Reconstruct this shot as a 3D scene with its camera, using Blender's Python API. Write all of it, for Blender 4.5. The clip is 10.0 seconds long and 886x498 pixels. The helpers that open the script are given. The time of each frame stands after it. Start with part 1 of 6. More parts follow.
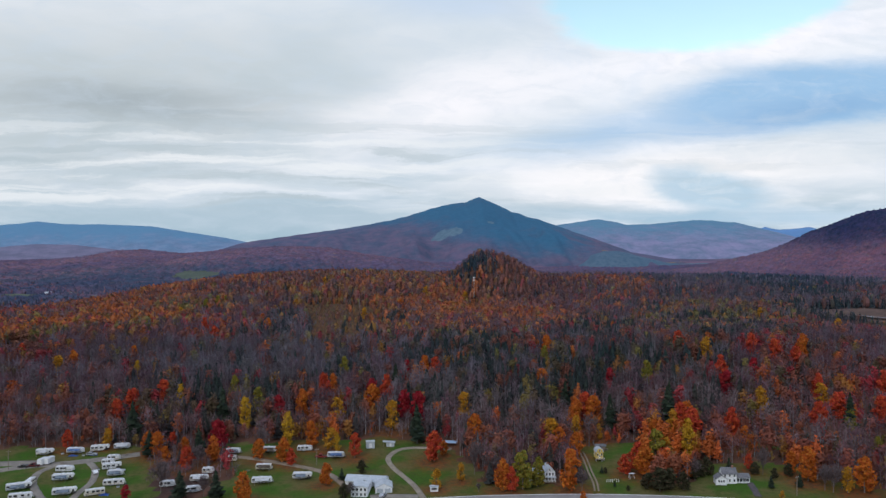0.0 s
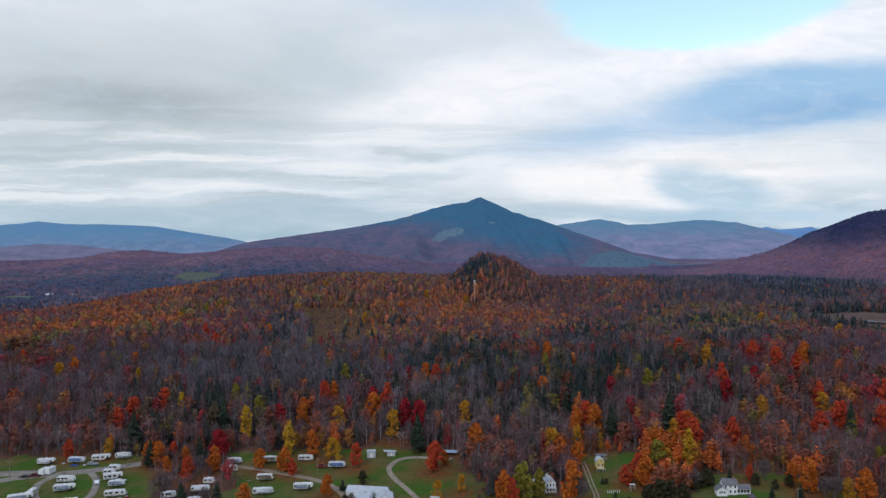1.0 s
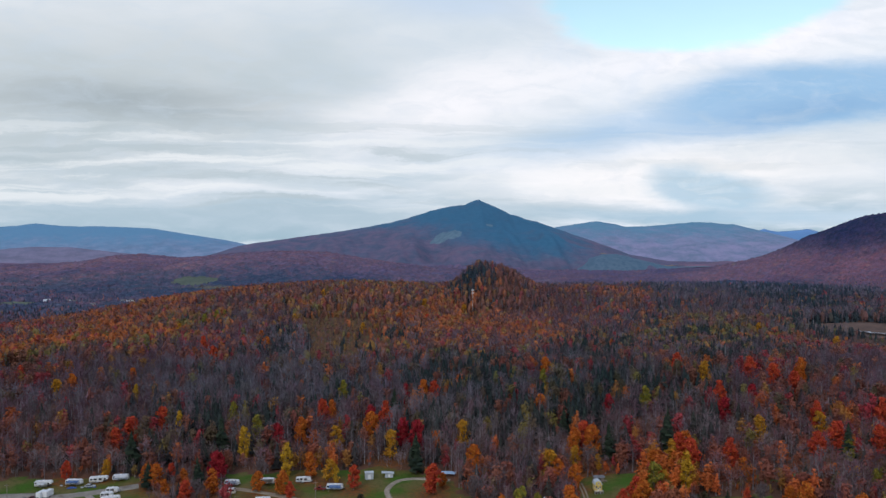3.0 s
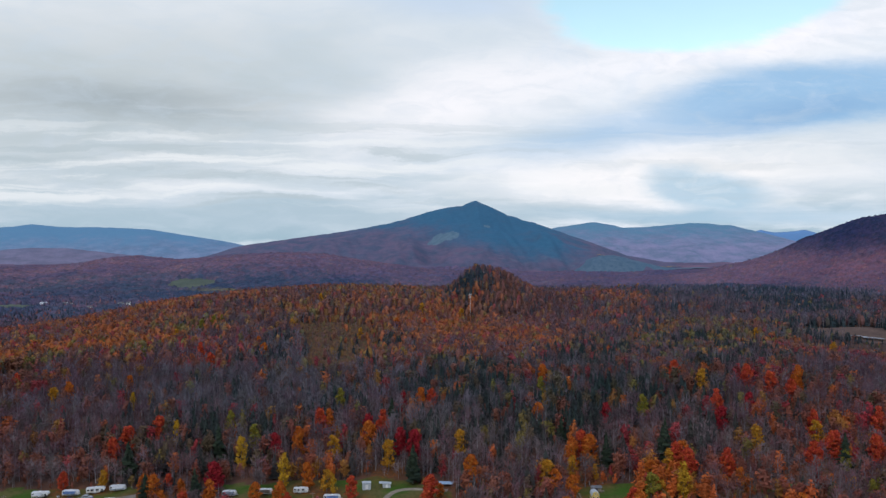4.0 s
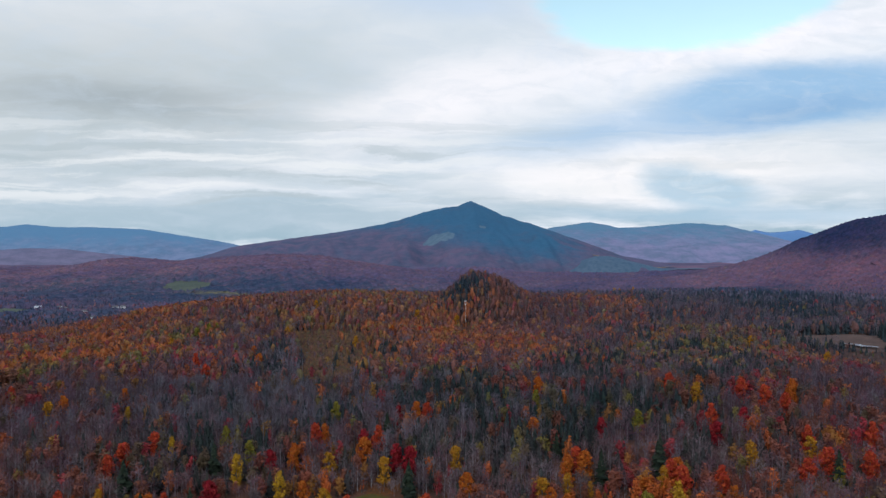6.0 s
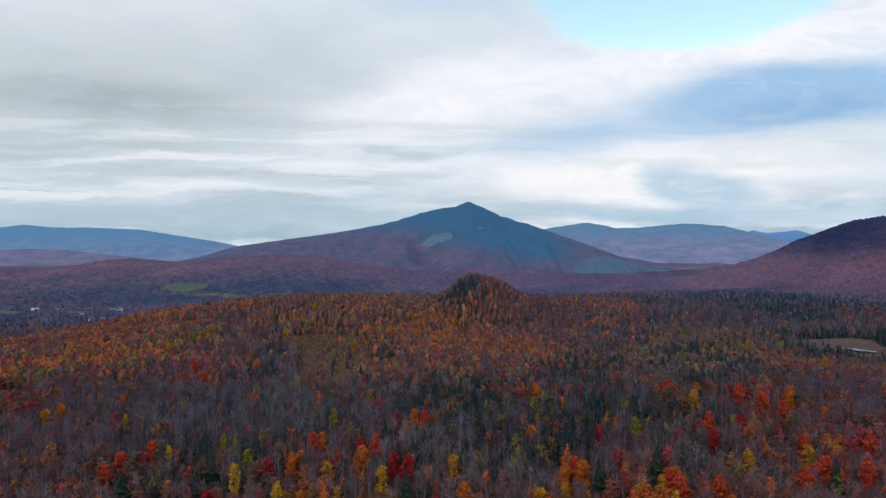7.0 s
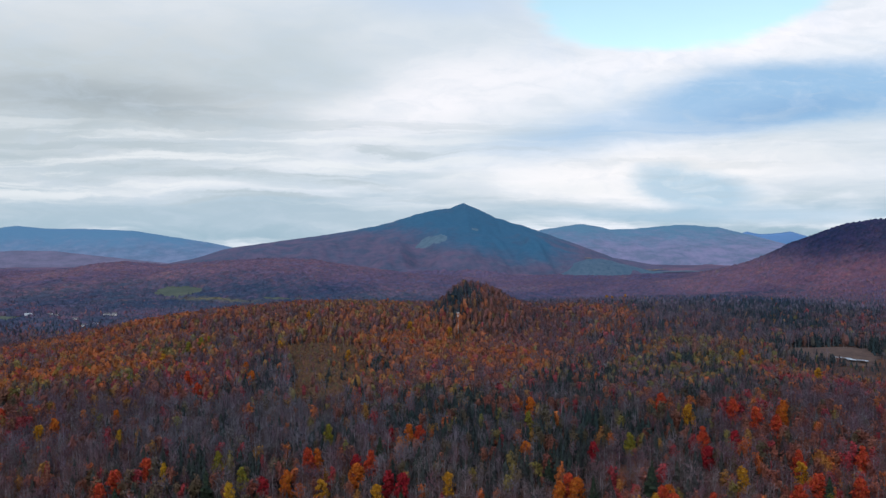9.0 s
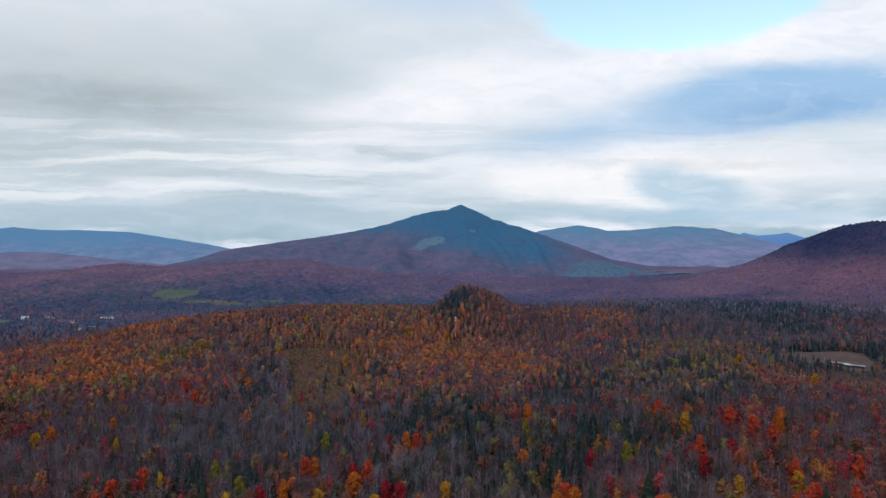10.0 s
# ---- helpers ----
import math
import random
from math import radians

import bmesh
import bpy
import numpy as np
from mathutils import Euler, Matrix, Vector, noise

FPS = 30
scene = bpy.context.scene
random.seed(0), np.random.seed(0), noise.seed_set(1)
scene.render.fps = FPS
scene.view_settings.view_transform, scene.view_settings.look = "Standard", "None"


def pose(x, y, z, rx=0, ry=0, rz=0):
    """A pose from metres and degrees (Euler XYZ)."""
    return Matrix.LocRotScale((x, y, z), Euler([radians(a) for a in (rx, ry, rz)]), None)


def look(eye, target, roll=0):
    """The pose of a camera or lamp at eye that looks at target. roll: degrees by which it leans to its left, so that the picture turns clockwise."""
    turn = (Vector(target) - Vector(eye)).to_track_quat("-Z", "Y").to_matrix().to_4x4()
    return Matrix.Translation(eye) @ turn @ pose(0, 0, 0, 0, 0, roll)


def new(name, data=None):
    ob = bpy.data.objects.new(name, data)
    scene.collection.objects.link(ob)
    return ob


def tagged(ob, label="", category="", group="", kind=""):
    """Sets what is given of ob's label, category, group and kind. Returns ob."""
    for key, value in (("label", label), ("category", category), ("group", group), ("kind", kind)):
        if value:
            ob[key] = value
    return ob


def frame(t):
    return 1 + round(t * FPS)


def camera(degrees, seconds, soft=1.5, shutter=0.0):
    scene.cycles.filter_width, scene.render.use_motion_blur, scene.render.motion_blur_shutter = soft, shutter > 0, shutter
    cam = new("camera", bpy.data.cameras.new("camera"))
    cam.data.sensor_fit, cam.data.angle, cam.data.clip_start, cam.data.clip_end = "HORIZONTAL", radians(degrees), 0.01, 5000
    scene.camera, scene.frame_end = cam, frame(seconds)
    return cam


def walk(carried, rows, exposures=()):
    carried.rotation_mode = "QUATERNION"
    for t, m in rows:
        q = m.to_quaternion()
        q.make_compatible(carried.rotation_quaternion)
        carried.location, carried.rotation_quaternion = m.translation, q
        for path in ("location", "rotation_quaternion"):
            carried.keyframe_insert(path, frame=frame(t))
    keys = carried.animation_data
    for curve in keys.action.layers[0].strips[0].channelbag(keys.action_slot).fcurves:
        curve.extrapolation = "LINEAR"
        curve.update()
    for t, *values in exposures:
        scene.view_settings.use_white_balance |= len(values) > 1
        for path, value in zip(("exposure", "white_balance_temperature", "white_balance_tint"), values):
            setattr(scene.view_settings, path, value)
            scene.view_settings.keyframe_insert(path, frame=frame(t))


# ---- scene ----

# ---------------------------------------------------------------- camera
BASE = 98.0          # height of the eye over the camp ground at the start
cam = camera(60.4, 10.0, soft=1.45)
# seconds, climb, heading, pitch
PATH = [
    (0.0, 0.00, -0.002, -0.295), (0.5, 2.48, 0.043, -0.327), (1.0, 4.98, 0.061, -0.361), (1.5, 7.49, 0.077, -0.364),
    (2.0, 10.00, 0.040, -0.352), (2.5, 12.50, -0.013, -0.335), (4.0, 19.78, -0.283, -0.314), (4.5, 22.17, -0.370, -0.338),
    (5.0, 24.55, -0.447, -0.364), (5.5, 26.91, -0.535, -0.401), (7.0, 33.97, -0.783, -0.448), (7.5, 36.41, -0.864, -0.475),
    (8.0, 38.78, -0.957, -0.485), (8.5, 41.14, -1.070, -0.477), (9.0, 43.47, -1.181, -0.466), (9.5, 45.71, -1.267, -0.441),
    (10.0, 47.97, -1.375, -0.418)]
walk(cam, [(t, pose(0.003 * t, 0.002 * t, BASE + up, 90 + pitch, 0, yaw)) for t, up, yaw, pitch in PATH])

# ---------------------------------------------------------------- sky and sun
SUN_UP, SUN_TURN = 38.0, 205.0       # elevation, and bearing from the way the camera looks


def node(tree, kind, **inputs):
    n = tree.nodes.new(kind)
    for key, value in inputs.items():
        if key.startswith("i") and key[1:].isdigit():
            socket = n.inputs[int(key[1:])]
            if isinstance(value, bpy.types.NodeSocket):
                tree.links.new(value, socket)
            else:
                socket.default_value = value
    return n


def maths(tree, op, a, b=0.0, c=0.0):
    n = node(tree, "ShaderNodeMath", i0=a, i1=b, i2=c)
    n.operation = op
    return n.outputs[0]


def blend(tree, fac, a, b, how="MIX"):
    n = tree.nodes.new("ShaderNodeMix")
    n.data_type, n.blend_type = "RGBA", how
    for index, value in ((0, fac), (6, a), (7, b)):
        if isinstance(value, bpy.types.NodeSocket):
            tree.links.new(value, n.inputs[index])
        else:
            n.inputs[index].default_value = value
    return n.outputs[2]


def spread(tree, value, lo, hi, to_lo=0.0, to_hi=1.0):
    n = node(tree, "ShaderNodeMapRange", i0=value, i1=lo, i2=hi, i3=to_lo, i4=to_hi)
    n.interpolation_type = "SMOOTHSTEP"
    return n.outputs[0]


def grain(tree, where, scale, detail=4.0, rough=0.55, warp=0.0):
    n = tree.nodes.new("ShaderNodeTexNoise")
    tree.links.new(where, n.inputs["Vector"])
    n.inputs["Scale"].default_value, n.inputs["Detail"].default_value = scale, detail
    n.inputs["Roughness"].default_value, n.inputs["Distortion"].default_value = rough, warp
    return n.outputs[0]


def build_sky():
    world = bpy.data.worlds.new("sky")
    scene.world = world
    world.use_nodes = True
    t = world.node_tree
    t.nodes.clear()
    way = t.nodes.new("ShaderNodeTexCoord").outputs["Generated"]
    axis = node(t, "ShaderNodeSeparateXYZ", i0=way)
    ahead = maths(t, "MAXIMUM", maths(t, "ABSOLUTE", axis.outputs[1]), 0.25)
    u = maths(t, "DIVIDE", axis.outputs[0], ahead)
    v = maths(t, "DIVIDE", axis.outputs[2], ahead)
    uv = node(t, "ShaderNodeCombineXYZ", i0=u, i1=v, i2=0.0).outputs[0]
    # the cloud sheet, seen in perspective from below
    lift = maths(t, "ADD", maths(t, "MAXIMUM", axis.outputs[2], 0.0), 0.055)
    sheet = node(t, "ShaderNodeCombineXYZ", i0=maths(t, "DIVIDE", axis.outputs[0], lift),
                 i1=maths(t, "DIVIDE", axis.outputs[1], lift), i2=0.0).outputs[0]
    curl = node(t, "ShaderNodeMapping", i0=uv)
    curl.inputs[3].default_value = (0.45, 1.5, 1)
    wisps = t.nodes.new("ShaderNodeTexNoise")
    t.links.new(curl.outputs[0], wisps.inputs["Vector"])
    for key, value in (("Scale", 5.5), ("Detail", 10.0), ("Roughness", 0.62)):
        wisps.inputs[key].default_value = value
    shove = node(t, "ShaderNodeVectorMath", i0=wisps.outputs[1], i1=(0.5, 0.5, 0.5))
    shove.operation = "SUBTRACT"
    bent = node(t, "ShaderNodeVectorMath", i0=shove.outputs[0], i1=(0.16, 0.07, 0), i2=uv)
    bent.operation = "MULTIPLY_ADD"
    bent = bent.outputs[0]

    def patch(cu, cv, ru, rv, tilt=0.0, core=0.35):
        m = node(t, "ShaderNodeMapping", i0=bent)
        m.vector_type = "TEXTURE"
        m.inputs[1].default_value, m.inputs[2].default_value, m.inputs[3].default_value = (cu, cv, 0), (0, 0, radians(tilt)), (ru, rv, 1)
        far = node(t, "ShaderNodeVectorMath", i0=m.outputs[0])
        far.operation = "LENGTH"
        return spread(t, far.outputs[1], core, 1.0, 1.0, 0.0)

    clear = t.nodes.new("ShaderNodeTexSky")
    clear.sky_type, clear.sun_disc = "NISHITA", False
    clear.sun_elevation, clear.sun_rotation = radians(SUN_UP), radians(SUN_TURN)
    clear.altitude, clear.air_density, clear.dust_density, clear.ozone_density = 300, 1.0, 0.6, 1.6
    blue = blend(t, 1.0, clear.outputs[0], (0.255, 0.250, 0.187, 1), "MULTIPLY")

    streaks = grain(t, sheet, 0.55, 5.0, 0.55, 0.4)
    bank = node(t, "ShaderNodeMapping", i0=bent)
    bank.inputs[3].default_value = (0.8, 5.0, 1)
    bands = grain(t, bank.outputs[0], 4.2, 5.0, 0.5)
    fibre = node(t, "ShaderNodeMapping", i0=bent)
    fibre.inputs[2].default_value, fibre.inputs[3].default_value = (0, 0, radians(-7)), (1.0, 3.2, 1)
    threads = grain(t, fibre.outputs[0], 14.0, 8.0, 0.62, 0.6)
    cloud = blend(t, spread(t, streaks, 0.36, 0.66), (0.885, 0.91, 0.945, 1), (0.63, 0.715, 0.77, 1))
    low = spread(t, v, 0.02, 0.13, 1.0, 0.0)
    cloud = blend(t, maths(t, "MULTIPLY", low, spread(t, bands, 0.42, 0.57)), cloud, (0.37, 0.51, 0.59, 1))
    left = patch(-0.50, 0.20, 0.70, 0.20, 0, 0.1)
    cloud = blend(t, maths(t, "MULTIPLY", left, 0.78), cloud, (0.495, 0.555, 0.565, 1))
    smoke = patch(-0.42, 0.185, 0.32, 0.05, -3, 0.0)
    cloud = blend(t, maths(t, "MULTIPLY", smoke, 0.75), cloud, (0.36, 0.415, 0.44, 1))
    top = patch(0.02, 0.32, 0.20, 0.045, 0, 0.1)
    cloud = blend(t, maths(t, "MULTIPLY", top, 0.6), cloud, (0.55, 0.68, 0.85, 1))
    bright = patch(0.02, 0.19, 0.26, 0.075, 16, 0.1)
    cloud = blend(t, maths(t, "MULTIPLY", bright, 0.85), cloud, (1.0, 0.975, 0.985, 1))
    glow = patch(0.30, 0.09, 0.42, 0.050, 3, 0.15)
    cloud = blend(t, maths(t, "MULTIPLY", glow, 0.85), cloud, (1.02, 0.985, 0.965, 1))
    ledge = patch(0.40, 0.268, 0.34, 0.036, 11, 0.2)
    cloud = blend(t, maths(t, "MULTIPLY", ledge, 0.9), cloud, (1.0, 0.98, 1.0, 1))
    lens = patch(0.475, 0.195, 0.27, 0.064, 6, 0.50)
    shadow = patch(0.44, 0.170, 0.24, 0.030, 8, 0.1)
    tail = patch(0.25, 0.150, 0.27, 0.044, 10, 0.0)
    puff = patch(0.352, 0.074, 0.115, 0.034, -6, 0.42)
    frayed = spread(t, threads, 0.30, 0.56, 0.70, 1.0)
    cloud = blend(t, maths(t, "MULTIPLY", maths(t, "MULTIPLY", lens, frayed), 0.92), cloud, (0.27, 0.51, 0.77, 1))
    cloud = blend(t, maths(t, "MULTIPLY", shadow, 0.65), cloud, (0.235, 0.43, 0.68, 1))
    cloud = blend(t, maths(t, "MULTIPLY", maths(t, "MULTIPLY", tail, frayed), 0.85), cloud, (0.40, 0.59, 0.80, 1))
    cloud = blend(t, maths(t, "MULTIPLY", maths(t, "MULTIPLY", puff, frayed), 0.85), cloud, (0.43, 0.62, 0.75, 1))
    rim = patch(-0.30, 0.040, 0.62, 0.034, 0, 0.25)
    cloud = blend(t, maths(t, "MULTIPLY", rim, 0.95), cloud, (0.45, 0.57, 0.645, 1))
    shore = patch(0.42, 0.040, 0.42, 0.020, 0, 0.1)
    cloud = blend(t, maths(t, "MULTIPLY", shore, 0.8), cloud, (0.45, 0.62, 0.75, 1))
    cloud = blend(t, spread(t, threads, 0.38, 0.72, 0.0, 0.34), cloud, (0.60, 0.69, 0.77, 1))
    layer = node(t, "ShaderNodeMapping", i0=bent)
    layer.inputs[3].default_value = (0.45, 8.0, 1)
    sheets = grain(t, layer.outputs[0], 4.6, 6.0, 0.55)
    lower = maths(t, "MULTIPLY", spread(t, v, 0.03, 0.07), spread(t, v, 0.11, 0.20, 1.0, 0.0))
    west = spread(t, u, -0.15, 0.25, 1.0, 0.35)
    lower = maths(t, "MULTIPLY", lower, west)
    cloud = blend(t, maths(t, "MULTIPLY", lower, spread(t, sheets, 0.49, 0.60, 0.0, 0.75)), cloud, (0.88, 0.90, 0.90, 1))
    cloud = blend(t, maths(t, "MULTIPLY", lower, spread(t, sheets, 0.47, 0.38, 0.0, 0.6)), cloud, (0.47, 0.55, 0.58, 1))
    curds = grain(t, bent, 9.0, 9.0, 0.6, 0.3)
    fluffy = maths(t, "MULTIPLY", spread(t, u, -0.05, 0.12), spread(t, v, 0.12, 0.2))
    cloud = blend(t, maths(t, "MULTIPLY", fluffy, spread(t, curds, 0.50, 0.62, 0.0, 0.22)), cloud, (0.62, 0.74, 0.88, 1))
    gap = patch(0.345, 0.335, 0.225, 0.084, 7, 0.82)
    gap2 = patch(0.50, 0.43, 0.42, 0.11, 12, 0.80)
    gap = maths(t, "MAXIMUM", gap, gap2)
    over = spread(t, v, 0.36, 1.3)
    cloud = blend(t, maths(t, "MULTIPLY", over, 0.8), cloud, (0.58, 0.69, 0.93, 1))
    cloud = blend(t, 1.0, cloud, (0.985, 1.0, 1.04, 1), "MULTIPLY")
    final = blend(t, maths(t, "MULTIPLY", gap, 0.92), cloud, blue)
    shine = node(t, "ShaderNodeBackground", i0=final, i1=1.0)
    out = t.nodes.new("ShaderNodeOutputWorld")
    t.links.new(shine.outputs[0], out.inputs[0])


build_sky()
sun = new("sun", bpy.data.lights.new("sun", "SUN"))
sun.data.energy, sun.data.angle, sun.data.color = 0.9, radians(14), (1.0, 0.96, 0.92)
turn, rise = radians(SUN_TURN), radians(SUN_UP)
sun.matrix_world = look((math.sin(turn) * math.cos(rise) * 500, math.cos(turn) * math.cos(rise) * 500, math.sin(rise) * 500), (0, 0, 0))
scene.view_settings.exposure = 0.0

# ---------------------------------------------------------------- materials


def material(name, rough=0.8, metal=0.0, bump=0.0, bump_scale=1.0, gloss=0.3):
    m = bpy.data.materials.new(name)
    m.use_nodes = True
    t = m.node_tree
    b = t.nodes["Principled BSDF"]
    b.inputs["Roughness"].default_value, b.inputs["Metallic"].default_value = rough, metal
    b.inputs["Specular IOR Level"].default_value = gloss if rough < 0.9 else 0.02
    where = t.nodes.new("ShaderNodeTexCoord").outputs["Object"]
    if bump:
        n = t.nodes.new("ShaderNodeBump")
        n.inputs["Strength"].default_value, n.inputs["Distance"].default_value = bump, 1.0 / bump_scale
        t.links.new(grain(t, where, bump_scale, 5.0), n.inputs["Height"])
        t.links.new(n.outputs[0], b.inputs["Normal"])
    return m, t, b, where


def mottled(name, a, b, scale=1.0, fine=None, fine_scale=8.0, rough=0.8, metal=0.0, bump=0.0, bump_scale=4.0, gloss=0.3):
    """Two colours mixed by a broad noise, with a finer noise that darkens and lightens them."""
    m, t, p, where = material(name, rough, metal, bump, bump_scale, gloss)
    colour = blend(t, spread(t, grain(t, where, scale, 5.0, 0.6), 0.35, 0.65), (*a, 1), (*b, 1))
    if fine:
        colour = blend(t, spread(t, grain(t, where, fine_scale, 3.0), 0.42, 0.68, 0.0, 0.7), colour, (*fine, 1))
    t.links.new(colour, p.inputs["Base Color"])
    return m


def tinted(name, rough=0.85, gloss=0.03):
    """Takes each tree's leaf or bark tint, any painted haze included, with a little scatter."""
    m, t, p, where = material(name, rough, gloss=gloss)
    own = t.nodes.new("ShaderNodeAttribute")
    own.attribute_name = "tint"
    colour = blend(t, spread(t, grain(t, where, 0.9, 2.0), 0.35, 0.65, 0.0, 0.35), own.outputs[0], (0.5, 0.45, 0.42, 1), "MULTIPLY")
    t.links.new(colour, p.inputs["Base Color"])
    return m


FOLIAGE = tinted("autumn foliage")


def canopy_material():
    """Tree tops seen from far off: each tree's colour, shaded gaps and brighter crowns painted in."""
    m, t, p, where = material("distant canopy", 0.95, bump=0.8, bump_scale=0.22, gloss=0.05)
    own = t.nodes.new("ShaderNodeAttribute")
    own.attribute_name = "tint"
    # noise darkens the colour like shade between crowns, then brightens some tops
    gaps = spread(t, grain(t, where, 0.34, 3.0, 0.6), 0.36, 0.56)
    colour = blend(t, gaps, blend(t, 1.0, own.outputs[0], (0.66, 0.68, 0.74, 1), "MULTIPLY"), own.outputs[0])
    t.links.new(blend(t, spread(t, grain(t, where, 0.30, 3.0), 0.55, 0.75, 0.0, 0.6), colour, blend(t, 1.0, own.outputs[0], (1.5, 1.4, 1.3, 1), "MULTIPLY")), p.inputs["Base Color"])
    return m


CANOPY = canopy_material()

# ---------------------------------------------------------------- the lie of the land
# centre x, y, half widths, height
NEAR_RISES = [
    (0, -200, 600, 380, -15.9), (-400, 330, 300, 90, -6.6), (220, 480, 160, 90, 20.9), (-11, 480, 150, 90, -2.8),
    (-250, 560, 160, 110, 9.5), (-160, 760, 170, 130, -2.9), (300, 760, 200, 140, -4.7), (30, 640, 160, 110, 5.0),
    (-120, 985, 170, 110, 30.4), (-290, 890, 120, 110, 17.9), (200, 1020, 160, 120, 18.5), (450, 1300, 260, 180, 18.8),
    (700, 1000, 300, 250, 4.8), (60, 800, 130, 100, -6.1), (-600, 900, 250, 200, -20.5), (500, 700, 150, 150, 14.1),
    (-105, 400, 120, 40, 3.3), (70, 370, 100, 40, -1.4)]
FAR_RISES = [
    (-700, 1550, 400, 300, -18.4), (-150, 1600, 300, 260, -23.3), (629, 1950, 300, 200, -12.6), (900, 1700, 250, 250, -4.8),
    (200, 2000, 300, 250, -18.7), (810, 2250, 160, 160, 14.0), (-640, 1180, 170, 170, -22.0), (700, 2750, 600, 480, -22.0), (100, 2900, 500, 350, -10.0)]


def smooth(a, b, x):
    s = np.clip((x - a) / (b - a), 0, 1)
    return s * s * (3 - 2 * s)


def waves(x, y, size, seed=0, octaves=4):
    """Cheap smooth noise, about -1 to 1, from turned sine waves."""
    rng = np.random.RandomState(seed)
    total, norm = np.zeros_like(np.asarray(x, float)), 0.0
    for k in range(octaves):
        for _ in range(4):
            a, p, w = rng.uniform(0, 6.283), rng.uniform(0, 6.283), rng.uniform(0.75, 1.3)
            q = 6.283 * w * (x * math.cos(a) + y * math.sin(a)) / size
            total += np.sin(q + p + 1.3 * np.sin(0.6 * q + 2 * p)) * 0.5 ** k
        norm += 2.2 * 0.5 ** k
        size *= 0.5
    return total / norm


def spot(x, y, cx, cy, sx, sy):
    return np.exp(-0.5 * (((x - cx) / sx) ** 2 + ((y - cy) / sy) ** 2))


def land(x, y):
    """Height of the ground."""
    x, y = np.asarray(x, float), np.asarray(y, float)
    z = 5.46 + 18.03 * smooth(350, 850, y)
    for cx, cy, sx, sy, h in NEAR_RISES + FAR_RISES:
        z = z + h * np.exp(-0.5 * (((x - cx) / sx) ** 2 + ((y - cy) / sy) ** 2))
    # the wooded knoll on the ridge, steep on one flank
    kx = np.where(x < 54, (x - 54) / 31.0, (x - 54) / 56.0)
    z = z + 35 * np.exp(-np.abs(kx) ** 2.7 - np.abs((y - 975) / 70.0) ** 3.0)
    # the great hill beside the valley
    crest = np.interp(x + 25 * waves(x, y, 500, 3, 2), [650, 810, 900, 1013, 1110, 1210, 1300, 1390, 1500, 1800, 2400],
                      [0, 10, 30, 58, 97, 140, 176, 185, 174, 140, 40])
    z = z + crest * np.where(y < 2260, np.exp(-np.abs((y - 2260) / 560.0) ** 2.2), np.exp(-((y - 2260) / 500.0) ** 2))
    # the long wooded ridge across the valley
    back = np.interp(x + 30 * waves(x, y, 400, 4, 2), [-2200, -1350, -1180, -1040, -920, -800, -660, -520, -385, -230, -60, 110, 330],
                     [10, 15, 20, 37, 52, 40, 54, 68, 66, 46, 28, 14, 0])
    z = z + back * np.where(y < 2340, np.exp(-np.abs((y - 2340) / 430.0) ** 2), np.exp(-((y - 2340) / 420.0) ** 2))
    z = z + (0.8 - 5.5 * np.tanh(x / 400.0)) * smooth(2200, 1000, y)
    z = z + 2.0 * smooth(376, 430, y) - 5.5 * smooth(760, 880, y) * smooth(1150, 1000, y)
    rough = smooth(420, 900, y)
    z = z + rough * (2.5 * waves(x, y, 160, 5, 3) + smooth(1100, 2000, y) * 3.5 * waves(x, y, 420, 6, 3))
    return z


def landz(x, y):
    return float(land(np.array([x]), np.array([y]))[0])


def mesh_from(name, verts, faces, mat=None, tint=None, smooth_faces=False):
    """A mesh from arrays; faces all have the same number of corners."""
    verts, faces = np.asarray(verts, np.float32), np.asarray(faces, np.int32)
    me = bpy.data.meshes.new(name)
    n, k = faces.shape
    me.vertices.add(len(verts))
    me.vertices.foreach_set("co", verts.ravel())
    me.loops.add(n * k)
    me.loops.foreach_set("vertex_index", faces.ravel())
    me.polygons.add(n)
    me.polygons.foreach_set("loop_start", np.arange(0, n * k, k, dtype=np.int32))
    me.polygons.foreach_set("use_smooth", np.full(n, smooth_faces))
    if tint is not None:
        layer = me.attributes.new("tint", "FLOAT_COLOR", "FACE")
        layer.data.foreach_set("color", np.concatenate([tint, np.ones((n, 1))], 1).astype(np.float32).ravel())
    me.update(calc_edges=True)
    me.validate()
    if mat:
        me.materials.append(mat)
    return me


def lattice(xs, ys, height):
    gx, gy = np.meshgrid(xs, ys)
    gz = height(gx, gy)
    nx = len(xs)
    a = (np.arange(len(ys) - 1)[:, None] * nx + np.arange(nx - 1)[None, :]).ravel()
    return np.stack([gx, gy, gz], -1).reshape(-1, 3), np.stack([a, a + 1, a + nx + 1, a + nx], 1)


def steps(*parts):
    out = [np.arange(a, b, s) for a, b, s in parts]
    return np.concatenate(out + [[parts[-1][1]]])


# ---------------------------------------------------------------- open ground, as plan outlines
def inside(x, y, outline):
    hit = np.zeros(np.shape(x), bool)
    n = len(outline)
    for i in range(n):
        (x0, y0), (x1, y1) = outline[i], outline[(i + 1) % n]
        if y0 == y1:
            continue
        hit ^= ((y0 > y) != (y1 > y)) & (x < (x1 - x0) * (y - y0) / (y1 - y0) + x0)
    return hit


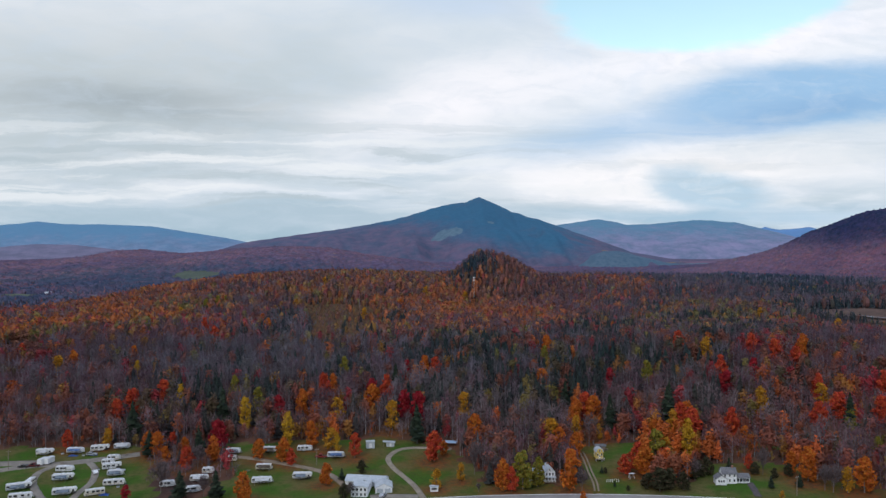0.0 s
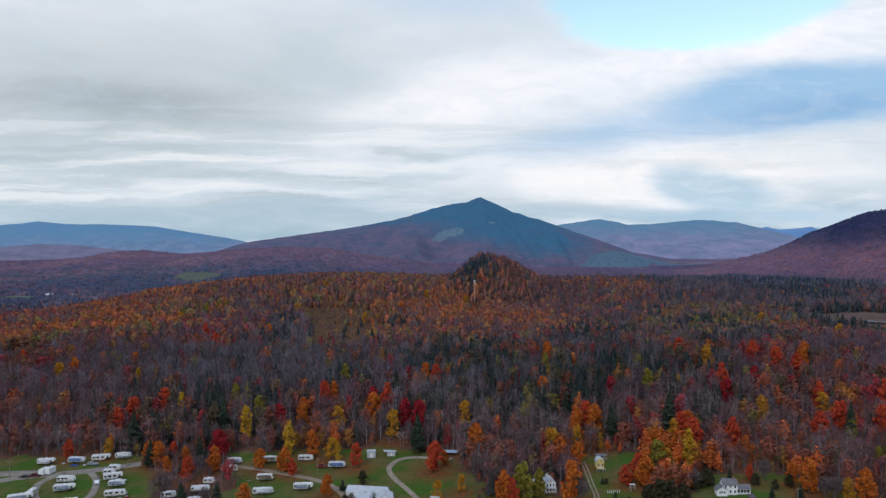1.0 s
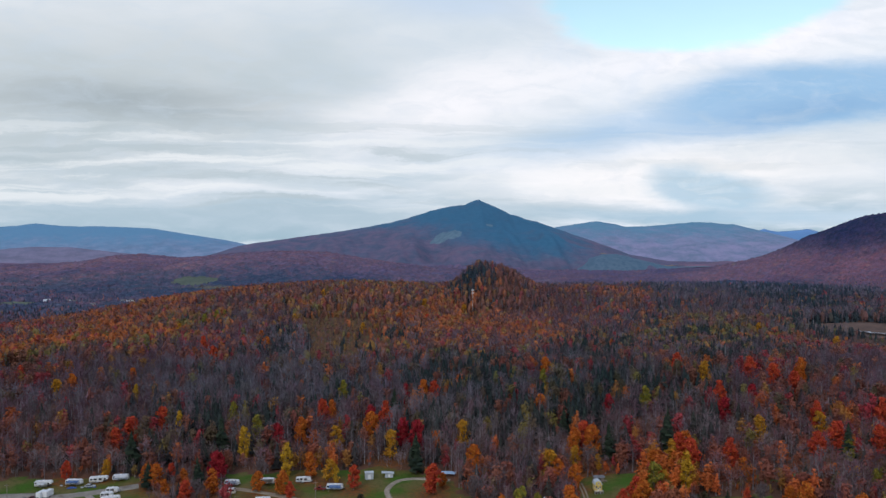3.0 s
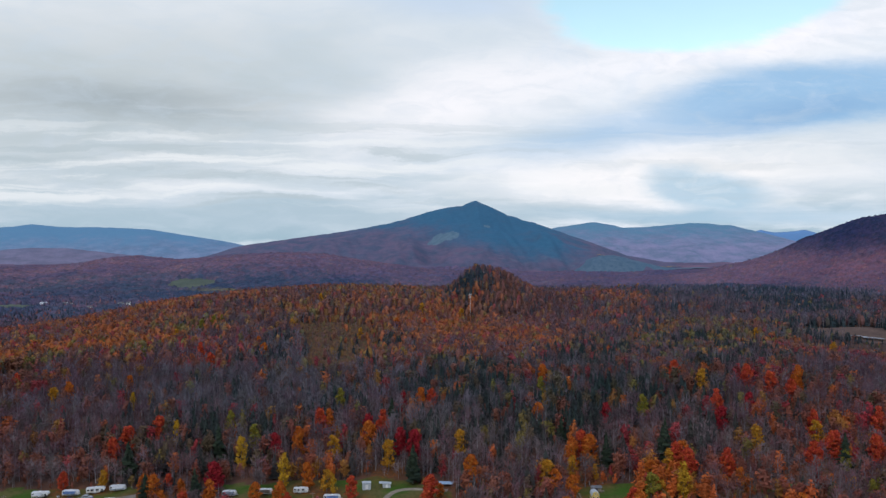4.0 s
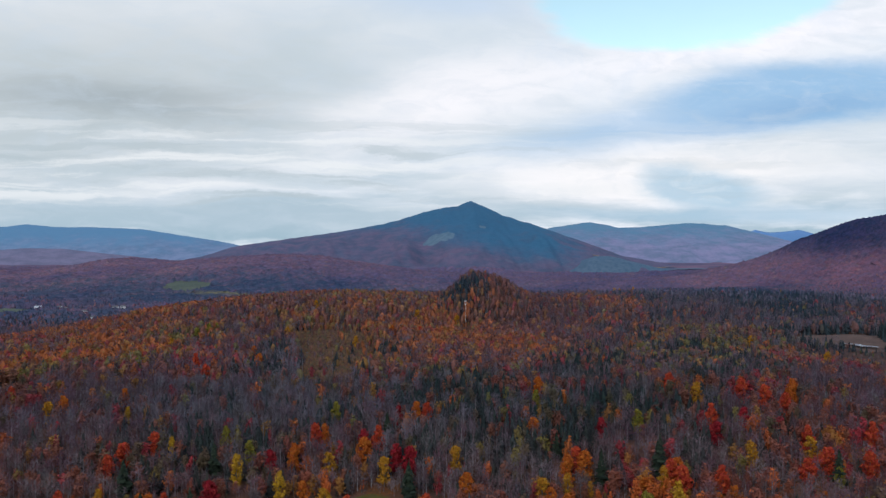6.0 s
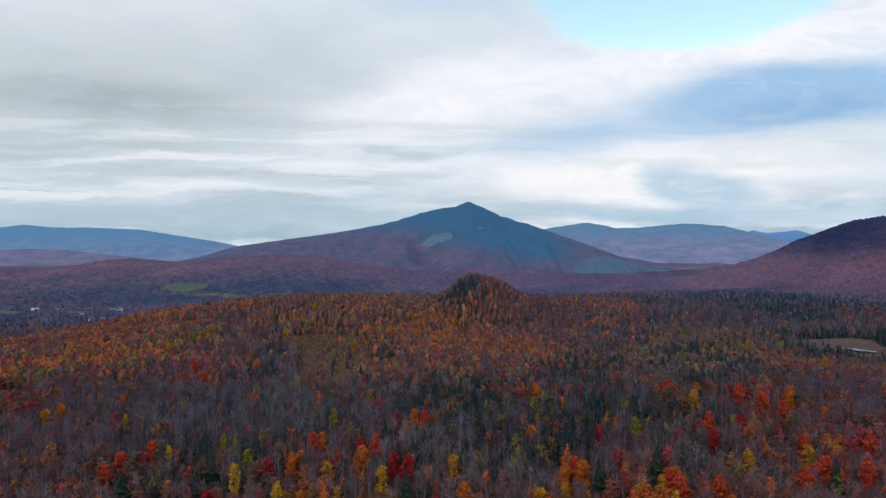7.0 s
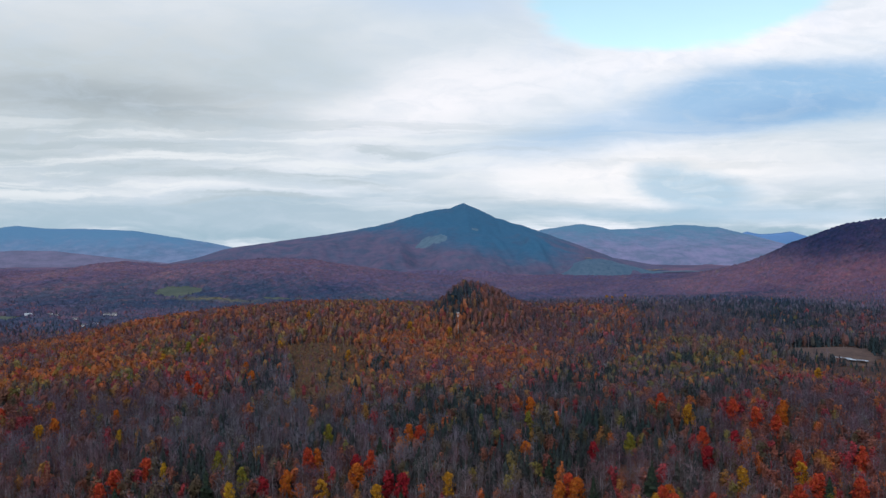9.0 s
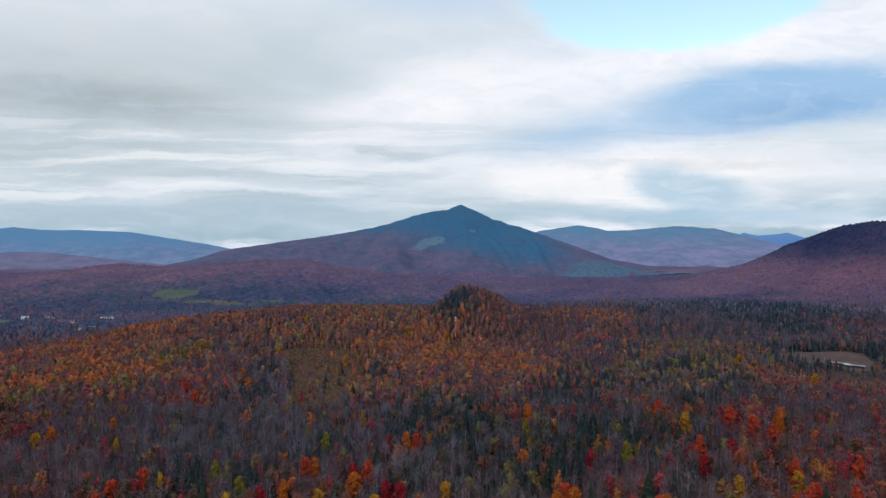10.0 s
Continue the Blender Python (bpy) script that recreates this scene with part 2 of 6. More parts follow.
CAMP_WEST = [(-318.3, 353), (-145.1, 363.8), (-125.5, 333.3), (-115.4, 289.5), (-118, 240), (-330, 240)]
CAMP_MID = [(-106.3, 366.1), (-29.7, 373.8), (2, 366), (9.9, 343.2), (17.9, 324.5), (21.9, 295.7), (30, 240), (-112, 240), (-98, 294.1), (-90.4, 324.4)]
VERGE = [(9.9, 316.2), (70.1, 314.4), (171.9, 315.5), (177.2, 288.6), (9.9, 283.3)]
YELLOW_LAWN = [(64, 362.2), (94.3, 365.2), (88.3, 331), (82.2, 305.8), (58, 305), (62, 335.1)]
WHITE_LAWN = [(106.5, 337.6), (137, 336.6), (161.6, 325.3), (161.8, 288.2), (106.6, 286.6)]
BACK_FIELD = [(128.8, 358.3), (173.7, 357.5), (167.6, 349.4), (128.8, 349.3)]
POND_MEADOW = [(358, 742), (384, 812), (450, 795), (442, 745), (420, 696), (398, 698), (385, 732)]
VALLEY_YARDS = [(-702, 1428, 30), (-740, 1420, 26), (-606, 1450, 32), (-590, 1318, 28), (-420, 1330, 26), (-636, 1380, 22), (622, 1875, 34)]
HAY_FIELDS = [[(-650, 1790), (-610, 1745), (-560, 1715), (-528, 1790), (-545, 1868), (-596, 1898), (-642, 1898)], [(-395, 1735), (-290, 1760), (-285, 1802), (-385, 1780)],
              [(-800, 1345), (-735, 1330), (-718, 1395), (-790, 1402)]]
FOREST_HOUSE = (-302, 539)
CLEARED = [(-302, 539, 12), (-291, 520, 10), (43.9, 315.5, 9), (-113.6, 312.5, 5.9), (-101, 306, 7.8), (-103, 318.9, 6.9), (-102.1, 329, 5.9), (118.8, 320, 16.1), (70.1, 346.4, 9), (2, 363, 6), (74.1, 356.5, 6), (63, 330.2, 5), (64, 350.2, 5), (-190.9, 333, 3.9)]
SHRUB_FIELD = [(-145, 786), (-123, 815), (-75, 805), (-52, 690), (-56, 600), (-64, 545), (-98, 545), (-116, 649)]
OPEN = [CAMP_WEST, CAMP_MID, VERGE, YELLOW_LAWN, WHITE_LAWN, BACK_FIELD]


def open_at(x, y):
    hit = np.zeros(np.shape(x), bool)
    x, y = x + 5 * waves(x, y, 38, 81, 3), y + 4 * waves(x, y, 30, 82, 3)
    for outline in OPEN:
        hit |= inside(x, y, outline)
    return hit


# ---------------------------------------------------------------- single trees: x, y, height
ORANGE_TREES = [
    (-137.5, 354.2, 10), (-131.9, 350.1, 11.5), (-124.3, 340.4, 8), (-121.5, 357.8, 6.4), (-103.8, 344, 11.7), (-84, 346.9, 9.3),
    (-72.2, 344.2, 10.8), (-62.9, 361.8, 12.4), (-48.7, 316.4, 8.9), (-77.9, 296, 12.1), (0.3, 351.9, 6.8), (24.4, 309.2, 12.8),
    (51.9, 308.7, 16.5), (85.9, 324.3, 13.4), (140.7, 354.6, 10), (133.6, 355.1, 6.8), (151.5, 315.4, 14.5), (182.2, 352.2, 7.3),
    (168.2, 303.2, 14), (54.6, 295.8, 4.4), (148.4, 324.1, 9.6), (102.2, 365.7, 10.2), (-11.1, 465.4, 15.5), (-73.8, 399.2, 15.3),
    (-62.1, 431.0, 14.1), (-37.5, 406.7, 15.5), (-233.9, 481.4, 15.2), (-156.0, 658.5, 13.6), (66.5, 382.2, 15.6), (120.9, 377.5, 14.3)]
ORANGE_TREES += [
    (15.2, 366.9, 14.2), (56.9, 435.4, 12.8), (-205.3, 506.1, 12.5), (221.2, 468.3, 17.5), (54.3, 354.1, 12), (61.2, 349, 11),
    (76.1, 386.1, 15.5), (69.3, 510.3, 15.5), (-140.0, 608.2, 15.5), (-44.3, 789.0, 15.5)]
RED_TREES = [
    (-112.6, 333.6, 10.4), (-67.9, 339.3, 7.6), (-40.5, 349.1, 11.4), (-4.1, 344.2, 13.8), (-128.6, 361.3, 7.5),
    (84.1, 328.9, 12.7), (132.2, 328.6, 6.9), (27.7, 307.9, 10.1), (-177.8, 360, 9.1), (77.8, 325.9, 8.7), (72.7, 390.2, 15.6),
    (-4.9, 468.3, 14.1), (-67.3, 429.1, 15.3), (-31.2, 422.6, 15.5), (-152.4, 415.3, 15.2), (192.5, 474.7, 17.5), (200.8, 459.6, 17.3),
    (139.5, 367.2, 14.3), (-167.0, 389.4, 13.9), (184.4, 372.6, 14.3), (117.8, 376.5, 14.3), (-187.4, 597.9, 16.5), (-169.1, 563.6, 15.2),
    (-277.5, 501.1, 15.0), (-163.9, 402.4, 15.0), (159.5, 436.1, 15.0), (120.3, 366.5, 15.0), (200.2, 405.5, 15.0), (198.4, 381.5, 15.5)]
RED_TREES += [
    (236.2, 407.0, 15.5), (216.4, 375.2, 15.5), (155.6, 503.2, 15.5), (208.3, 449.4, 15.5), (-15.1, 796.6, 15.5)]
CRIMSON_TREES = [
    (-124.1, 297, 6.6), (-12.9, 393.3, 16.9), (-105.9, 359.6, 13.9), (-22.2, 468.5, 12.6), (154.6, 415.1, 14.3), (-20.4, 398.4, 15.5), (94.2, 428.9, 12.8),
    (-85.4, 396.3, 14.0), (-39.4, 421.7, 14.0), (176.4, 431.8, 14.0), (-106.8, 359.6, 14.0)]
GOLD_TREES = [
    (316, 1335, 14), (326, 1338, 12), (352, 1345, 13), (-53, 358.4, 10.7), (-2.6, 310.9, 8.3), (7.4, 320, 7.6),
    (101.1, 343.6, 9.7), (161.5, 303.3, 10.3), (192.1, 351.1, 6.3), (132.3, 296, 3.9), (75.4, 367.5, 8.2), (-159.6, 361.4, 9.1),
    (11.2, 398.0, 14.2), (64.7, 369, 12), (-54.4, 391.9, 14.1), (162.1, 468.1, 17.3), (51.0, 359.4, 14.2), (112.5, 372.8, 12.1),
    (-236.7, 686.6, 15.2), (-146.8, 760.4, 15.5), (-25.4, 383.5, 15.5), (-77.1, 746.4, 12.6), (306.3, 735.1, 14.6), (-139.1, 896.4, 14.8),
    (-238.7, 471.5, 14.5), (163.6, 390.9, 14.5), (196.3, 394.5, 14.5), (322.7, 620.9, 14.5), (25.6, 875.0, 14.5), (-20.1, 885.7, 14.5)]
YELLOW_TREES = [
    (-49.6, 356.2, 9), (110.2, 343, 18.3), (-98.9, 380.5, 18.2), (-142.1, 412.1, 13.9), (-74.4, 363.1, 16.8), (-188.8, 469.8, 12.5)]
LIME_TREES = [
    (195.9, 342.5, 8.6), (32.5, 310.3, 15.3), (39.1, 312.8, 12.1), (201.3, 346.3, 7.7), (-225.6, 761.5, 15.3), (-61.4, 474.1, 14.1),
    (116.6, 434.7, 14.3), (197.8, 369.1, 11.1), (-117.3, 427.8, 13.9), (-229.8, 738.5, 15.3), (95.5, 341.7, 14.1), (-98.5, 405.5, 14.0),
    (64.6, 483.4, 14.0), (-231.8, 596.5, 14.0), (-224.8, 758.5, 14.0), (-221.3, 775.4, 14.0)]
CONIFER_TREES = [
    (-112.9, 351.6, 14.1), (-103.9, 299.7, 11.6), (-89.6, 299.7, 12), (-42.8, 321.7, 5.2),
    (133.4, 308.8, 5), (145.3, 309.6, 5.6), (123.8, 329.1, 5.8), (68.5, 327.6, 3.4),
    (70.5, 311.9, 2.8), (-13, 373.8, 16.9), (-27.4, 439.6, 18.1), (-153.5, 376.2, 17.8), (118.4, 397.6, 17.0), (65.6, 408.3, 15.6),
    (-134.8, 349.4, 12.7), (-114.0, 393.7, 19), (198.3, 370.5, 19), (-12.5, 367.3, 19), (83.3, 379.0, 19), (114.2, 387.6, 19)]
THICKETS = [
    (87.5, 306.5, 9.5), (92.5, 309, 8.5), (97.5, 307.5, 7), (83.5, 309.5, 6.5), (103.5, 319, 8), (108.5, 322, 7), (112.5, 324, 7.5), (-35.1, 329.4, 6), (-39.2, 299.5, 6.5),
    (133, 324, 5), (139, 318.5, 4.5), (146, 321, 5.5), (70, 327.5, 2.6), (75, 307.5, 2.2)]
BARE_TREES = [
    (-114, 307.2, 13.2), (-36.6, 299.8, 7.1), (14.4, 308, 3.7), (-108.1, 335.1, 10.9), (-85.3, 359.4, 10.2), (56.2, 307.3, 9.1),
    (156, 303.5, 11.3), (153.7, 305.8, 10.4), (161.1, 306.8, 9.6), (136.1, 323.4, 12), (105.5, 318.3, 9.4), (20.5, 321, 11.9),
    (13.6, 327.9, 15.1), (-95.3, 302.2, 8.9)]


# ---------------------------------------------------------------- ground
def build_ground():
    xs = steps((-3600, -1600, 60), (-1600, -300, 20), (-300, 300, 4), (300, 1700, 20), (1700, 3600, 60))
    ys = steps((-900, 220, 40), (220, 400, 2.5), (400, 1100, 12), (1100, 2800, 24), (2800, 4960, 40))
    verts, faces = lattice(xs, ys, land)
    m, t, p, where = material("forest floor and turf", 0.95, bump=0.5, bump_scale=0.8, gloss=0.1)
    mask = t.nodes.new("ShaderNodeAttribute")
    mask.attribute_name = "turf"
    litter = blend(t, spread(t, grain(t, where, 0.03, 6.0), 0.35, 0.65), (0.064, 0.041, 0.037, 1), (0.130, 0.065, 0.044, 1))
    grass = blend(t, spread(t, grain(t, where, 0.06, 6.0), 0.38, 0.62), (0.046, 0.100, 0.016, 1), (0.112, 0.098, 0.038, 1))
    grass = blend(t, spread(t, grain(t, where, 0.45, 6.0, 0.7), 0.42, 0.70, 0.0, 0.7), grass, (0.044, 0.064, 0.018, 1))
    edge = maths(t, "ADD", mask.outputs[2], maths(t, "MULTIPLY", maths(t, "SUBTRACT", grain(t, where, 0.15, 4.0), 0.5), 0.6))
    fallen = t.nodes.new("ShaderNodeAttribute")
    fallen.attribute_name = "leaves"
    carpet = blend(t, spread(t, grain(t, where, 0.5, 4.0), 0.4, 0.6), (0.18, 0.066, 0.024, 1), (0.11, 0.056, 0.028, 1))
    strewn = maths(t, "MINIMUM", maths(t, "MULTIPLY", fallen.outputs[2], spread(t, grain(t, where, 0.6, 5.0, 0.7), 0.22, 0.68, 0.5, 1.5)), 1.0)
    colour = blend(t, spread(t, edge, 0.35, 0.65), litter, grass)
    colour = blend(t, strewn, colour, carpet)
    # far woods beyond 2300 m, blue and violet haze painted into their colour
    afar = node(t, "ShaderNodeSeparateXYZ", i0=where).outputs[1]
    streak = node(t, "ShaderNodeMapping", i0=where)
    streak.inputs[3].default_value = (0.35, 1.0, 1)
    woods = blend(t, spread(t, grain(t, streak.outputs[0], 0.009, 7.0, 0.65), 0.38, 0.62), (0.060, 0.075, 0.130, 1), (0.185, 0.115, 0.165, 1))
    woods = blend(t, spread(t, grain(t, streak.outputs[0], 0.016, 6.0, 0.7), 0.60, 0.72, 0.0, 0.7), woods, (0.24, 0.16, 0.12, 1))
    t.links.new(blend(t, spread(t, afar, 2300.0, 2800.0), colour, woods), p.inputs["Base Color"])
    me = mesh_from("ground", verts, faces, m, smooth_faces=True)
    turf = me.attributes.new("turf", "FLOAT", "POINT")
    turf.data.foreach_set("value", open_at(verts[:, 0], verts[:, 1]).astype(np.float32))
    near = (verts[:, 1] > 270) & (verts[:, 1] < 420) & (np.abs(verts[:, 0]) < 300)
    amount = np.zeros(len(verts))
    for x, y, h in ORANGE_TREES + RED_TREES + GOLD_TREES:
        if y < 400:
            amount[near] = np.maximum(amount[near], np.exp(-((verts[near, 0] - x) ** 2 + (verts[near, 1] - y + 1.5) ** 2) / (0.6 * h + 1.5) ** 2))
    leaves = me.attributes.new("leaves", "FLOAT", "POINT")
    leaves.data.foreach_set("value", amount.astype(np.float32))
    return tagged(new("ground", me), "leaf-littered woodland ground with mown camp lawns", "ground", kind="structure")


build_ground()


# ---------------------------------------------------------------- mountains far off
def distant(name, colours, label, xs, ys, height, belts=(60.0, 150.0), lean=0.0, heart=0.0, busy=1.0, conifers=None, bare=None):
    """A wooded mountain: broad belts of conifers and turning leaves, with haze painted in."""
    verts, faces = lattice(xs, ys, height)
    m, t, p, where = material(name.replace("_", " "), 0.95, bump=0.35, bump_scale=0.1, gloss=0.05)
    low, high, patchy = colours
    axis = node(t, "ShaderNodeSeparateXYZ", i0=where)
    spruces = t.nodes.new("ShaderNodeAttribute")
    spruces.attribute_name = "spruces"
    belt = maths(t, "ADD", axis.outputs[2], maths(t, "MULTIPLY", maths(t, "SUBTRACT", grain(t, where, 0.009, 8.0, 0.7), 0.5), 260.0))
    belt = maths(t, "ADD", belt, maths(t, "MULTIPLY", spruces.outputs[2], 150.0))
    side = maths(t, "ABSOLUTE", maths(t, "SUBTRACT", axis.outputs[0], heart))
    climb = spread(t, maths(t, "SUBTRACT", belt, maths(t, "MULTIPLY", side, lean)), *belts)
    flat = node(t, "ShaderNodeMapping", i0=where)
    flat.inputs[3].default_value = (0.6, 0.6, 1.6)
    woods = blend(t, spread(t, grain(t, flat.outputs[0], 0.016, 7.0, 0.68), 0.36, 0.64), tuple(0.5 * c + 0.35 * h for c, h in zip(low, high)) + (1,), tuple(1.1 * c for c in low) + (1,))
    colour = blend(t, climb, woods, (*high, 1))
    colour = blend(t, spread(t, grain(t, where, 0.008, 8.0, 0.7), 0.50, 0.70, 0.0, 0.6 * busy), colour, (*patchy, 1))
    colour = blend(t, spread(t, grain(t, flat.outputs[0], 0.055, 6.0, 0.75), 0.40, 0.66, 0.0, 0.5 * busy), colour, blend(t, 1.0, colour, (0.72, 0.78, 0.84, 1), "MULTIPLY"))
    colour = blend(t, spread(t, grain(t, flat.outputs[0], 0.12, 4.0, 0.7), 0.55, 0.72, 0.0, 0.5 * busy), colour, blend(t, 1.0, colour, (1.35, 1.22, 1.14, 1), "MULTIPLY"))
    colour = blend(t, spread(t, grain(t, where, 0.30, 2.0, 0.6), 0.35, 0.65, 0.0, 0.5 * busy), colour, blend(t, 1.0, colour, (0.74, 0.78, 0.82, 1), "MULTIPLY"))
    if bare:
        talus = t.nodes.new("ShaderNodeAttribute")
        talus.attribute_name = "talus"
        stones = blend(t, spread(t, grain(t, where, 0.05, 6.0, 0.7), 0.35, 0.65), (0.088, 0.150, 0.200, 1), (0.130, 0.200, 0.250, 1))
        edge = maths(t, "ADD", talus.outputs[2], maths(t, "MULTIPLY", maths(t, "SUBTRACT", grain(t, where, 0.05, 5.0, 0.65), 0.5), 0.9))
        colour = blend(t, spread(t, edge, 0.35, 0.75, 0.0, 0.9), colour, stones)
    t.links.new(colour, p.inputs["Base Color"])
    me = mesh_from(name, verts, faces, m, smooth_faces=True)
    if bare:
        layer = me.attributes.new("talus", "FLOAT", "POINT")
        layer.data.foreach_set("value", bare(verts[:, 0], verts[:, 1]).astype(np.float32))
    if conifers:
        layer = me.attributes.new("spruces", "FLOAT", "POINT")
        layer.data.foreach_set("value", conifers(verts[:, 0], verts[:, 1]).astype(np.float32))
    return tagged(new(name, me), label, "mountain", kind="structure")


def ridge(px, pz, y0, front, back, rough, seed, floor=0.0):
    """A height function: a crest line along x that falls away to both sides, with spurs and gullies."""
    def height(x, y):
        spur = waves(x, y * 0.35, 420, seed, 3)
        crest = np.interp(x, px, pz) + 0.012 * (np.interp(x, px, pz) - floor) * waves(x, y * 0, 130, seed + 1, 3)
        d = (y - y0) / np.where(y < y0, front, back)
        fall = np.clip(1 - np.abs(d), 0, 1)
        fall = 0.45 * fall ** 1.2 + 0.55 * smooth(0, 1, fall)
        z = floor + (crest - floor) * fall
        crest = np.asarray(crest)
        return z + rough * spur * (1 - fall) * smooth(0.0, 0.15, fall) * np.clip((crest - floor) / 150, 0, 1.5) - 30 * (fall <= 0)
    return height


px, pz = [-1586, -1200, -1052, -784, -547, -368, -190, -56, 62, 124, 193, 244, 359, 493, 596, 760, 968, 1324], \
         [-9, 62, 110, 149, 182, 208, 249, 291, 318, 324, 350, 330, 273, 235, 199, 145, 65, 3]
BARE_PEAK = ridge(px, pz, 4000, 1050, 440, 46, 11, -8)


def PEAK(x, y):
    """The mountain with the low wooded spur before its long shoulder."""
    spur = 30 * spot(x, y, -690, 3560, 190, 90) + 22 * spot(x, y, -330, 3480, 200, 100) + 12 * spot(x, y, 150, 3250, 260, 110)
    dome = 20 * spot(x, y, 470, 3400, 150, 105) + 16 * spot(x, y, 250, 3470, 60, 70)
    gullies = -3 * np.clip(waves(x, y * 0.22, 150, 13, 3), -0.4, 1) * smooth(3150, 3350, y) * smooth(4000, 3850, y)
    return BARE_PEAK(x, y) + spur + dome + gullies


def peak_spruces(x, y):
    """Where dark spruce comes down the mountain, and where the turning woods climb it."""
    return 0.55 * spot(x, y, 450, 3400, 230, 140) - 0.5 * spot(x, y, 900, 3600, 200, 300) - 0.35 * spot(x, y, -350, 3500, 360, 220) - 0.3 * spot(x, y, 150, 3180, 300, 90) + 0.5 * spot(x, y, 200, 3800, 140, 150)


def peak_talus(x, y):
    """The bare scar under the peak and the levelled quarry ground at the foot."""
    scar = inside(x, y, [(-61, 3461), (-31, 3536), (1, 3562), (43, 3511), (86, 3487), (93, 3444), (47, 3427), (9, 3438)]) | inside(x, y, [(206, 3570), (244, 3598), (245, 3625), (213, 3600)])
    floors = inside(x, y, [(40, 3314), (116, 3228), (238, 3261), (235, 3205), (114, 3168), (49, 3240)]) | inside(x, y, [(250, 3262), (436, 3292), (612, 3318), (610, 3268), (433, 3256), (255, 3222)])
    return scar + 0.38 * floors


# the base colours from here on carry blue and lavender distance haze
distant("mountain", ((0.136, 0.108, 0.164), (0.048, 0.140, 0.228), (0.078, 0.120, 0.186)), "wooded mountain with a single pointed peak, tinted blue for haze",
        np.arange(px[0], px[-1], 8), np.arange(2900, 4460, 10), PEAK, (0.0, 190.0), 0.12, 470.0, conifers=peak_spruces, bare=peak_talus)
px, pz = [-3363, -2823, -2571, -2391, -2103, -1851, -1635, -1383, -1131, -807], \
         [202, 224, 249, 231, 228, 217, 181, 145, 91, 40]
distant("mountain", ((0.190, 0.240, 0.350), (0.118, 0.245, 0.370), (0.145, 0.240, 0.355)), "long mountain range on the horizon, tinted blue for haze",
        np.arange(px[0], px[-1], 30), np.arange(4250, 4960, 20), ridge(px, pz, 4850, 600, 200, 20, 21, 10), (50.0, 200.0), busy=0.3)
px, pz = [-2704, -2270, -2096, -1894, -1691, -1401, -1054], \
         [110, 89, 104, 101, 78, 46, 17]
distant("mountain", ((0.185, 0.170, 0.245), (0.155, 0.170, 0.250), (0.165, 0.165, 0.25)), "low wooded ridge before the far range, tinted lavender for haze",
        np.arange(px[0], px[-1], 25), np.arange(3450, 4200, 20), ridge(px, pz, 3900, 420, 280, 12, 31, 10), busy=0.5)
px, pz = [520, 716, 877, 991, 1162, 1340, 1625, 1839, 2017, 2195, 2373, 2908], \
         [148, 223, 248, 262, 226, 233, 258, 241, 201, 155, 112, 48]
distant("mountain", ((0.240, 0.230, 0.345), (0.115, 0.240, 0.335), (0.18, 0.235, 0.345)), "wooded hills beyond the valley, tinted pale blue for haze",
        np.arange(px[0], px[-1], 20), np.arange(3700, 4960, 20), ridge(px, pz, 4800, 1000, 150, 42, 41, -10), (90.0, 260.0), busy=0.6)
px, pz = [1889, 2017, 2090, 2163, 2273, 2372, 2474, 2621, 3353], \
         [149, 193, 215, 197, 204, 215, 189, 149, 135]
distant("mountain", ((0.17, 0.29, 0.50), (0.15, 0.29, 0.52), (0.16, 0.29, 0.51)), "small peaks on the horizon, tinted blue for haze",
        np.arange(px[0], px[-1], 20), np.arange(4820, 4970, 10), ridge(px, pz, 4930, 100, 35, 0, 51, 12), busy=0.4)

def draped(name, outline, height, lift, mat, label, category, cell=14.0):
    """A patch of open ground with a ragged edge, laid on a slope."""
    xs0, ys0 = [p[0] for p in outline], [p[1] for p in outline]
    xs, ys = np.arange(min(xs0) - cell, max(xs0) + 2 * cell, cell), np.arange(min(ys0) - cell, max(ys0) + 2 * cell, cell)
    verts, faces = lattice(xs, ys, height)
    verts[:, 2] += lift
    mid = verts[faces].mean(1)
    keep = inside(mid[:, 0] + 1.2 * cell * waves(mid[:, 0], mid[:, 1], 9 * cell, 91, 3), mid[:, 1] + 1.2 * cell * waves(mid[:, 0], mid[:, 1], 8 * cell, 92, 3), outline)
    used, where = np.unique(faces[keep], return_inverse=True)
    me = mesh_from(name, verts[used], where.reshape(-1, 4), mat, smooth_faces=True)
    return tagged(new(name, me), label, category, kind="structure")


SPOIL = mottled("blue-grey slate spoil", (0.078, 0.132, 0.188), (0.098, 0.150, 0.205), 0.02, (0.062, 0.110, 0.162), 0.06, 0.9)
PALE_GROUND = mottled("pale quarry floor", (0.10, 0.150, 0.205), (0.125, 0.165, 0.215), 0.02, (0.14, 0.12, 0.17), 0.05, 0.95)
MEADOW = mottled("hay meadow", (0.085, 0.106, 0.088), (0.108, 0.126, 0.098), 0.02, (0.075, 0.09, 0.07), 0.1, 0.95)
MARSH = mottled("tawny marsh grass", (0.100, 0.068, 0.058), (0.140, 0.092, 0.074), 0.04, (0.075, 0.055, 0.05), 0.25, 0.95)
YELLOW_WOODS = mottled("yellowing woodland", (0.22, 0.165, 0.12), (0.27, 0.20, 0.13), 0.02, (0.16, 0.11, 0.13), 0.05, 0.95)

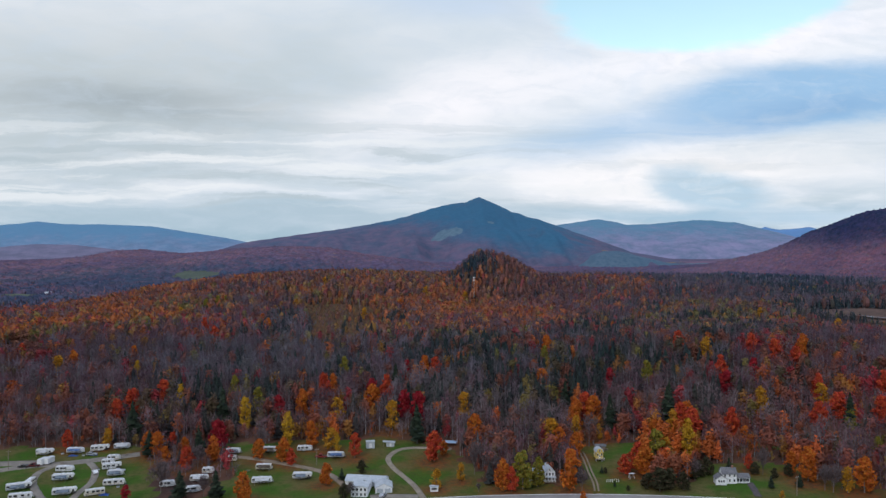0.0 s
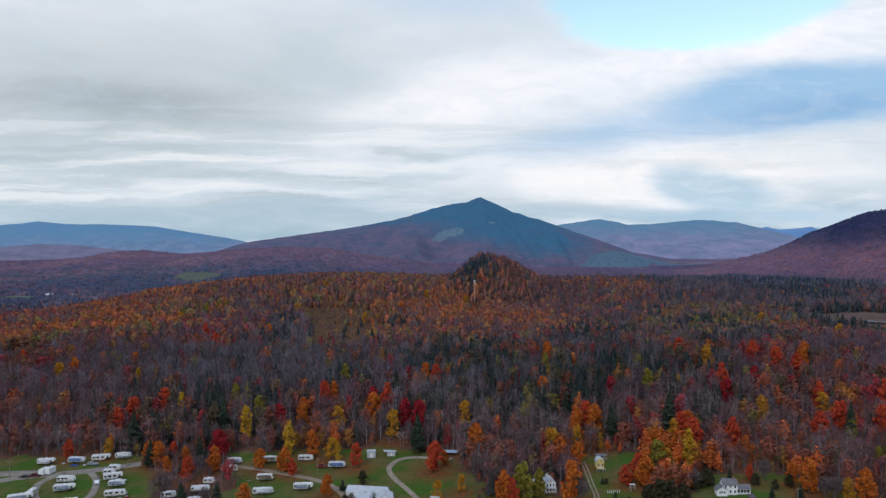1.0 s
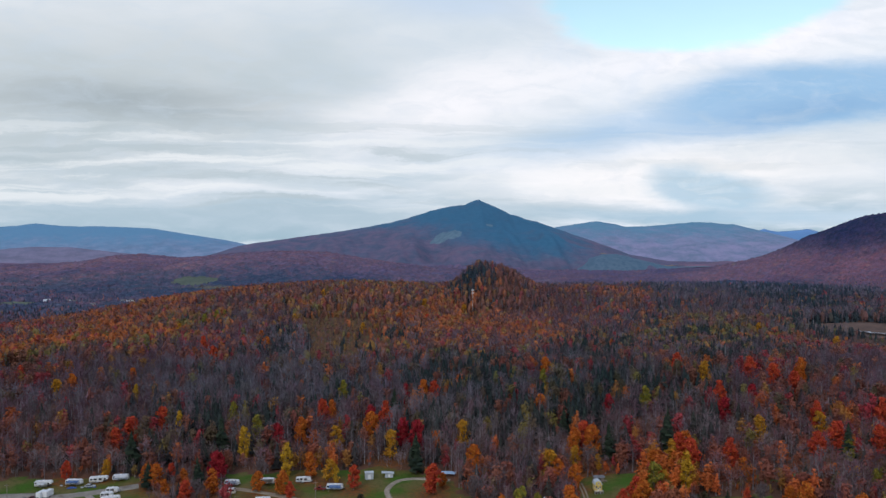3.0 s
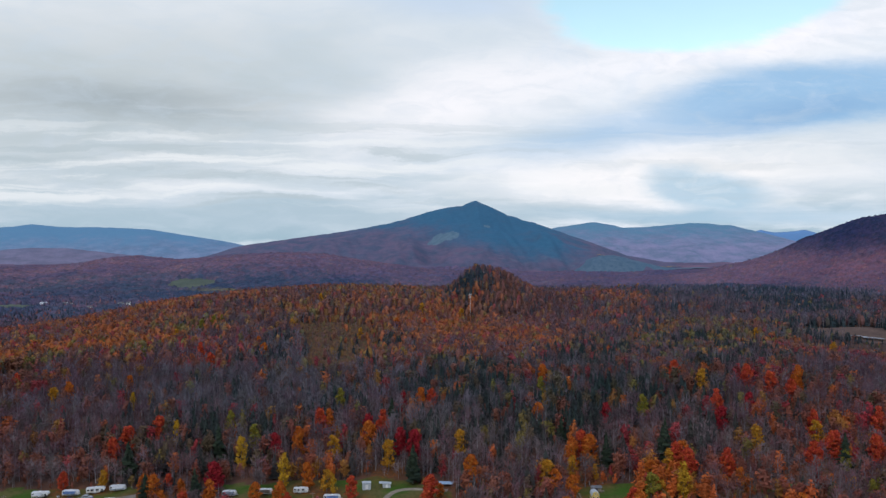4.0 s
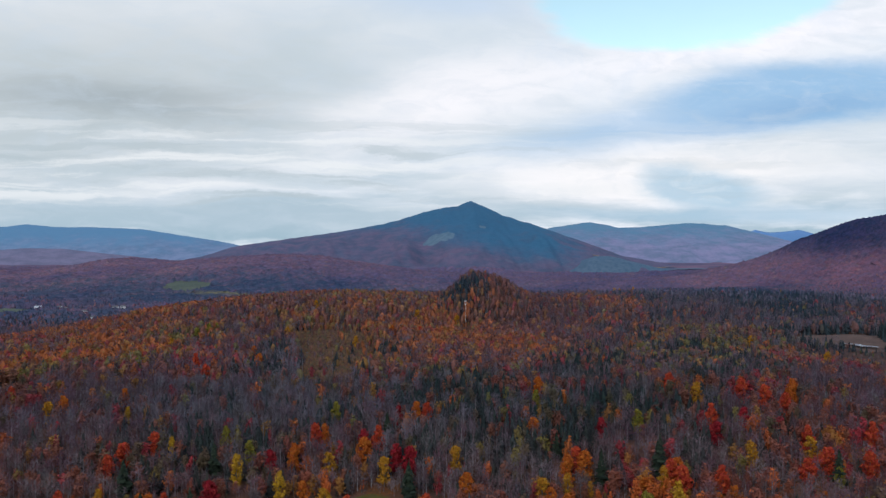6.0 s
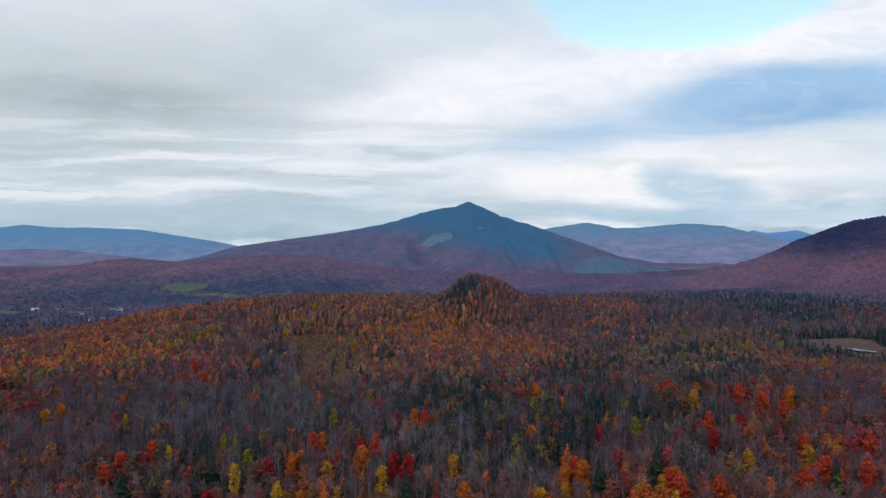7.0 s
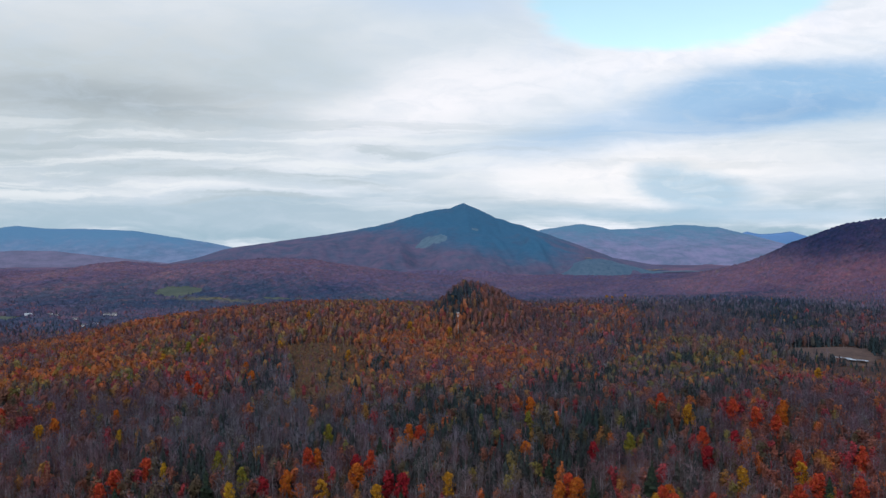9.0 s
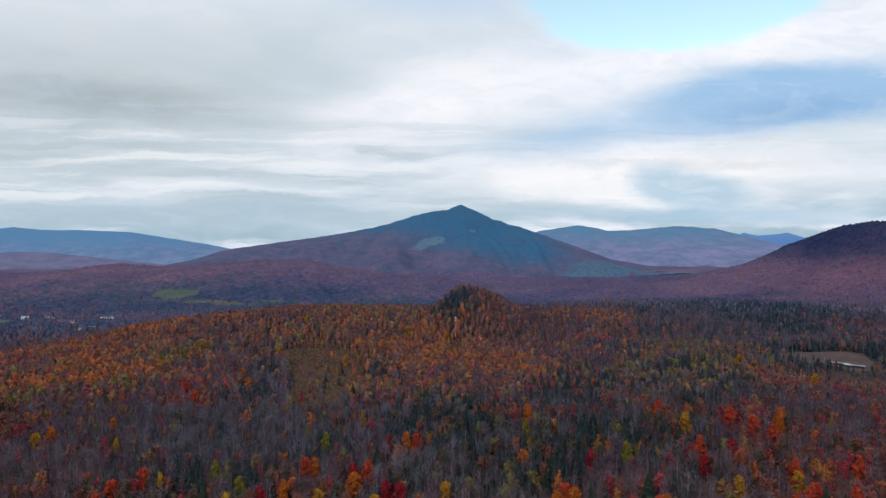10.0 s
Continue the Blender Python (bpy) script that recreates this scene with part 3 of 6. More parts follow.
def spoil(x, y):
    top = np.interp(x + 6 * waves(x, y, 70, 96, 2), [560, 600, 640, 690, 750, 800, 880, 960, 1040, 1080], [0, 16, 50, 68, 70, 57, 36, 18, 6, 0])
    return -22 + (26 + top) * np.exp(-np.abs((y - 3260) / 130.0) ** 2.6) + 1.5 * waves(x, y, 60, 95, 3)


verts, faces = lattice(np.arange(540, 1090, 8), np.arange(3080, 3440, 8), spoil)
tagged(new("spoil_heap", mesh_from("spoil_heap", verts, faces, SPOIL, smooth_faces=True)), "long blue-grey slate spoil heap in the valley", "spoil heap", kind="structure")


def foot(x, y):
    return np.maximum(PEAK(x, y), land(x, y))


for outline, mat, name, label in (
        ([(950, 3240), (1180, 3200), (1200, 3300), (960, 3330)], PALE_GROUND, "quarry_floor", "pale levelled quarry ground beyond the heap"),
        ([(700, 3400), (840, 3380), (980, 3400), (900, 3440), (760, 3430)], YELLOW_WOODS, "yellow_woods", "yellowing trees beside the spoil heap"),
        ([(840, 3420), (1000, 3410), (1110, 3440), (1000, 3450), (860, 3446)], YELLOW_WOODS, "yellow_woods", "belt of yellowing woods by the quarry")):
    draped(name, outline, foot, 2.5, mat, label, "clearing", 6)
for outline in HAY_FIELDS:
    draped("meadow", outline, land, 2.0, MEADOW, "pale green hay meadow across the valley", "meadow", 9)
draped("marsh", POND_MEADOW, land, 0.6, MARSH, "tawny open marsh round a small pond", "marsh", 6)
# the pale base colour stands in for sky reflected in the water
WATER = mottled("pond water with painted sky reflection", (0.45, 0.47, 0.50), (0.55, 0.57, 0.60), 0.3, (0.16, 0.15, 0.15), 0.8, rough=0.10, gloss=0.8)


def build_pond():
    bm = bmesh.new()
    rim = []
    for k in range(64):
        a = 6.283 * k / 64
        r = 1 + 0.20 * math.sin(3 * a + 1) + 0.16 * math.sin(7 * a) + 0.13 * math.sin(13 * a + 2) + 0.10 * math.sin(21 * a)
        across, ahead = 4.0 * r * math.sin(a), 19 * (0.9 + 0.1 * r) * math.cos(a)
        rim.append(bm.verts.new((405 + 0.90 * across - 0.44 * ahead + 2.2 * math.sin(ahead * 0.35), 720 + 0.44 * across + 0.90 * ahead, 0)))
    bm.faces.new(rim)
    me = bpy.data.meshes.new("pond")
    bm.to_mesh(me), bm.free()
    me.materials.append(WATER)
    ob = tagged(new("pond", me), "small shallow pond at the edge of a marsh, sky reflection painted", "pond", kind="structure")
    ob.location.z = max(landz(405, 720), landz(397, 737), landz(413, 703)) + 0.9


build_pond()

# ---------------------------------------------------------------- trees: shapes

def cards(at, size, rng, long=1.25, out=None):
    """Small three-cornered leaf sprays at the given places, turned every way, or mostly facing out of the crown."""
    n = len(at)
    a = rng.normal(size=(n, 3))
    if out is not None:
        face = out + [0, 0, 0.30] + 0.58 * rng.normal(size=(n, 3))
        face /= np.linalg.norm(face, axis=1)[:, None] + 1e-9
        a = np.cross(a, face)
    a /= np.linalg.norm(a, axis=1)[:, None] + 1e-9
    b = np.cross(a, rng.normal(size=(n, 3)) if out is None else face)
    b /= np.linalg.norm(b, axis=1)[:, None] + 1e-9
    s = (size * rng.uniform(0.6, 1.35, n))[:, None]
    a, b = a * s * long, b * s
    v = np.stack([at - a * 0.7 - b, at - a * 0.7 + b, at + a], 1).reshape(-1, 3)
    return v, np.arange(n * 3).reshape(-1, 3)


def blades(base, tip, width, rng):
    """Thin three-cornered twigs from base to tip."""
    n = len(base)
    side = np.cross(tip - base, rng.normal(size=(n, 3)))
    side = side / (np.linalg.norm(side, axis=1)[:, None] + 1e-9) * np.asarray(width).reshape(-1, 1)
    v = np.stack([base - side, base + side, tip], 1).reshape(-1, 3)
    return v, np.arange(n * 3).reshape(-1, 3)


def join(*pieces):
    """Pieces of (vertices, faces, shade); the shade picks leaf (1) or bark (0) colour."""
    vs, fs, ss, at = [], [], [], 0
    for v, f, s in pieces:
        vs.append(v), fs.append(f + at), ss.append(np.full(len(f), s, float))
        at += len(v)
    return np.concatenate(vs), np.concatenate(fs), np.concatenate(ss)


def leafy_shape(rng, n, wide=0.33, low=0.18, size=0.075):
    """A leafy crown of unit height, lumpy and gapped."""
    lumps = rng.uniform(-1, 1, (7, 3)) * [wide * 0.42, wide * 0.42, 0.30] + [0, 0, low + (1 - low) * 0.52]
    lumps[0], lumps[1] = (0, 0, 0.80), (0, 0, 0.5)
    pick = rng.randint(0, 7, n)
    d = rng.normal(size=(n, 3))
    d /= np.linalg.norm(d, axis=1)[:, None]
    r = rng.uniform(0.35, 1.0, n)[:, None]
    at = lumps[pick] + d * r * [wide * 0.55, wide * 0.55, 0.24]
    at[:, 2] = np.clip(at[:, 2], low * 0.7, 1.0)
    v, f = cards(at, size, rng, out=d)
    tv, tf = blades(np.zeros((2, 3)), np.array([[0, 0, 0.8], [0.03, 0, 0.7]]), [0.018, 0.018], rng)
    return join((v, f, 1.0), (tv, tf, 0.0))


def full_shape(rng, n, wide=0.27, low=0.12, size=0.05, heart=0.76):
    """A leafy crown farther off: a solid heart with leaf sprays all over it."""
    n0 = 6
    turn = np.arange(n0) * 6.283 / n0
    rings = []
    for z, r in ((0.22, 0.62), (0.50, 1.0), (0.78, 0.80)):
        q = wide * heart * r * rng.uniform(0.60, 1.22, n0)
        rings.append(np.stack([np.cos(turn) * q, np.sin(turn) * q, z + rng.uniform(-0.05, 0.05, n0)], 1))
    hv = np.concatenate(rings + [[[rng.uniform(-0.04, 0.04), rng.uniform(-0.04, 0.04), 0.95]]])
    hf = []
    for i in range(n0):
        j = (i + 1) % n0
        for k in (0, n0):
            hf += [(i + k, j + k, j + k + n0), (i + k, j + k + n0, i + k + n0)]
        hf.append((i + 2 * n0, j + 2 * n0, 3 * n0))
    hf = np.array(hf)
    v, f, s = leafy_shape(rng, n, wide, low, size)
    return join((hv, hf, 0.92), (v[:3 * n], f[:n], 1.0), (v[3 * n:], f[n:] - 3 * n, 0.0))


def bare_shape(rng, n, wide=0.26, thin=0.008):
    """A leafless tree: a pale stem, rising limbs and a rounded haze of twigs."""
    m = max(5, n // 6)
    heart = np.array([0, 0, 0.64])

    def in_crown(k, lo):
        d = rng.normal(size=(k, 3))
        d *= (rng.uniform(lo, 1.0, k) / np.linalg.norm(d, axis=1))[:, None]
        return heart + d * [wide, wide, 0.31]

    limb_b = in_crown(m, 0.6)
    limb_a = np.stack([np.zeros(m), np.zeros(m), np.clip(limb_b[:, 2] - rng.uniform(0.15, 0.3, m), 0.2, 0.8)], 1)
    v1, f1 = blades(limb_a, limb_b, 0.006, rng)
    base = in_crown(n, 0.35)
    way = (base - heart) * [1.0, 1.0, 0.6] / wide * 0.6 + rng.normal(0, 0.35, (n, 3)) + [0, 0, 0.75]
    way /= np.linalg.norm(way, axis=1)[:, None]
    tip = base + way * rng.uniform(0.07, 0.17, n)[:, None]
    tip[:, 2] = np.minimum(tip[:, 2], 1.03)
    v2, f2 = blades(base, tip, rng.uniform(thin, 2 * thin, n), rng)
    tv, tf = blades(np.zeros((2, 3)), np.array([[0, 0, 0.95], [0.02, 0.01, 0.85]]), [0.013, 0.012], rng)
    return join((v2, f2, 1.0), (v1, f1, 0.5), (tv, tf, 0.0))


def fir_shape(rng, tiers, around, wide=0.19):
    """A conifer: tiers of drooping boughs round a stem."""
    vs, fs, at = [], [], 0
    for k in range(tiers):
        z = 0.10 + 0.86 * k / tiers
        r = wide * (1 - z) ** 0.85 + 0.012
        for j in range(around):
            a = 6.283 * (j + rng.uniform(0, 0.8)) / around + k
            q = r * rng.uniform(0.7, 1.15)
            c, s = math.cos(a), math.sin(a)
            w = q * rng.uniform(0.35, 0.55)
            tall = 0.86 / tiers * rng.uniform(1.5, 2.2)
            vs += [(0, 0, z + tall), (c * q - s * w, s * q + c * w, z + rng.uniform(-0.02, 0.02)), (c * q + s * w, s * q - c * w, z + rng.uniform(-0.02, 0.02))]
            fs.append((at, at + 1, at + 2))
            at += 3
    return join((np.array(vs), np.array(fs), 1.0))


def puff_shape(rng, wide=0.5):
    """A far crown: a rough faceted lump."""
    n = 5
    a = np.arange(n) * 6.283 / n + rng.uniform(0, 1)
    r = wide * rng.uniform(0.7, 1.2, n)
    ring = np.stack([np.cos(a) * r, np.sin(a) * r, rng.uniform(0.25, 0.5, n)], 1)
    v = np.concatenate([ring, ring * [0.75, 0.75, 0] + [0, 0, 0.0], [[rng.uniform(-.1, .1), rng.uniform(-.1, .1), 1.0]]])
    f = []
    for i in range(n):
        j = (i + 1) % n
        f += [(i, j, 2 * n), (i + n, j + n, j), (i + n, j, i)]
    return join((v, np.array(f), 1.0))


def plant(shapes, pick, x, y, z, tall, wide, tint, bark, rng):
    """All the trees of one kind as arrays: each a turned and stretched copy of one of the shapes."""
    V, F, C, at = [], [], [], 0
    turn = rng.uniform(0, 6.283, len(x))
    for k, (sv, sf, ss) in enumerate(shapes):
        w = np.nonzero(pick == k)[0]
        if not len(w):
            continue
        c, s = np.cos(turn[w])[:, None], np.sin(turn[w])[:, None]
        vx = (sv[None, :, 0] * c - sv[None, :, 1] * s) * wide[w][:, None] + x[w][:, None]
        vy = (sv[None, :, 0] * s + sv[None, :, 1] * c) * wide[w][:, None] + y[w][:, None]
        vz = sv[None, :, 2] * tall[w][:, None] + z[w][:, None]
        V.append(np.stack([vx, vy, vz], -1).reshape(-1, 3))
        F.append((sf[None] + (np.arange(len(w)) * len(sv))[:, None, None] + at).reshape(-1, 3))
        shade = ss[None, :, None]
        col = tint[w][:, None, :] * shade + bark[w][:, None, :] * (1 - shade)
        col = col * rng.uniform(0.84, 1.16, (len(w), len(sf), 1))
        C.append(col.reshape(-1, 3))
        at += len(w) * len(sv)
    return np.concatenate(V), np.concatenate(F), np.concatenate(C)


# leaf colours, with some blue added as haze
ORANGE, RUST, RED, GOLD, LIME = (0.40, 0.115, 0.028), (0.190, 0.074, 0.052), (0.28, 0.036, 0.046), (0.29, 0.150, 0.036), (0.16, 0.140, 0.038)
PURPLE, GREY, FIR, OLIVE, BARK = (0.132, 0.086, 0.114), (0.150, 0.140, 0.168), (0.024, 0.042, 0.042), (0.095, 0.080, 0.050), (0.24, 0.225, 0.235)
LEAF = np.array([ORANGE, RUST, RED, GOLD, LIME, PURPLE, GREY, FIR, OLIVE])
# the same kinds far off, with blue distance haze mixed into the colours
HAZED_LEAF = np.array([(0.235, 0.116, 0.110), (0.190, 0.102, 0.132), (0.210, 0.086, 0.116), (0.235, 0.162, 0.115), (0.17, 0.160, 0.12),
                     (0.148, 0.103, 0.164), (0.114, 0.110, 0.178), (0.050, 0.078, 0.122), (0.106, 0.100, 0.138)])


# what grows in a stand, as shares in LEAF's order
GROWTH = dict(
    orange=(.42, .24, .05, .10, .02, .12, .04, .005, .01), ochre=(.13, .28, .01, .18, .04, .19, .10, .02, .05), rust=(.055, .36, .04, .03, .01, .36, .12, .01, .02),
    red=(.045, .22, .18, .025, .00, .43, .08, .01, .01), plum=(.012, .12, .025, .008, .005, .58, .20, .03, .02), grey=(.004, .035, .004, .006, .008, .17, .57, .18, .02),
    dark=(.002, .012, .001, .006, .012, .06, .13, .72, .06), olive=(.01, .08, .00, .13, .30, .14, .16, .08, .10))
# the stands of the near woods: centre x, y and half widths
STANDS = {}
STANDS["rust"] = [(-430, 850, 110, 60), (-235, 869, 71, 45), (-255, 535, 44, 27), (-271, 521, 15, 28), (7, 627, 37, 63), (89, 888, 40, 39), (118, 818,
    36, 63), (167, 959, 43, 104), (55, 512, 15, 15), (149, 532, 28, 30), (287, 656, 19, 37), (243, 430, 16, 24), (289, 485, 7, 33), (-47, 501, 19,
    13), (58, 343, 13, 16), (-153, 349, 10, 12), (16, 345, 6, 23), (158, 324, 12, 14), (89, 327, 17, 14)]
STANDS["orange"] = [(-400, 770, 60, 35), (-370, 830, 60, 45), (-330, 905, 60, 50), (-339, 651, 34, 32), (-291, 667, 35, 35), (-292, 751, 22, 25), (-334, 599, 13, 33), (-16, 855, 38, 50), (43, 778, 40, 82), (225,
    1064, 32, 138), (106, 344, 15, 19), (-53, 365, 11, 12)]
STANDS["red"] = [(-377, 680, 10, 36), (-187, 595, 26, 40), (-266, 484, 14, 34), (193, 483, 11, 29), (215, 496, 9, 21), (313, 585, 13, 39), (198, 392,
    12, 14), (227, 391, 9, 24)]
STANDS["plum"] = [(-378, 727, 32, 45), (-197, 794, 24, 35), (-212, 474, 53, 33), (-182, 733, 16, 58), (168, 823, 31, 86), (60, 597, 22, 46), (-80,
    408, 24, 19), (265, 483, 25, 51), (195, 432, 26, 23), (164, 419, 19, 20), (167, 383, 17, 17), (-22, 345, 13, 16), (140, 338, 15, 18), (-193, 369,
    25, 32), (-88, 353, 16, 19)]
STANDS["ochre"] = [(-142, 781, 35, 57), (-93, 865, 77, 86), (-75, 958, 64, 109), (-31, 640, 19, 42), (41, 863, 19, 28), (328, 631, 12, 32), (309, 789,
    23, 31)]
STANDS["olive"] = [(-284, 570, 13, 15), (-236, 603, 11, 17), (-229, 746, 28, 24), (205, 678, 25, 50), (267, 724, 32, 42), (281, 829, 14, 21), (225,
    623, 10, 11)]
STANDS["grey"] = [(-121, 573, 21, 94), (-78, 512, 19, 34), (-10, 509, 23, 29), (-109, 465, 41, 44), (-168, 487, 22, 35), (-2, 413, 18, 31), (33, 386,
    17, 13), (248, 914, 47, 105), (365, 1010, 60, 133), (134, 414, 18, 19), (-4, 369, 16, 24)]
STANDS["dark"] = [(-147, 673, 11, 60), (-64, 658, 7, 22), (-38, 676, 8, 33), (-72, 470, 14, 23), (17, 520, 19, 40), (40, 475, 21, 17), (-119, 416, 25,
    21), (42, 418, 19, 22), (58, 449, 20, 24), (111, 562, 21, 48), (176, 684, 30, 54), (236, 728, 27, 45), (465, 1064, 39, 90), (404, 755, 39, 43),
    (196, 531, 16, 34), (119, 464, 24, 19), (248, 589, 13, 33), (-9, 365, 5, 12)]


def near_mixture(x, y):
    """Shares in the woods this side of the ridge, stand by stand."""
    x, y = x + 14 * waves(x, y, 70, 63, 3), y + 18 * waves(x, y, 80, 64, 3)
    base = np.array(GROWTH["plum"]) * 0.5 + np.array(GROWTH["grey"]) * 0.35 + np.array(GROWTH["rust"]) * 0.15
    total, w = np.full(len(x), 0.12), np.outer(np.full(len(x), 0.12), base)
    for name, rows in STANDS.items():
        grows = np.array(GROWTH[name])
        for cx, cy, sx, sy in rows:
            d2 = ((x - cx) / (1.15 * sx)) ** 2 + ((y - cy) / (1.15 * sy)) ** 2
            share = dict(dark=1.55, grey=1.3, orange=1.9, olive=1.5, red=1.3).get(name, 1.0) / (1 + d2 ** 2.2)
            total += share
            w += share[:, None] * grows
    return w / total[:, None]


def far_mixture(x, y):
    """Shares across the valley."""
    one = np.ones_like(x)
    far = smooth(1000, 1500, y)
    plain = spot(x, y, 430, 1080, 210, 170) + spot(x, y, 560, 1450, 330, 260) + 0.7 * spot(x, y, 200, 2000, 300, 260)
    red_hill = spot(x, y, 1050, 1750, 380, 260)
    high = smooth(60, 150, land(x, y)) * smooth(1500, 1900, y) * smooth(600, 900, x)
    spruce = 3 * spot(x, y, 520, 1150, 60, 90) + spot(x, y, 780, 1800, 80, 60) + 4 * spot(x, y, -350, 1750, 300, 110) + 1.6 * spot(x, y, -720, 1330, 260, 80) + 1.6 * spot(x, y, -620, 1600, 300, 60) + 0.5 * high
    return np.stack([
        0.030 + 0.10 * far - 0.08 * plain,
        0.25 + 0.8 * far + 0.9 * red_hill - 0.6 * plain - 0.9 * high,
        0.025 + 0.25 * red_hill - 0.2 * high,
        0.025 + 0.03 * far,
        0.015 * one,
        0.65 + 0.9 * far - 0.3 * plain + 1.6 * high,
        1.0 - 0.5 * far + 1.2 * plain,
        0.15 - 0.08 * far + 4.0 * spruce + 0.30 * plain,
        0.12 * one], 1)


def mixture(x, y):
    """The share of each leaf colour at a place, in LEAF's order."""
    w = np.clip(far_mixture(x, y), 0.003, None)
    w /= w.sum(1)[:, None]
    beyond = smooth(1000, 1130, y)[:, None]
    if np.min(y) < 1130:
        w = near_mixture(x, y) * (1 - beyond) + w * beyond
    # like stands with like
    stand = np.stack([waves(x, y, 70 if k in (5, 6, 7) else 40, 70 + k, 3) for k in range(9)], 1)
    w = np.clip(w, 0.001, None) * np.exp(1.5 * stand)
    w = w / w.sum(1)[:, None]
    knoll = np.clip(2.2 * spot(x, y, 33, 950, 15, 20), 0, 1)[:, None]
    w = w * (1 - 0.95 * knoll) + knoll * np.array([0, .02, 0, .02, 0, .03, .06, .82, .05])
    brow = np.clip(1.6 * spot(x, y, 92, 945, 28, 55), 0, 1)[:, None] * (1 - knoll)
    w = w * (1 - 0.9 * brow) + 0.9 * brow * np.array([.04, .4, .01, .03, 0, .25, .15, .08, .04])
    return w / w.sum(1)[:, None]


def scatter(x0, x1, y0, y1, gap, rng):
    gx, gy = np.meshgrid(np.arange(x0, x1, gap), np.arange(y0, y1, gap))
    gx = gx + rng.uniform(-0.5, 0.5, gx.shape) * gap
    gy = gy + rng.uniform(-0.5, 0.5, gy.shape) * gap
    return gx.ravel(), gy.ravel()


def in_view(x, y, margin=60):
    return np.abs(x - 0.014 * y) < 0.605 * y + margin


def draw_kinds(x, y, rng):
    p = np.cumsum(mixture(x, y), 1)
    return np.minimum((rng.uniform(size=len(x))[:, None] > p).sum(1), 8)


def build_woods():
    rng = np.random.RandomState(17)
    r2 = np.random.RandomState(3)
    near = dict(leafy=[full_shape(r2, 230, 0.27, 0.14, 0.037, 0.22) for _ in range(9)], bare=[bare_shape(r2, 94, 0.21, 0.0052) for _ in range(9)], fir=[fir_shape(r2, 16, 6, 0.23) for _ in range(7)])
    mid = dict(leafy=[full_shape(r2, 50, 0.27, 0.2, size=0.048, heart=0.55) for _ in range(9)], bare=[bare_shape(r2, 31, 0.21, 0.0125) for _ in range(7)], fir=[fir_shape(r2, 7, 5, 0.27) for _ in range(6)])
    low = dict(leafy=[full_shape(r2, 60, 0.30, 0.05, 0.055, 0.3) for _ in range(7)], bare=[bare_shape(r2, 60, 0.30, 0.009) for _ in range(7)], fir=[fir_shape(r2, 8, 5, 0.26) for _ in range(4)])
    back = dict(leafy=[puff_shape(r2) for _ in range(8)], bare=[puff_shape(r2) for _ in range(8)], fir=[fir_shape(r2, 3, 4, 0.34) for _ in range(5)])
    zones = [((-300, 300), (287, 412), 4.0, low), ((-420, 420), (287, 560), 4.9, near), ((-800, 800), (560, 1190), 5.3, mid), ((-1250, 1250), (1010, 1900), 6.4, back)]
    lone = np.array([q for trees in (ORANGE_TREES, RED_TREES, CRIMSON_TREES, GOLD_TREES, YELLOW_TREES, LIME_TREES, CONIFER_TREES) for q in trees])
    bags = dict(leafy=[], bare=[], fir=[])
    for (x0, x1), (y0, y1), gap, shapes in zones:
        x, y = scatter(x0, x1, y0, y1, gap, rng)
        keep = in_view(x, y) & ~open_at(x, y) & ~inside(x, y, POND_MEADOW)
        for outline in HAY_FIELDS:
            keep &= ~inside(x, y, outline)
        keep &= ~(inside(x, y, SHRUB_FIELD) & (rng.uniform(size=len(x)) < 0.86))
        keep &= (y > 312) | (np.abs(x) > 170)
        seam = rng.uniform(size=len(x)) < smooth(1010, 1190, y)
        keep &= seam if shapes is back else ~seam
        keep &= rng.uniform(size=len(x)) > smooth(1250, 1900, y)
        for cx, cy, r in CLEARED + VALLEY_YARDS:
            keep &= (x - cx) ** 2 + (y - cy) ** 2 > r * r
        x, y = x[keep], y[keep]
        z = land(x, y)
        # drop what lies behind the land in all views
        keep = np.ones(len(x), bool)
        for s in (0.55, 0.7, 0.8, 0.88, 0.94):
            eye = BASE + 48
            line = eye + (z + 16 - eye) * s
            keep &= land(x * s, y * s) < line + 1
        # room round the trees that stand out, and low growth before them
        stunted = np.where((x > -152) & (x < -94) & (y < 366), 0.5, 1.0)
        stunted = np.where((np.abs(x - 35.5 * y / 874) < 7) & (y > 790) & (y < 876), 0.45, stunted)
        stunted = np.where(inside(x, y - 28, SHRUB_FIELD), 0.6, stunted)
        for cx, cy, h in lone:
            dx, dy = x - cx - (y - cy) * cx / cy, cy - y
            keep &= (dx / (0.24 * h)) ** 2 + (dy / (0.24 * h)) ** 2 > 1
            stunted = np.where((np.abs(dx) < 0.27 * h) & (dy > 0) & (dy < 0.95 * h), np.minimum(stunted, 0.58), stunted)
        x, y, z, stunted = x[keep], y[keep], z[keep], stunted[keep]
        kind = draw_kinds(x, y, rng)
        # haze painted into the tints: bluer the farther off the tree stands
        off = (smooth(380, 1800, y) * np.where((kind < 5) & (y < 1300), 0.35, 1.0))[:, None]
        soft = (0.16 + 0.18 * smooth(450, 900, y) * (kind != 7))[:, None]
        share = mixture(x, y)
        tint = LEAF[kind] * (1 - off) + HAZED_LEAF[kind] * off
        tint = tint * (1 - soft) + (share @ LEAF * (1 - off) + share @ HAZED_LEAF * off) * soft
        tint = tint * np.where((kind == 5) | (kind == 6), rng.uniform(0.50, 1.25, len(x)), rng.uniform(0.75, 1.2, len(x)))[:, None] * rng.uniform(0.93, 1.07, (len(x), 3))
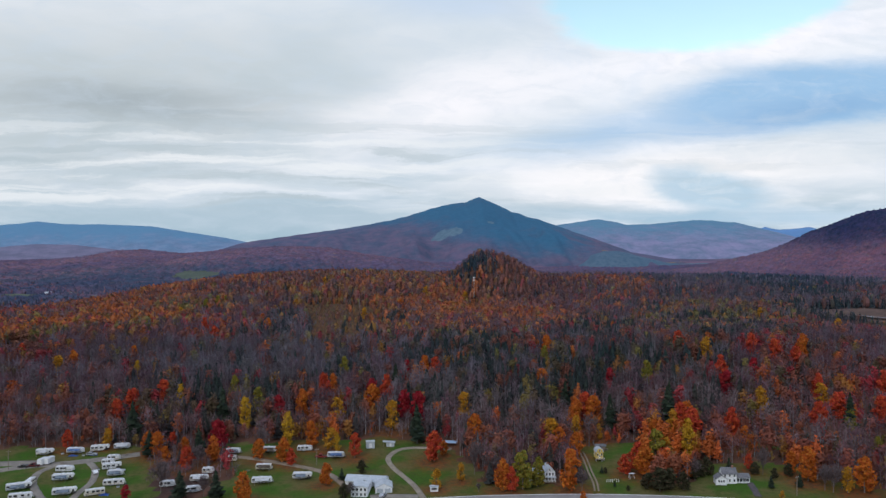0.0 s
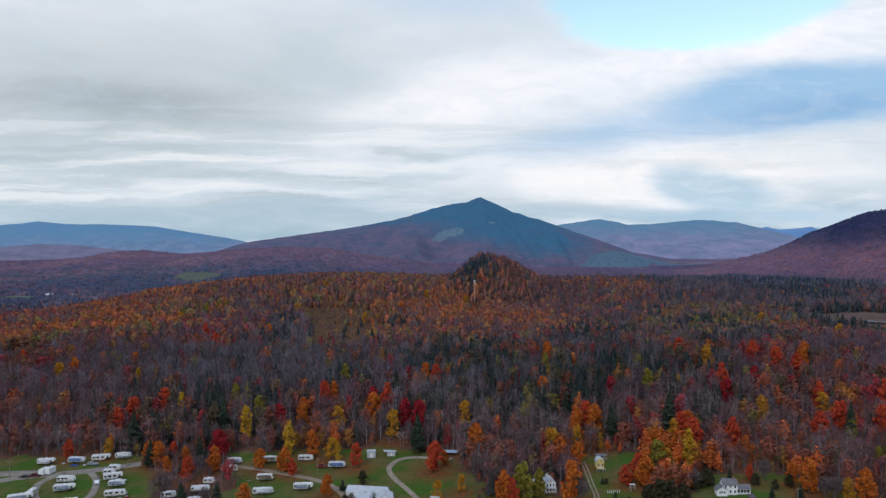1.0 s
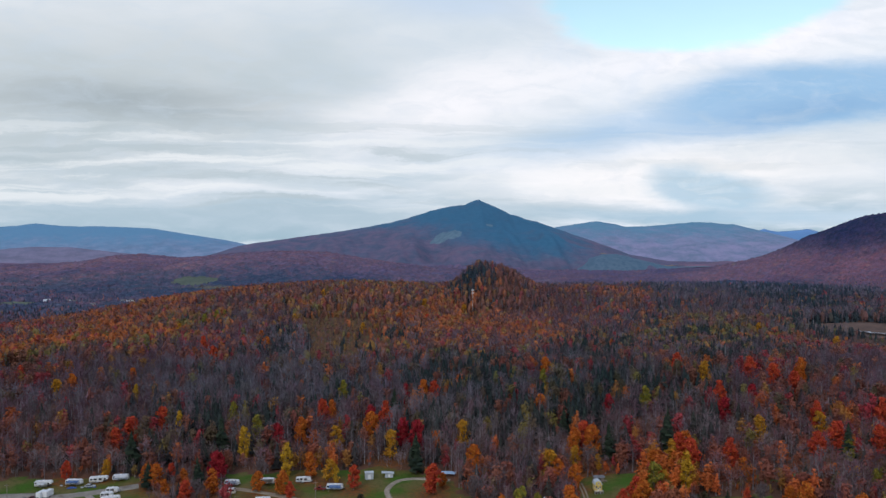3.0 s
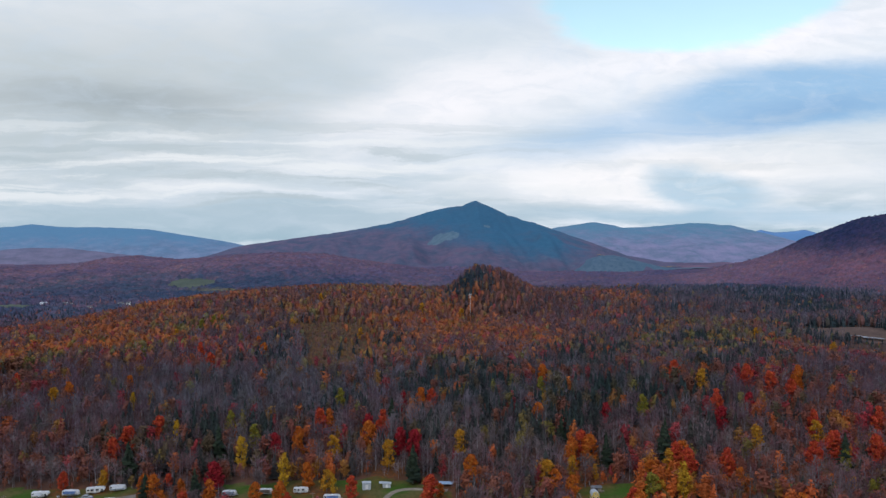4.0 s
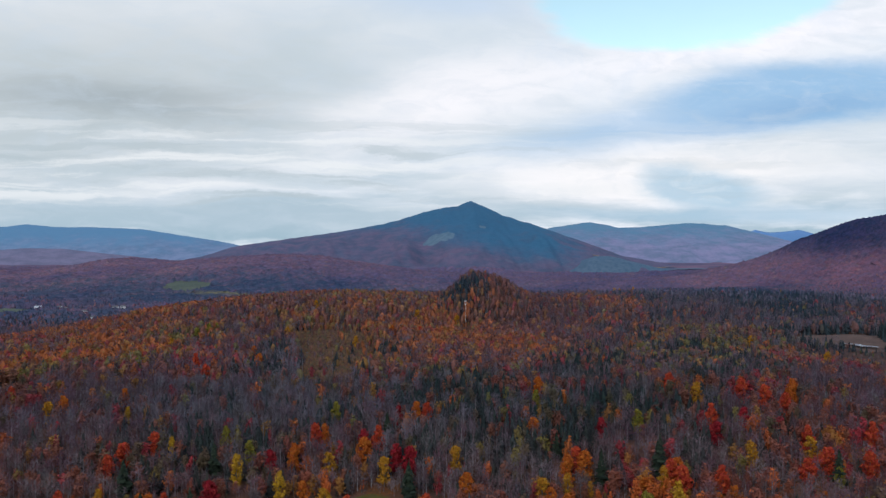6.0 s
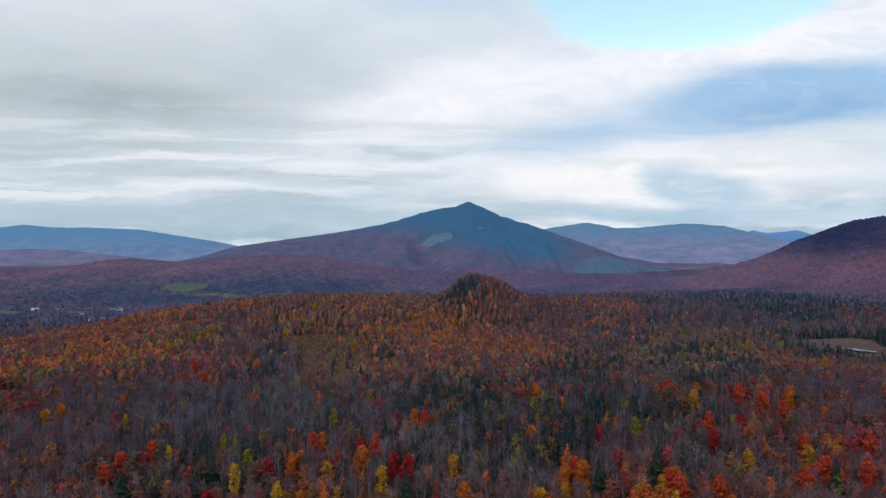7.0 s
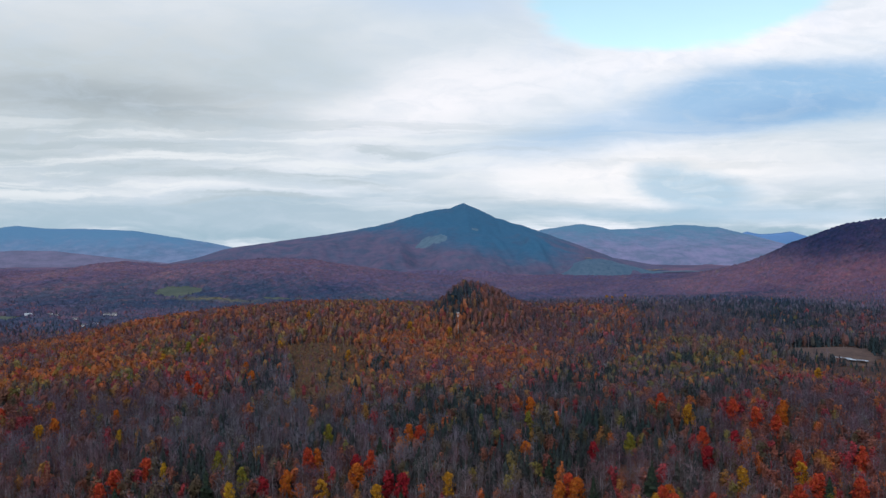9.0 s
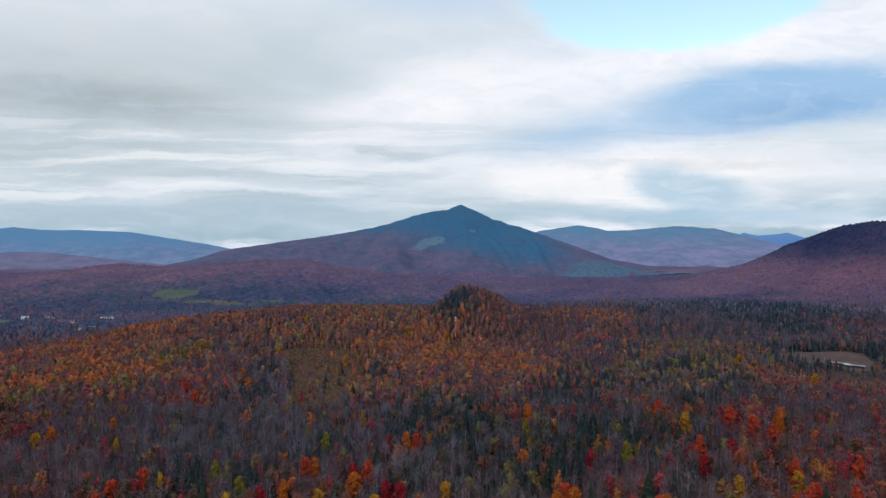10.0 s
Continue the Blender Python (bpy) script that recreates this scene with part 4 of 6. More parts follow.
        # the nearest trees redder and less blue, free of that haze
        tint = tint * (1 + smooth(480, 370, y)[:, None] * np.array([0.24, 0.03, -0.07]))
        bark = np.array(BARK)[None] * rng.uniform(0.6, 1.25, (len(x), 1))
        family = np.where(kind == 7, 2, np.where((kind == 5) | (kind == 6), 1, 0))
        for k, name in enumerate(("leafy", "bare", "fir")):
            w = np.nonzero(family == k)[0]
            if shapes is back:
                tall, wide = rng.uniform(8, 12, len(w)) * (1, 1, 0.95)[k], rng.uniform(5.5, 8, len(w))
            elif shapes is low:
                tall = rng.uniform(2.5, 6.5, len(w))
                wide = tall * rng.uniform(0.9, 1.3, len(w))
            else:
                tall = rng.uniform(12, 17.5, len(w)) * (0.94, 1.05, 0.92)[k]
                tall = tall * (1 - 0.78 * spot(x[w], y[w], 396, 655, 52, 55)) * (1 - 0.28 * spot(x[w], y[w], 65, 960, 45, 60)) * stunted[w]
                wide = tall * rng.uniform(0.75, 1.15, len(w)) * ((1.10, 1.0, 1.0)[k] if shapes is near else (1.2, 1.0, 1.05)[k])
                tall = tall * (1 - 0.16 * smooth(420, 380, y[w]))
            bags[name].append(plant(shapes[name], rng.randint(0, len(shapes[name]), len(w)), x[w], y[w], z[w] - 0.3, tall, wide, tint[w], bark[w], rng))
    # the closed canopy of the woods across the valley, tree top by tree top
    xs, ys = np.arange(-1700, 1800, 6.6), np.arange(1210, 3085, 7.6)
    gx, gy = np.meshgrid(xs, ys)
    gx, gy = gx + rng.uniform(-2.9, 2.9, gx.shape), gy + rng.uniform(-3.2, 3.2, gy.shape)
    fx, fy = gx.ravel(), gy.ravel()
    kind = draw_kinds(fx, fy, rng)
    mean = mixture(fx, fy) @ HAZED_LEAF
    tone = (0.55 * mean + 0.45 * HAZED_LEAF[kind]) * rng.uniform(0.78, 1.22, (len(fx), 1))
    bare_top = (smooth(45, 150, land(fx, fy)) * smooth(700, 900, fx))[:, None]
    tone = tone * (1 - bare_top * np.array([0.70, 0.56, 0.36]))
    stand = waves(fx, fy * 0.6, 330, 61, 4)[:, None]
    tone = tone * (1 + stand * np.array([0.26, 0.16, 0.06]))
    tone = tone * (1 - spot(fx, fy, 450, 1700, 330, 600)[:, None] * np.array([0.24, 0.13, 0.02]))
    tone = tone * (1 + spot(fx, fy, 1150, 1800, 330, 300)[:, None] * np.array([0.20, -0.04, -0.10]))
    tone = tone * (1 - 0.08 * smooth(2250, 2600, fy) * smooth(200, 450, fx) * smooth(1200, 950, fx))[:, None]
    birches = spot(fx, fy, -465, 1688, 60, 14)[:, None]
    tone = tone * (1 - 0.8 * birches) + 0.8 * birches * np.array([0.22, 0.19, 0.09])
    # the farthest tops bluer still, as painted haze
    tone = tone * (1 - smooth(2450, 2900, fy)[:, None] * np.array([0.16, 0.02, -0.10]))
    floor_at = foot(fx, fy)
    top = floor_at + 5.5 * smooth(1210, 1320, fy) + rng.uniform(-3.2, 3.2, len(fx)) + np.where(kind == 7, 3.0, 0)
    for outline in HAY_FIELDS:
        top = np.where(inside(fx, fy, outline), land(fx, fy) - 3, top)
    for cx, cy, r in VALLEY_YARDS:
        top = np.where((fx - cx) ** 2 + (fy - cy) ** 2 < r * r, land(fx, fy) - 3, top)
    nx = len(xs)
    a = (np.arange(len(ys) - 1)[:, None] * nx + np.arange(nx - 1)[None, :]).ravel()
    quads = np.stack([a, a + 1, a + nx + 1, a + nx], 1)
    seen = in_view(fx[a], fy[a], 120)
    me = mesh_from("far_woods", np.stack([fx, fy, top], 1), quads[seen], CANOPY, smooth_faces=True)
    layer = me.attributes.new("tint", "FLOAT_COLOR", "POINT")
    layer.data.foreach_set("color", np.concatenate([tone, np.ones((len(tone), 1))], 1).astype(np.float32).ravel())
    tagged(new("far_woods", me), "closed canopy of plum and rust woods across the valley, haze-tinted", "woods", kind="stuff")
    x, y = scatter(-160, -40, 540, 830, 2.6, rng)
    keep = inside(x + 6 * waves(x, y, 40, 83, 2), y, SHRUB_FIELD) | inside(x, y - 14, SHRUB_FIELD)
    x, y = x[keep], y[keep]
    tone = np.array([(0.135, 0.075, 0.048), (0.155, 0.088, 0.048), (0.11, 0.064, 0.052), (0.10, 0.078, 0.048)])[rng.randint(0, 4, len(x))]
    low = plant(back["leafy"], rng.randint(0, 8, len(x)), x, y, land(x, y) - 0.1, rng.uniform(1.2, 3.4, len(x)), rng.uniform(2.2, 3.8, len(x)), tone, tone, rng)
    tagged(new("shrubs", mesh_from("shrubs", low[0], low[1], FOLIAGE, low[2])), "low tawny shrubs regrowing on an open slope", "shrubs", kind="stuff")
    for name, thing, label in (("leafy", "autumn_woods", "broadleaf woods in rust, orange, red and gold"),
                               ("bare", "bare_woods", "leafless grey and purple-brown hardwood trees"),
                               ("fir", "conifer_woods", "dark green spruces and firs among the hardwoods")):
        at, V, F, C = 0, [], [], []
        for v, f, c in bags[name]:
            V.append(v), F.append(f + at), C.append(c)
            at += len(v)
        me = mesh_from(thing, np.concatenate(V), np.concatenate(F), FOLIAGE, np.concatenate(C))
        tagged(new(thing, me), label, "woods", kind="stuff")
        


build_woods()


# ---------------------------------------------------------------- helpers for things
def part(name, data, mat, parent, label=""):
    """One mesh under a thing or under a part. data: a bmesh or ready mesh."""
    if isinstance(data, bmesh.types.BMesh):
        me = bpy.data.meshes.new(name)
        data.to_mesh(me)
        data.free()
    else:
        me = data
    if mat and not me.materials:
        me.materials.append(mat)
    ob = new(name, me)
    ob.parent = parent
    if label:
        tagged(ob, label)
    return ob


def thing(name, label, category, group=""):
    return tagged(new(name), label, category, group)


def settle(ob, x, y, turn=0.0, lift=0.0):
    ob.matrix_world = pose(x, y, landz(x, y) + lift, 0, 0, turn)
    return ob


# ---------------------------------------------------------------- single trees
def trunk_mesh(rng, limbs=7, top=0.8, thick=0.02):
    """A tapered stem with rising limbs, of unit height."""
    bm = bmesh.new()

    def stick(a, b, r0, r1, n=5):
        d = Vector(b) - Vector(a)
        q = d.to_track_quat("Z", "Y").to_matrix()
        rings = []
        for at, r in ((a, r0), ((Vector(a) + Vector(b)) / 2 + Vector((rng.normal() * 0.008, rng.normal() * 0.008, 0)), (r0 + r1) / 2), (b, r1)):
            rings.append([bm.verts.new(Vector(at) + q @ Vector((math.cos(6.283 * i / n) * r, math.sin(6.283 * i / n) * r, 0))) for i in range(n)])
        for lo, hi in zip(rings, rings[1:]):
            for i in range(n):
                bm.faces.new((lo[i], lo[(i + 1) % n], hi[(i + 1) % n], hi[i]))
        bm.faces.new(rings[-1])

    stick((0, 0, -0.03), (0, 0, top), thick, thick * 0.25, 7)
    for k in range(limbs):
        z, a, o = rng.uniform(0.25, 0.65), rng.uniform(0, 6.283), rng.uniform(0.1, 0.22)
        stick((0, 0, z), (math.cos(a) * o, math.sin(a) * o, z + rng.uniform(0.12, 0.28)), thick * 0.45, thick * 0.12, 4)
    return bm


BARK_MAT = mottled("grey bark", (0.16, 0.13, 0.115), (0.25, 0.22, 0.20), 1.5, (0.07, 0.055, 0.05), 9.0, 0.95, bump=0.4)
SINGLE = np.random.RandomState(29)


def crown_mesh(colours, shape, rng):
    v, f, _ = shape
    tint = np.array(colours)[rng.randint(0, len(colours), len(f))] * rng.uniform(0.7, 1.3, (len(f), 1))
    return mesh_from("crown", v, f, FOLIAGE, tint)


def dense_crown(rng, n=2300, wide=0.38, low=0.03, size=0.027, narrow=1.0):
    """A full crown: sprays over an egg-shaped mass with lumps and a few gaps."""
    k = 64
    h = np.sort(rng.uniform(0.0, 1.0, k))
    a = rng.uniform(0, 6.283, k)
    r = wide * narrow * np.sin(math.pi * (0.16 + 0.76 * h) ** 0.85) * rng.uniform(0.15, 0.80, k)
    lumps = np.stack([np.cos(a) * r, np.sin(a) * r, low + 0.08 + (0.88 - low) * h], 1)
    pick = rng.randint(0, k, n)
    d = rng.normal(size=(n, 3))
    d /= np.linalg.norm(d, axis=1)[:, None]
    at = lumps[pick] + d * rng.uniform(0.45, 1.0, n)[:, None] * [0.105, 0.105, 0.085]
    at[:, 2] = np.clip(at[:, 2], low, 1.02)
    v, f = cards(at, size, rng, out=d)
    return v, f, np.ones(len(f))


def twig_crown(rng, n=420):
    v, f, s = bare_shape(rng, n, 0.30)
    return v, f, s


def fir_crown(rng):
    """An uneven spruce or pine: ragged boughs, some long, some missing."""
    tri = fir_shape(rng, 24, 12, 0.24)[0]
    tri = tri.reshape(-1, 3, 3)
    reach = rng.uniform(0.55, 1.25, (len(tri), 1, 1))
    tri[:, 1:, :2] *= reach
    tri[:, :, 2] += rng.uniform(-0.03, 0.03, (len(tri), 1))
    keep = rng.uniform(size=len(tri)) > 0.12
    tri = tri[keep]
    return tri.reshape(-1, 3), np.arange(len(tri) * 3).reshape(-1, 3), np.ones(len(tri))


def grow(trees, name, label, colours, category, rng, maker, spread_by=(0.85, 1.1), variants=3, trunk_top=0.8, thick=0.02):
    meshes = [crown_mesh(colours, maker(rng), rng) for _ in range(variants)]
    stems = []
    for _ in range(variants):
        bm = trunk_mesh(rng, top=trunk_top, thick=thick)
        me = bpy.data.meshes.new("trunk")
        bm.to_mesh(me), bm.free()
        me.materials.append(BARK_MAT)
        stems.append(me)
    for k, (x, y, h) in enumerate(trees):
        ob = thing(name, label, category, name.replace("_", " ") + "s")
        part("trunk", stems[k % variants], None, ob)
        part("crown", meshes[k % variants], None, ob)
        w = h * rng.uniform(*spread_by) * (0.90 if y > 366 and maker is not fir_crown else 0.8 if y > 366 else 1.0)
        ob.matrix_world = pose(x, y, landz(x, y), 0, 0, rng.uniform(0, 360)) @ Matrix.Diagonal((w, w, h, 1))


def build_trees():
    r = SINGLE
    grow(ORANGE_TREES, "maple_tree", "bright orange autumn maple with a full rounded crown", [(0.48, 0.120, 0.020), (0.43, 0.142, 0.024), (0.38, 0.085, 0.022)], "tree", r, dense_crown, variants=5)
    grow(RED_TREES, "red_maple_tree", "red-orange autumn maple in full colour", [(0.45, 0.060, 0.032), (0.38, 0.045, 0.032), (0.47, 0.084, 0.028)], "tree", r, dense_crown, variants=4)
    grow(CRIMSON_TREES, "crimson_maple_tree", "deep crimson maple at the wood's edge", [(0.27, 0.018, 0.03), (0.22, 0.015, 0.025), (0.30, 0.03, 0.03)], "tree", r, dense_crown)
    grow(GOLD_TREES, "gold_tree", "golden-yellow autumn hardwood tree", [(0.46, 0.22, 0.02), (0.40, 0.16, 0.02), (0.36, 0.20, 0.03)], "tree", r, lambda g: dense_crown(g, 1100), variants=4)
    grow(YELLOW_TREES, "birch_tree", "slender clear-yellow birch among bare trees", [(0.46, 0.27, 0.025), (0.40, 0.22, 0.025)], "tree", r, lambda g: dense_crown(g, 1100, narrow=0.8), (0.7, 0.9))
    grow(LIME_TREES, "ash_tree", "yellow-green tree just turning colour", [(0.20, 0.19, 0.03), (0.15, 0.15, 0.035), (0.24, 0.17, 0.03)], "tree", r, dense_crown, (0.8, 1.0))
    grow(THICKETS, "thicket", "dark olive-green leafy thicket beside the lawn", [(0.034, 0.040, 0.022), (0.050, 0.048, 0.026), (0.062, 0.046, 0.030)], "bush", r, dense_crown, (1.1, 1.5))
    grow(BARE_TREES, "bare_tree", "leafless grey-brown hardwood tree", [(0.14, 0.112, 0.115), (0.11, 0.085, 0.09)], "tree", r, twig_crown, (0.8, 1.1), thick=0.014)
    grow(CONIFER_TREES, "spruce_tree", "dark green spruce with drooping boughs", [(0.028, 0.040, 0.026), (0.036, 0.050, 0.032), (0.022, 0.032, 0.024)], "tree", r,
         fir_crown, (0.95, 1.25), variants=4, trunk_top=0.9)


build_trees()


# ---------------------------------------------------------------- roads and tracks
def strip(name, plan, width, mat, label, lift=0.14, kind="structure", category="road"):
    """A road laid over the ground along a smooth line of plan points, crowned in the middle."""
    pts = [Vector((x, y)) for x, y in plan]
    ends = [2 * pts[0] - pts[1]] + pts + [2 * pts[-1] - pts[-2]]
    line = []
    for a, b, c, d in zip(ends, ends[1:], ends[2:], ends[3:]):
        n = max(3, int((c - b).length / 2.5))
        for k in range(n):
            u = k / n
            line.append(0.5 * (2 * b + (c - a) * u + (2 * a - 5 * b + 4 * c - d) * u * u + (3 * b - a - 3 * c + d) * u ** 3))
    line.append(pts[-1])
    rng = np.random.RandomState(len(plan) * 7 + int(width * 10))
    verts, faces = [], []
    for i, p in enumerate(line):
        q = (line[min(i + 1, len(line) - 1)] - line[max(i - 1, 0)]).normalized()
        side = Vector((-q.y, q.x))
        for s in (-0.5, -0.47, -0.2, 0.2, 0.47, 0.5):
            e = p + side * width * s * (1 + (rng.uniform(-0.08, 0.08) if abs(s) > 0.4 else 0))
            verts.append((e.x, e.y, (lift if abs(s) < 0.49 else -0.1) + (0.03 if abs(s) < 0.3 else 0)))
        if i:
            for j in range(5):
                a = (i - 1) * 6 + j
                faces.append((a, a + 1, a + 7, a + 6))
    verts = np.array(verts)
    verts[:, 2] += land(verts[:, 0], verts[:, 1])
    me = mesh_from(name, verts, faces, mat, smooth_faces=True)
    return tagged(new(name, me), label, category, kind=kind)


ASPHALT = mottled("worn asphalt", (0.24, 0.225, 0.22), (0.30, 0.28, 0.27), 0.15, (0.20, 0.19, 0.185), 2.5, 0.9)
TAR = mottled("dark tarred drive", (0.085, 0.075, 0.08), (0.12, 0.105, 0.105), 0.3, (0.06, 0.055, 0.055), 2.0, 0.9)
GRAVEL = mottled("pale gravel", (0.20, 0.178, 0.155), (0.27, 0.240, 0.205), 0.2, (0.145, 0.135, 0.12), 2.0, 0.95, bump=0.4)
DIRT = mottled("dry dirt", (0.22, 0.17, 0.125), (0.29, 0.23, 0.18), 0.25, (0.14, 0.115, 0.075), 2.0, 0.95)
DRIVE = mottled("tan driveway gravel", (0.23, 0.195, 0.155), (0.31, 0.265, 0.21), 0.25, (0.15, 0.125, 0.085), 1.2, 0.95, bump=0.4)
LINE_PAINT = mottled("road paint", (0.62, 0.62, 0.60), (0.75, 0.75, 0.72), 0.8, rough=0.7)

ROAD_LINE = [(-315.5, 263.9), (-198.8, 271.7), (-101.3, 281.2), (-39.9, 291.3), (-9.7, 296.5), (19.4, 300), (60.1, 300.6), (102, 296.6), (149.8, 288.5), (194.1, 279), (330, 248)]
strip("road", ROAD_LINE, 6.6, ASPHALT, "two-lane country road of worn grey asphalt", 0.2)
strip("road_marking", [(x, y + 3.0) for x, y in ROAD_LINE], 0.28, LINE_PAINT, "white edge line on the country road", 0.26, category="road marking")
strip("road_marking", [(x, y - 3.0) for x, y in ROAD_LINE], 0.28, LINE_PAINT, "white edge line on the country road", 0.26, category="road marking")
strip("camp_road", [(-316.5, 302.1), (-232.3, 315.5), (-203.3, 324.9), (-194, 332.8), (-182.1, 338.3), (-166.5, 342.4), (-153.4, 347.2), (-140.6, 352.8)], 5.6, GRAVEL, "pale gravel road through the camp ground", 0.16)
strip("camp_road", [(-251.8, 337), (-211.9, 338.6), (-198.5, 340.8), (-179.5, 342.1)], 6.5, GRAVEL, "broad gravel pull-in at the camp entrance", 0.13)
strip("camp_road", [(-171.8, 341.3), (-175.5, 330.4), (-172.7, 319.9), (-166.8, 310.7), (-155.2, 295.5)], 3.3, GRAVEL, "curved gravel loop between the trailer pitches", 0.15)
strip("camp_road", [(-160.8, 343.9), (-154.3, 336.3), (-149.7, 326.8), (-147.1, 316.1), (-147.1, 306.9), (-145.7, 295.6)], 3.1, GRAVEL, "curved gravel loop between the trailer pitches", 0.15)
strip("dirt_track", [(-104.3, 351.5), (-89, 348.2), (-74.9, 342.8), (-59.7, 336), (-48.5, 327.7), (-40.8, 315.1)], 3.2, DIRT, "tan dirt track across the camp lawn", 0.14, category="track")
strip("driveway", [(4, 359.5), (-10.5, 361.3), (-18.5, 360.2), (-23, 355.5), (-25.1, 347.8), (-22.6, 337.9), (-17, 326.2), (-11.9, 314.9), (-8.5, 304), (-7.9, 300.5)], 2.7, DRIVE, "curving pale gravel driveway over the lawn", 0.15, category="driveway")
strip("driveway", [(-29, 302.2), (-23.5, 303.4), (-18.9, 303.2), (-9.7, 302.5)], 4.5, GRAVEL, "gravel yard before the garage doors", 0.12, category="driveway")
strip("farm_track", [(63.6, 354), (63.7, 343.5), (63, 329.8), (62.6, 316.5), (61.4, 307.1)], 0.8, DIRT, "worn wheel track beside the cottage lawn", 0.12, category="track")
strip("farm_track", [(65.2, 354), (65.3, 343.5), (64.6, 329.8), (64.2, 316.6), (63, 307.2)], 0.8, DIRT, "worn wheel track beside the cottage lawn", 0.12, category="track")
strip("driveway", [(126.9, 314.7), (125.8, 306.6), (124.5, 299.8)], 2.8, TAR, "short dark driveway beside the white house", 0.15, category="driveway")


# ---------------------------------------------------------------- paints and stuffs of built things
GELCOAT = mottled("white fibreglass", (0.62, 0.62, 0.63), (0.73, 0.73, 0.73), 0.6, (0.52, 0.52, 0.51), 3.0, 0.45, gloss=0.5)
CREAM = mottled("cream fibreglass", (0.58, 0.54, 0.46), (0.66, 0.62, 0.54), 0.6, (0.48, 0.44, 0.37), 3.0, 0.5, gloss=0.5)
ROOF_SKIN = mottled("chalky roof membrane", (0.52, 0.53, 0.56), (0.66, 0.67, 0.70), 0.5, (0.40, 0.41, 0.42), 2.0, 0.7)
GLASS_DARK = mottled("tinted glass", (0.012, 0.014, 0.018), (0.03, 0.035, 0.04), 0.8, rough=0.12, gloss=0.6)
RUBBER = mottled("black rubber", (0.018, 0.018, 0.018), (0.035, 0.034, 0.033), 4.0, rough=0.85)
STEEL = mottled("galvanised steel", (0.42, 0.43, 0.44), (0.55, 0.56, 0.57), 2.0, (0.30, 0.30, 0.30), 9.0, 0.45, 0.7)
DARK_STEEL = mottled("painted black steel", (0.03, 0.03, 0.032), (0.05, 0.05, 0.05), 3.0, rough=0.6)
BLUE_CLOTH = mottled("faded blue canvas", (0.13, 0.22, 0.42), (0.20, 0.30, 0.50), 0.8, (0.10, 0.15, 0.30), 4.0, 0.9)
GREY_CLOTH = mottled("blue-grey canvas", (0.25, 0.31, 0.38), (0.34, 0.39, 0.45), 0.8, (0.2, 0.24, 0.29), 4.0, 0.9)
WHITE_CLOTH = mottled("white canvas", (0.66, 0.67, 0.69), (0.76, 0.77, 0.78), 0.8, (0.5, 0.5, 0.5), 4.0, 0.9)
TAN_CLOTH = mottled("dark tan canvas", (0.16, 0.13, 0.10), (0.24, 0.20, 0.16), 0.8, (0.10, 0.08, 0.07), 4.0, 0.9)
STRIPES = [mottled(n, a, b, 1.0, rough=0.5) for n, a, b in (
    ("tan stripe", (0.34, 0.27, 0.19), (0.40, 0.32, 0.23)), ("slate blue stripe", (0.10, 0.15, 0.26), (0.14, 0.19, 0.30)),
    ("grey stripe", (0.24, 0.25, 0.27), (0.32, 0.33, 0.34)), ("maroon stripe", (0.20, 0.04, 0.05), (0.25, 0.06, 0.06)))]
CLAPBOARD = mottled("white clapboard", (0.70, 0.71, 0.73), (0.80, 0.80, 0.81), 0.4, (0.58, 0.59, 0.61), 2.5, 0.75)
YELLOW_PAINT = mottled("yellow clapboard", (0.62, 0.45, 0.10), (0.70, 0.52, 0.14), 0.5, (0.50, 0.36, 0.09), 2.5, 0.75)
TIN = mottled("pale standing-seam metal", (0.42, 0.46, 0.50), (0.52, 0.55, 0.58), 0.25, (0.34, 0.37, 0.40), 1.2, 0.55, 0.2)
SLATE_ROOF = mottled("grey shingles", (0.13, 0.13, 0.14), (0.19, 0.19, 0.20), 0.6, (0.09, 0.09, 0.10), 4.0, 0.95)
SHED_PAINT = mottled("pale grey boards", (0.40, 0.44, 0.48), (0.50, 0.53, 0.56), 0.5, (0.32, 0.34, 0.37), 3.0, 0.85)
TARP = mottled("pale blue tarpaulin", (0.22, 0.32, 0.46), (0.32, 0.42, 0.54), 0.7, (0.18, 0.25, 0.36), 3.0, 0.6)
OLD_WOOD = mottled("weathered timber", (0.20, 0.16, 0.125), (0.30, 0.25, 0.21), 0.8, (0.12, 0.10, 0.08), 6.0, 0.95, bump=0.3)
WHITE_TRIM = mottled("white trim paint", (0.72, 0.73, 0.74), (0.80, 0.80, 0.80), 1.0, rough=0.6)
BRICK_RED = mottled("chimney brick", (0.20, 0.08, 0.055), (0.28, 0.12, 0.085), 2.0, (0.3, 0.25, 0.22), 9.0, 0.9)
CAR_PAINT = {n: mottled(n + " car paint", a, tuple(1.15 * c for c in a), 1.0, rough=0.3, gloss=0.6) for n, a in (
    ("red", (0.20, 0.022, 0.024)), ("maroon", (0.09, 0.015, 0.02)), ("black", (0.02, 0.02, 0.024)), ("white", (0.64, 0.65, 0.67)), ("silver", (0.30, 0.32, 0.35)))}


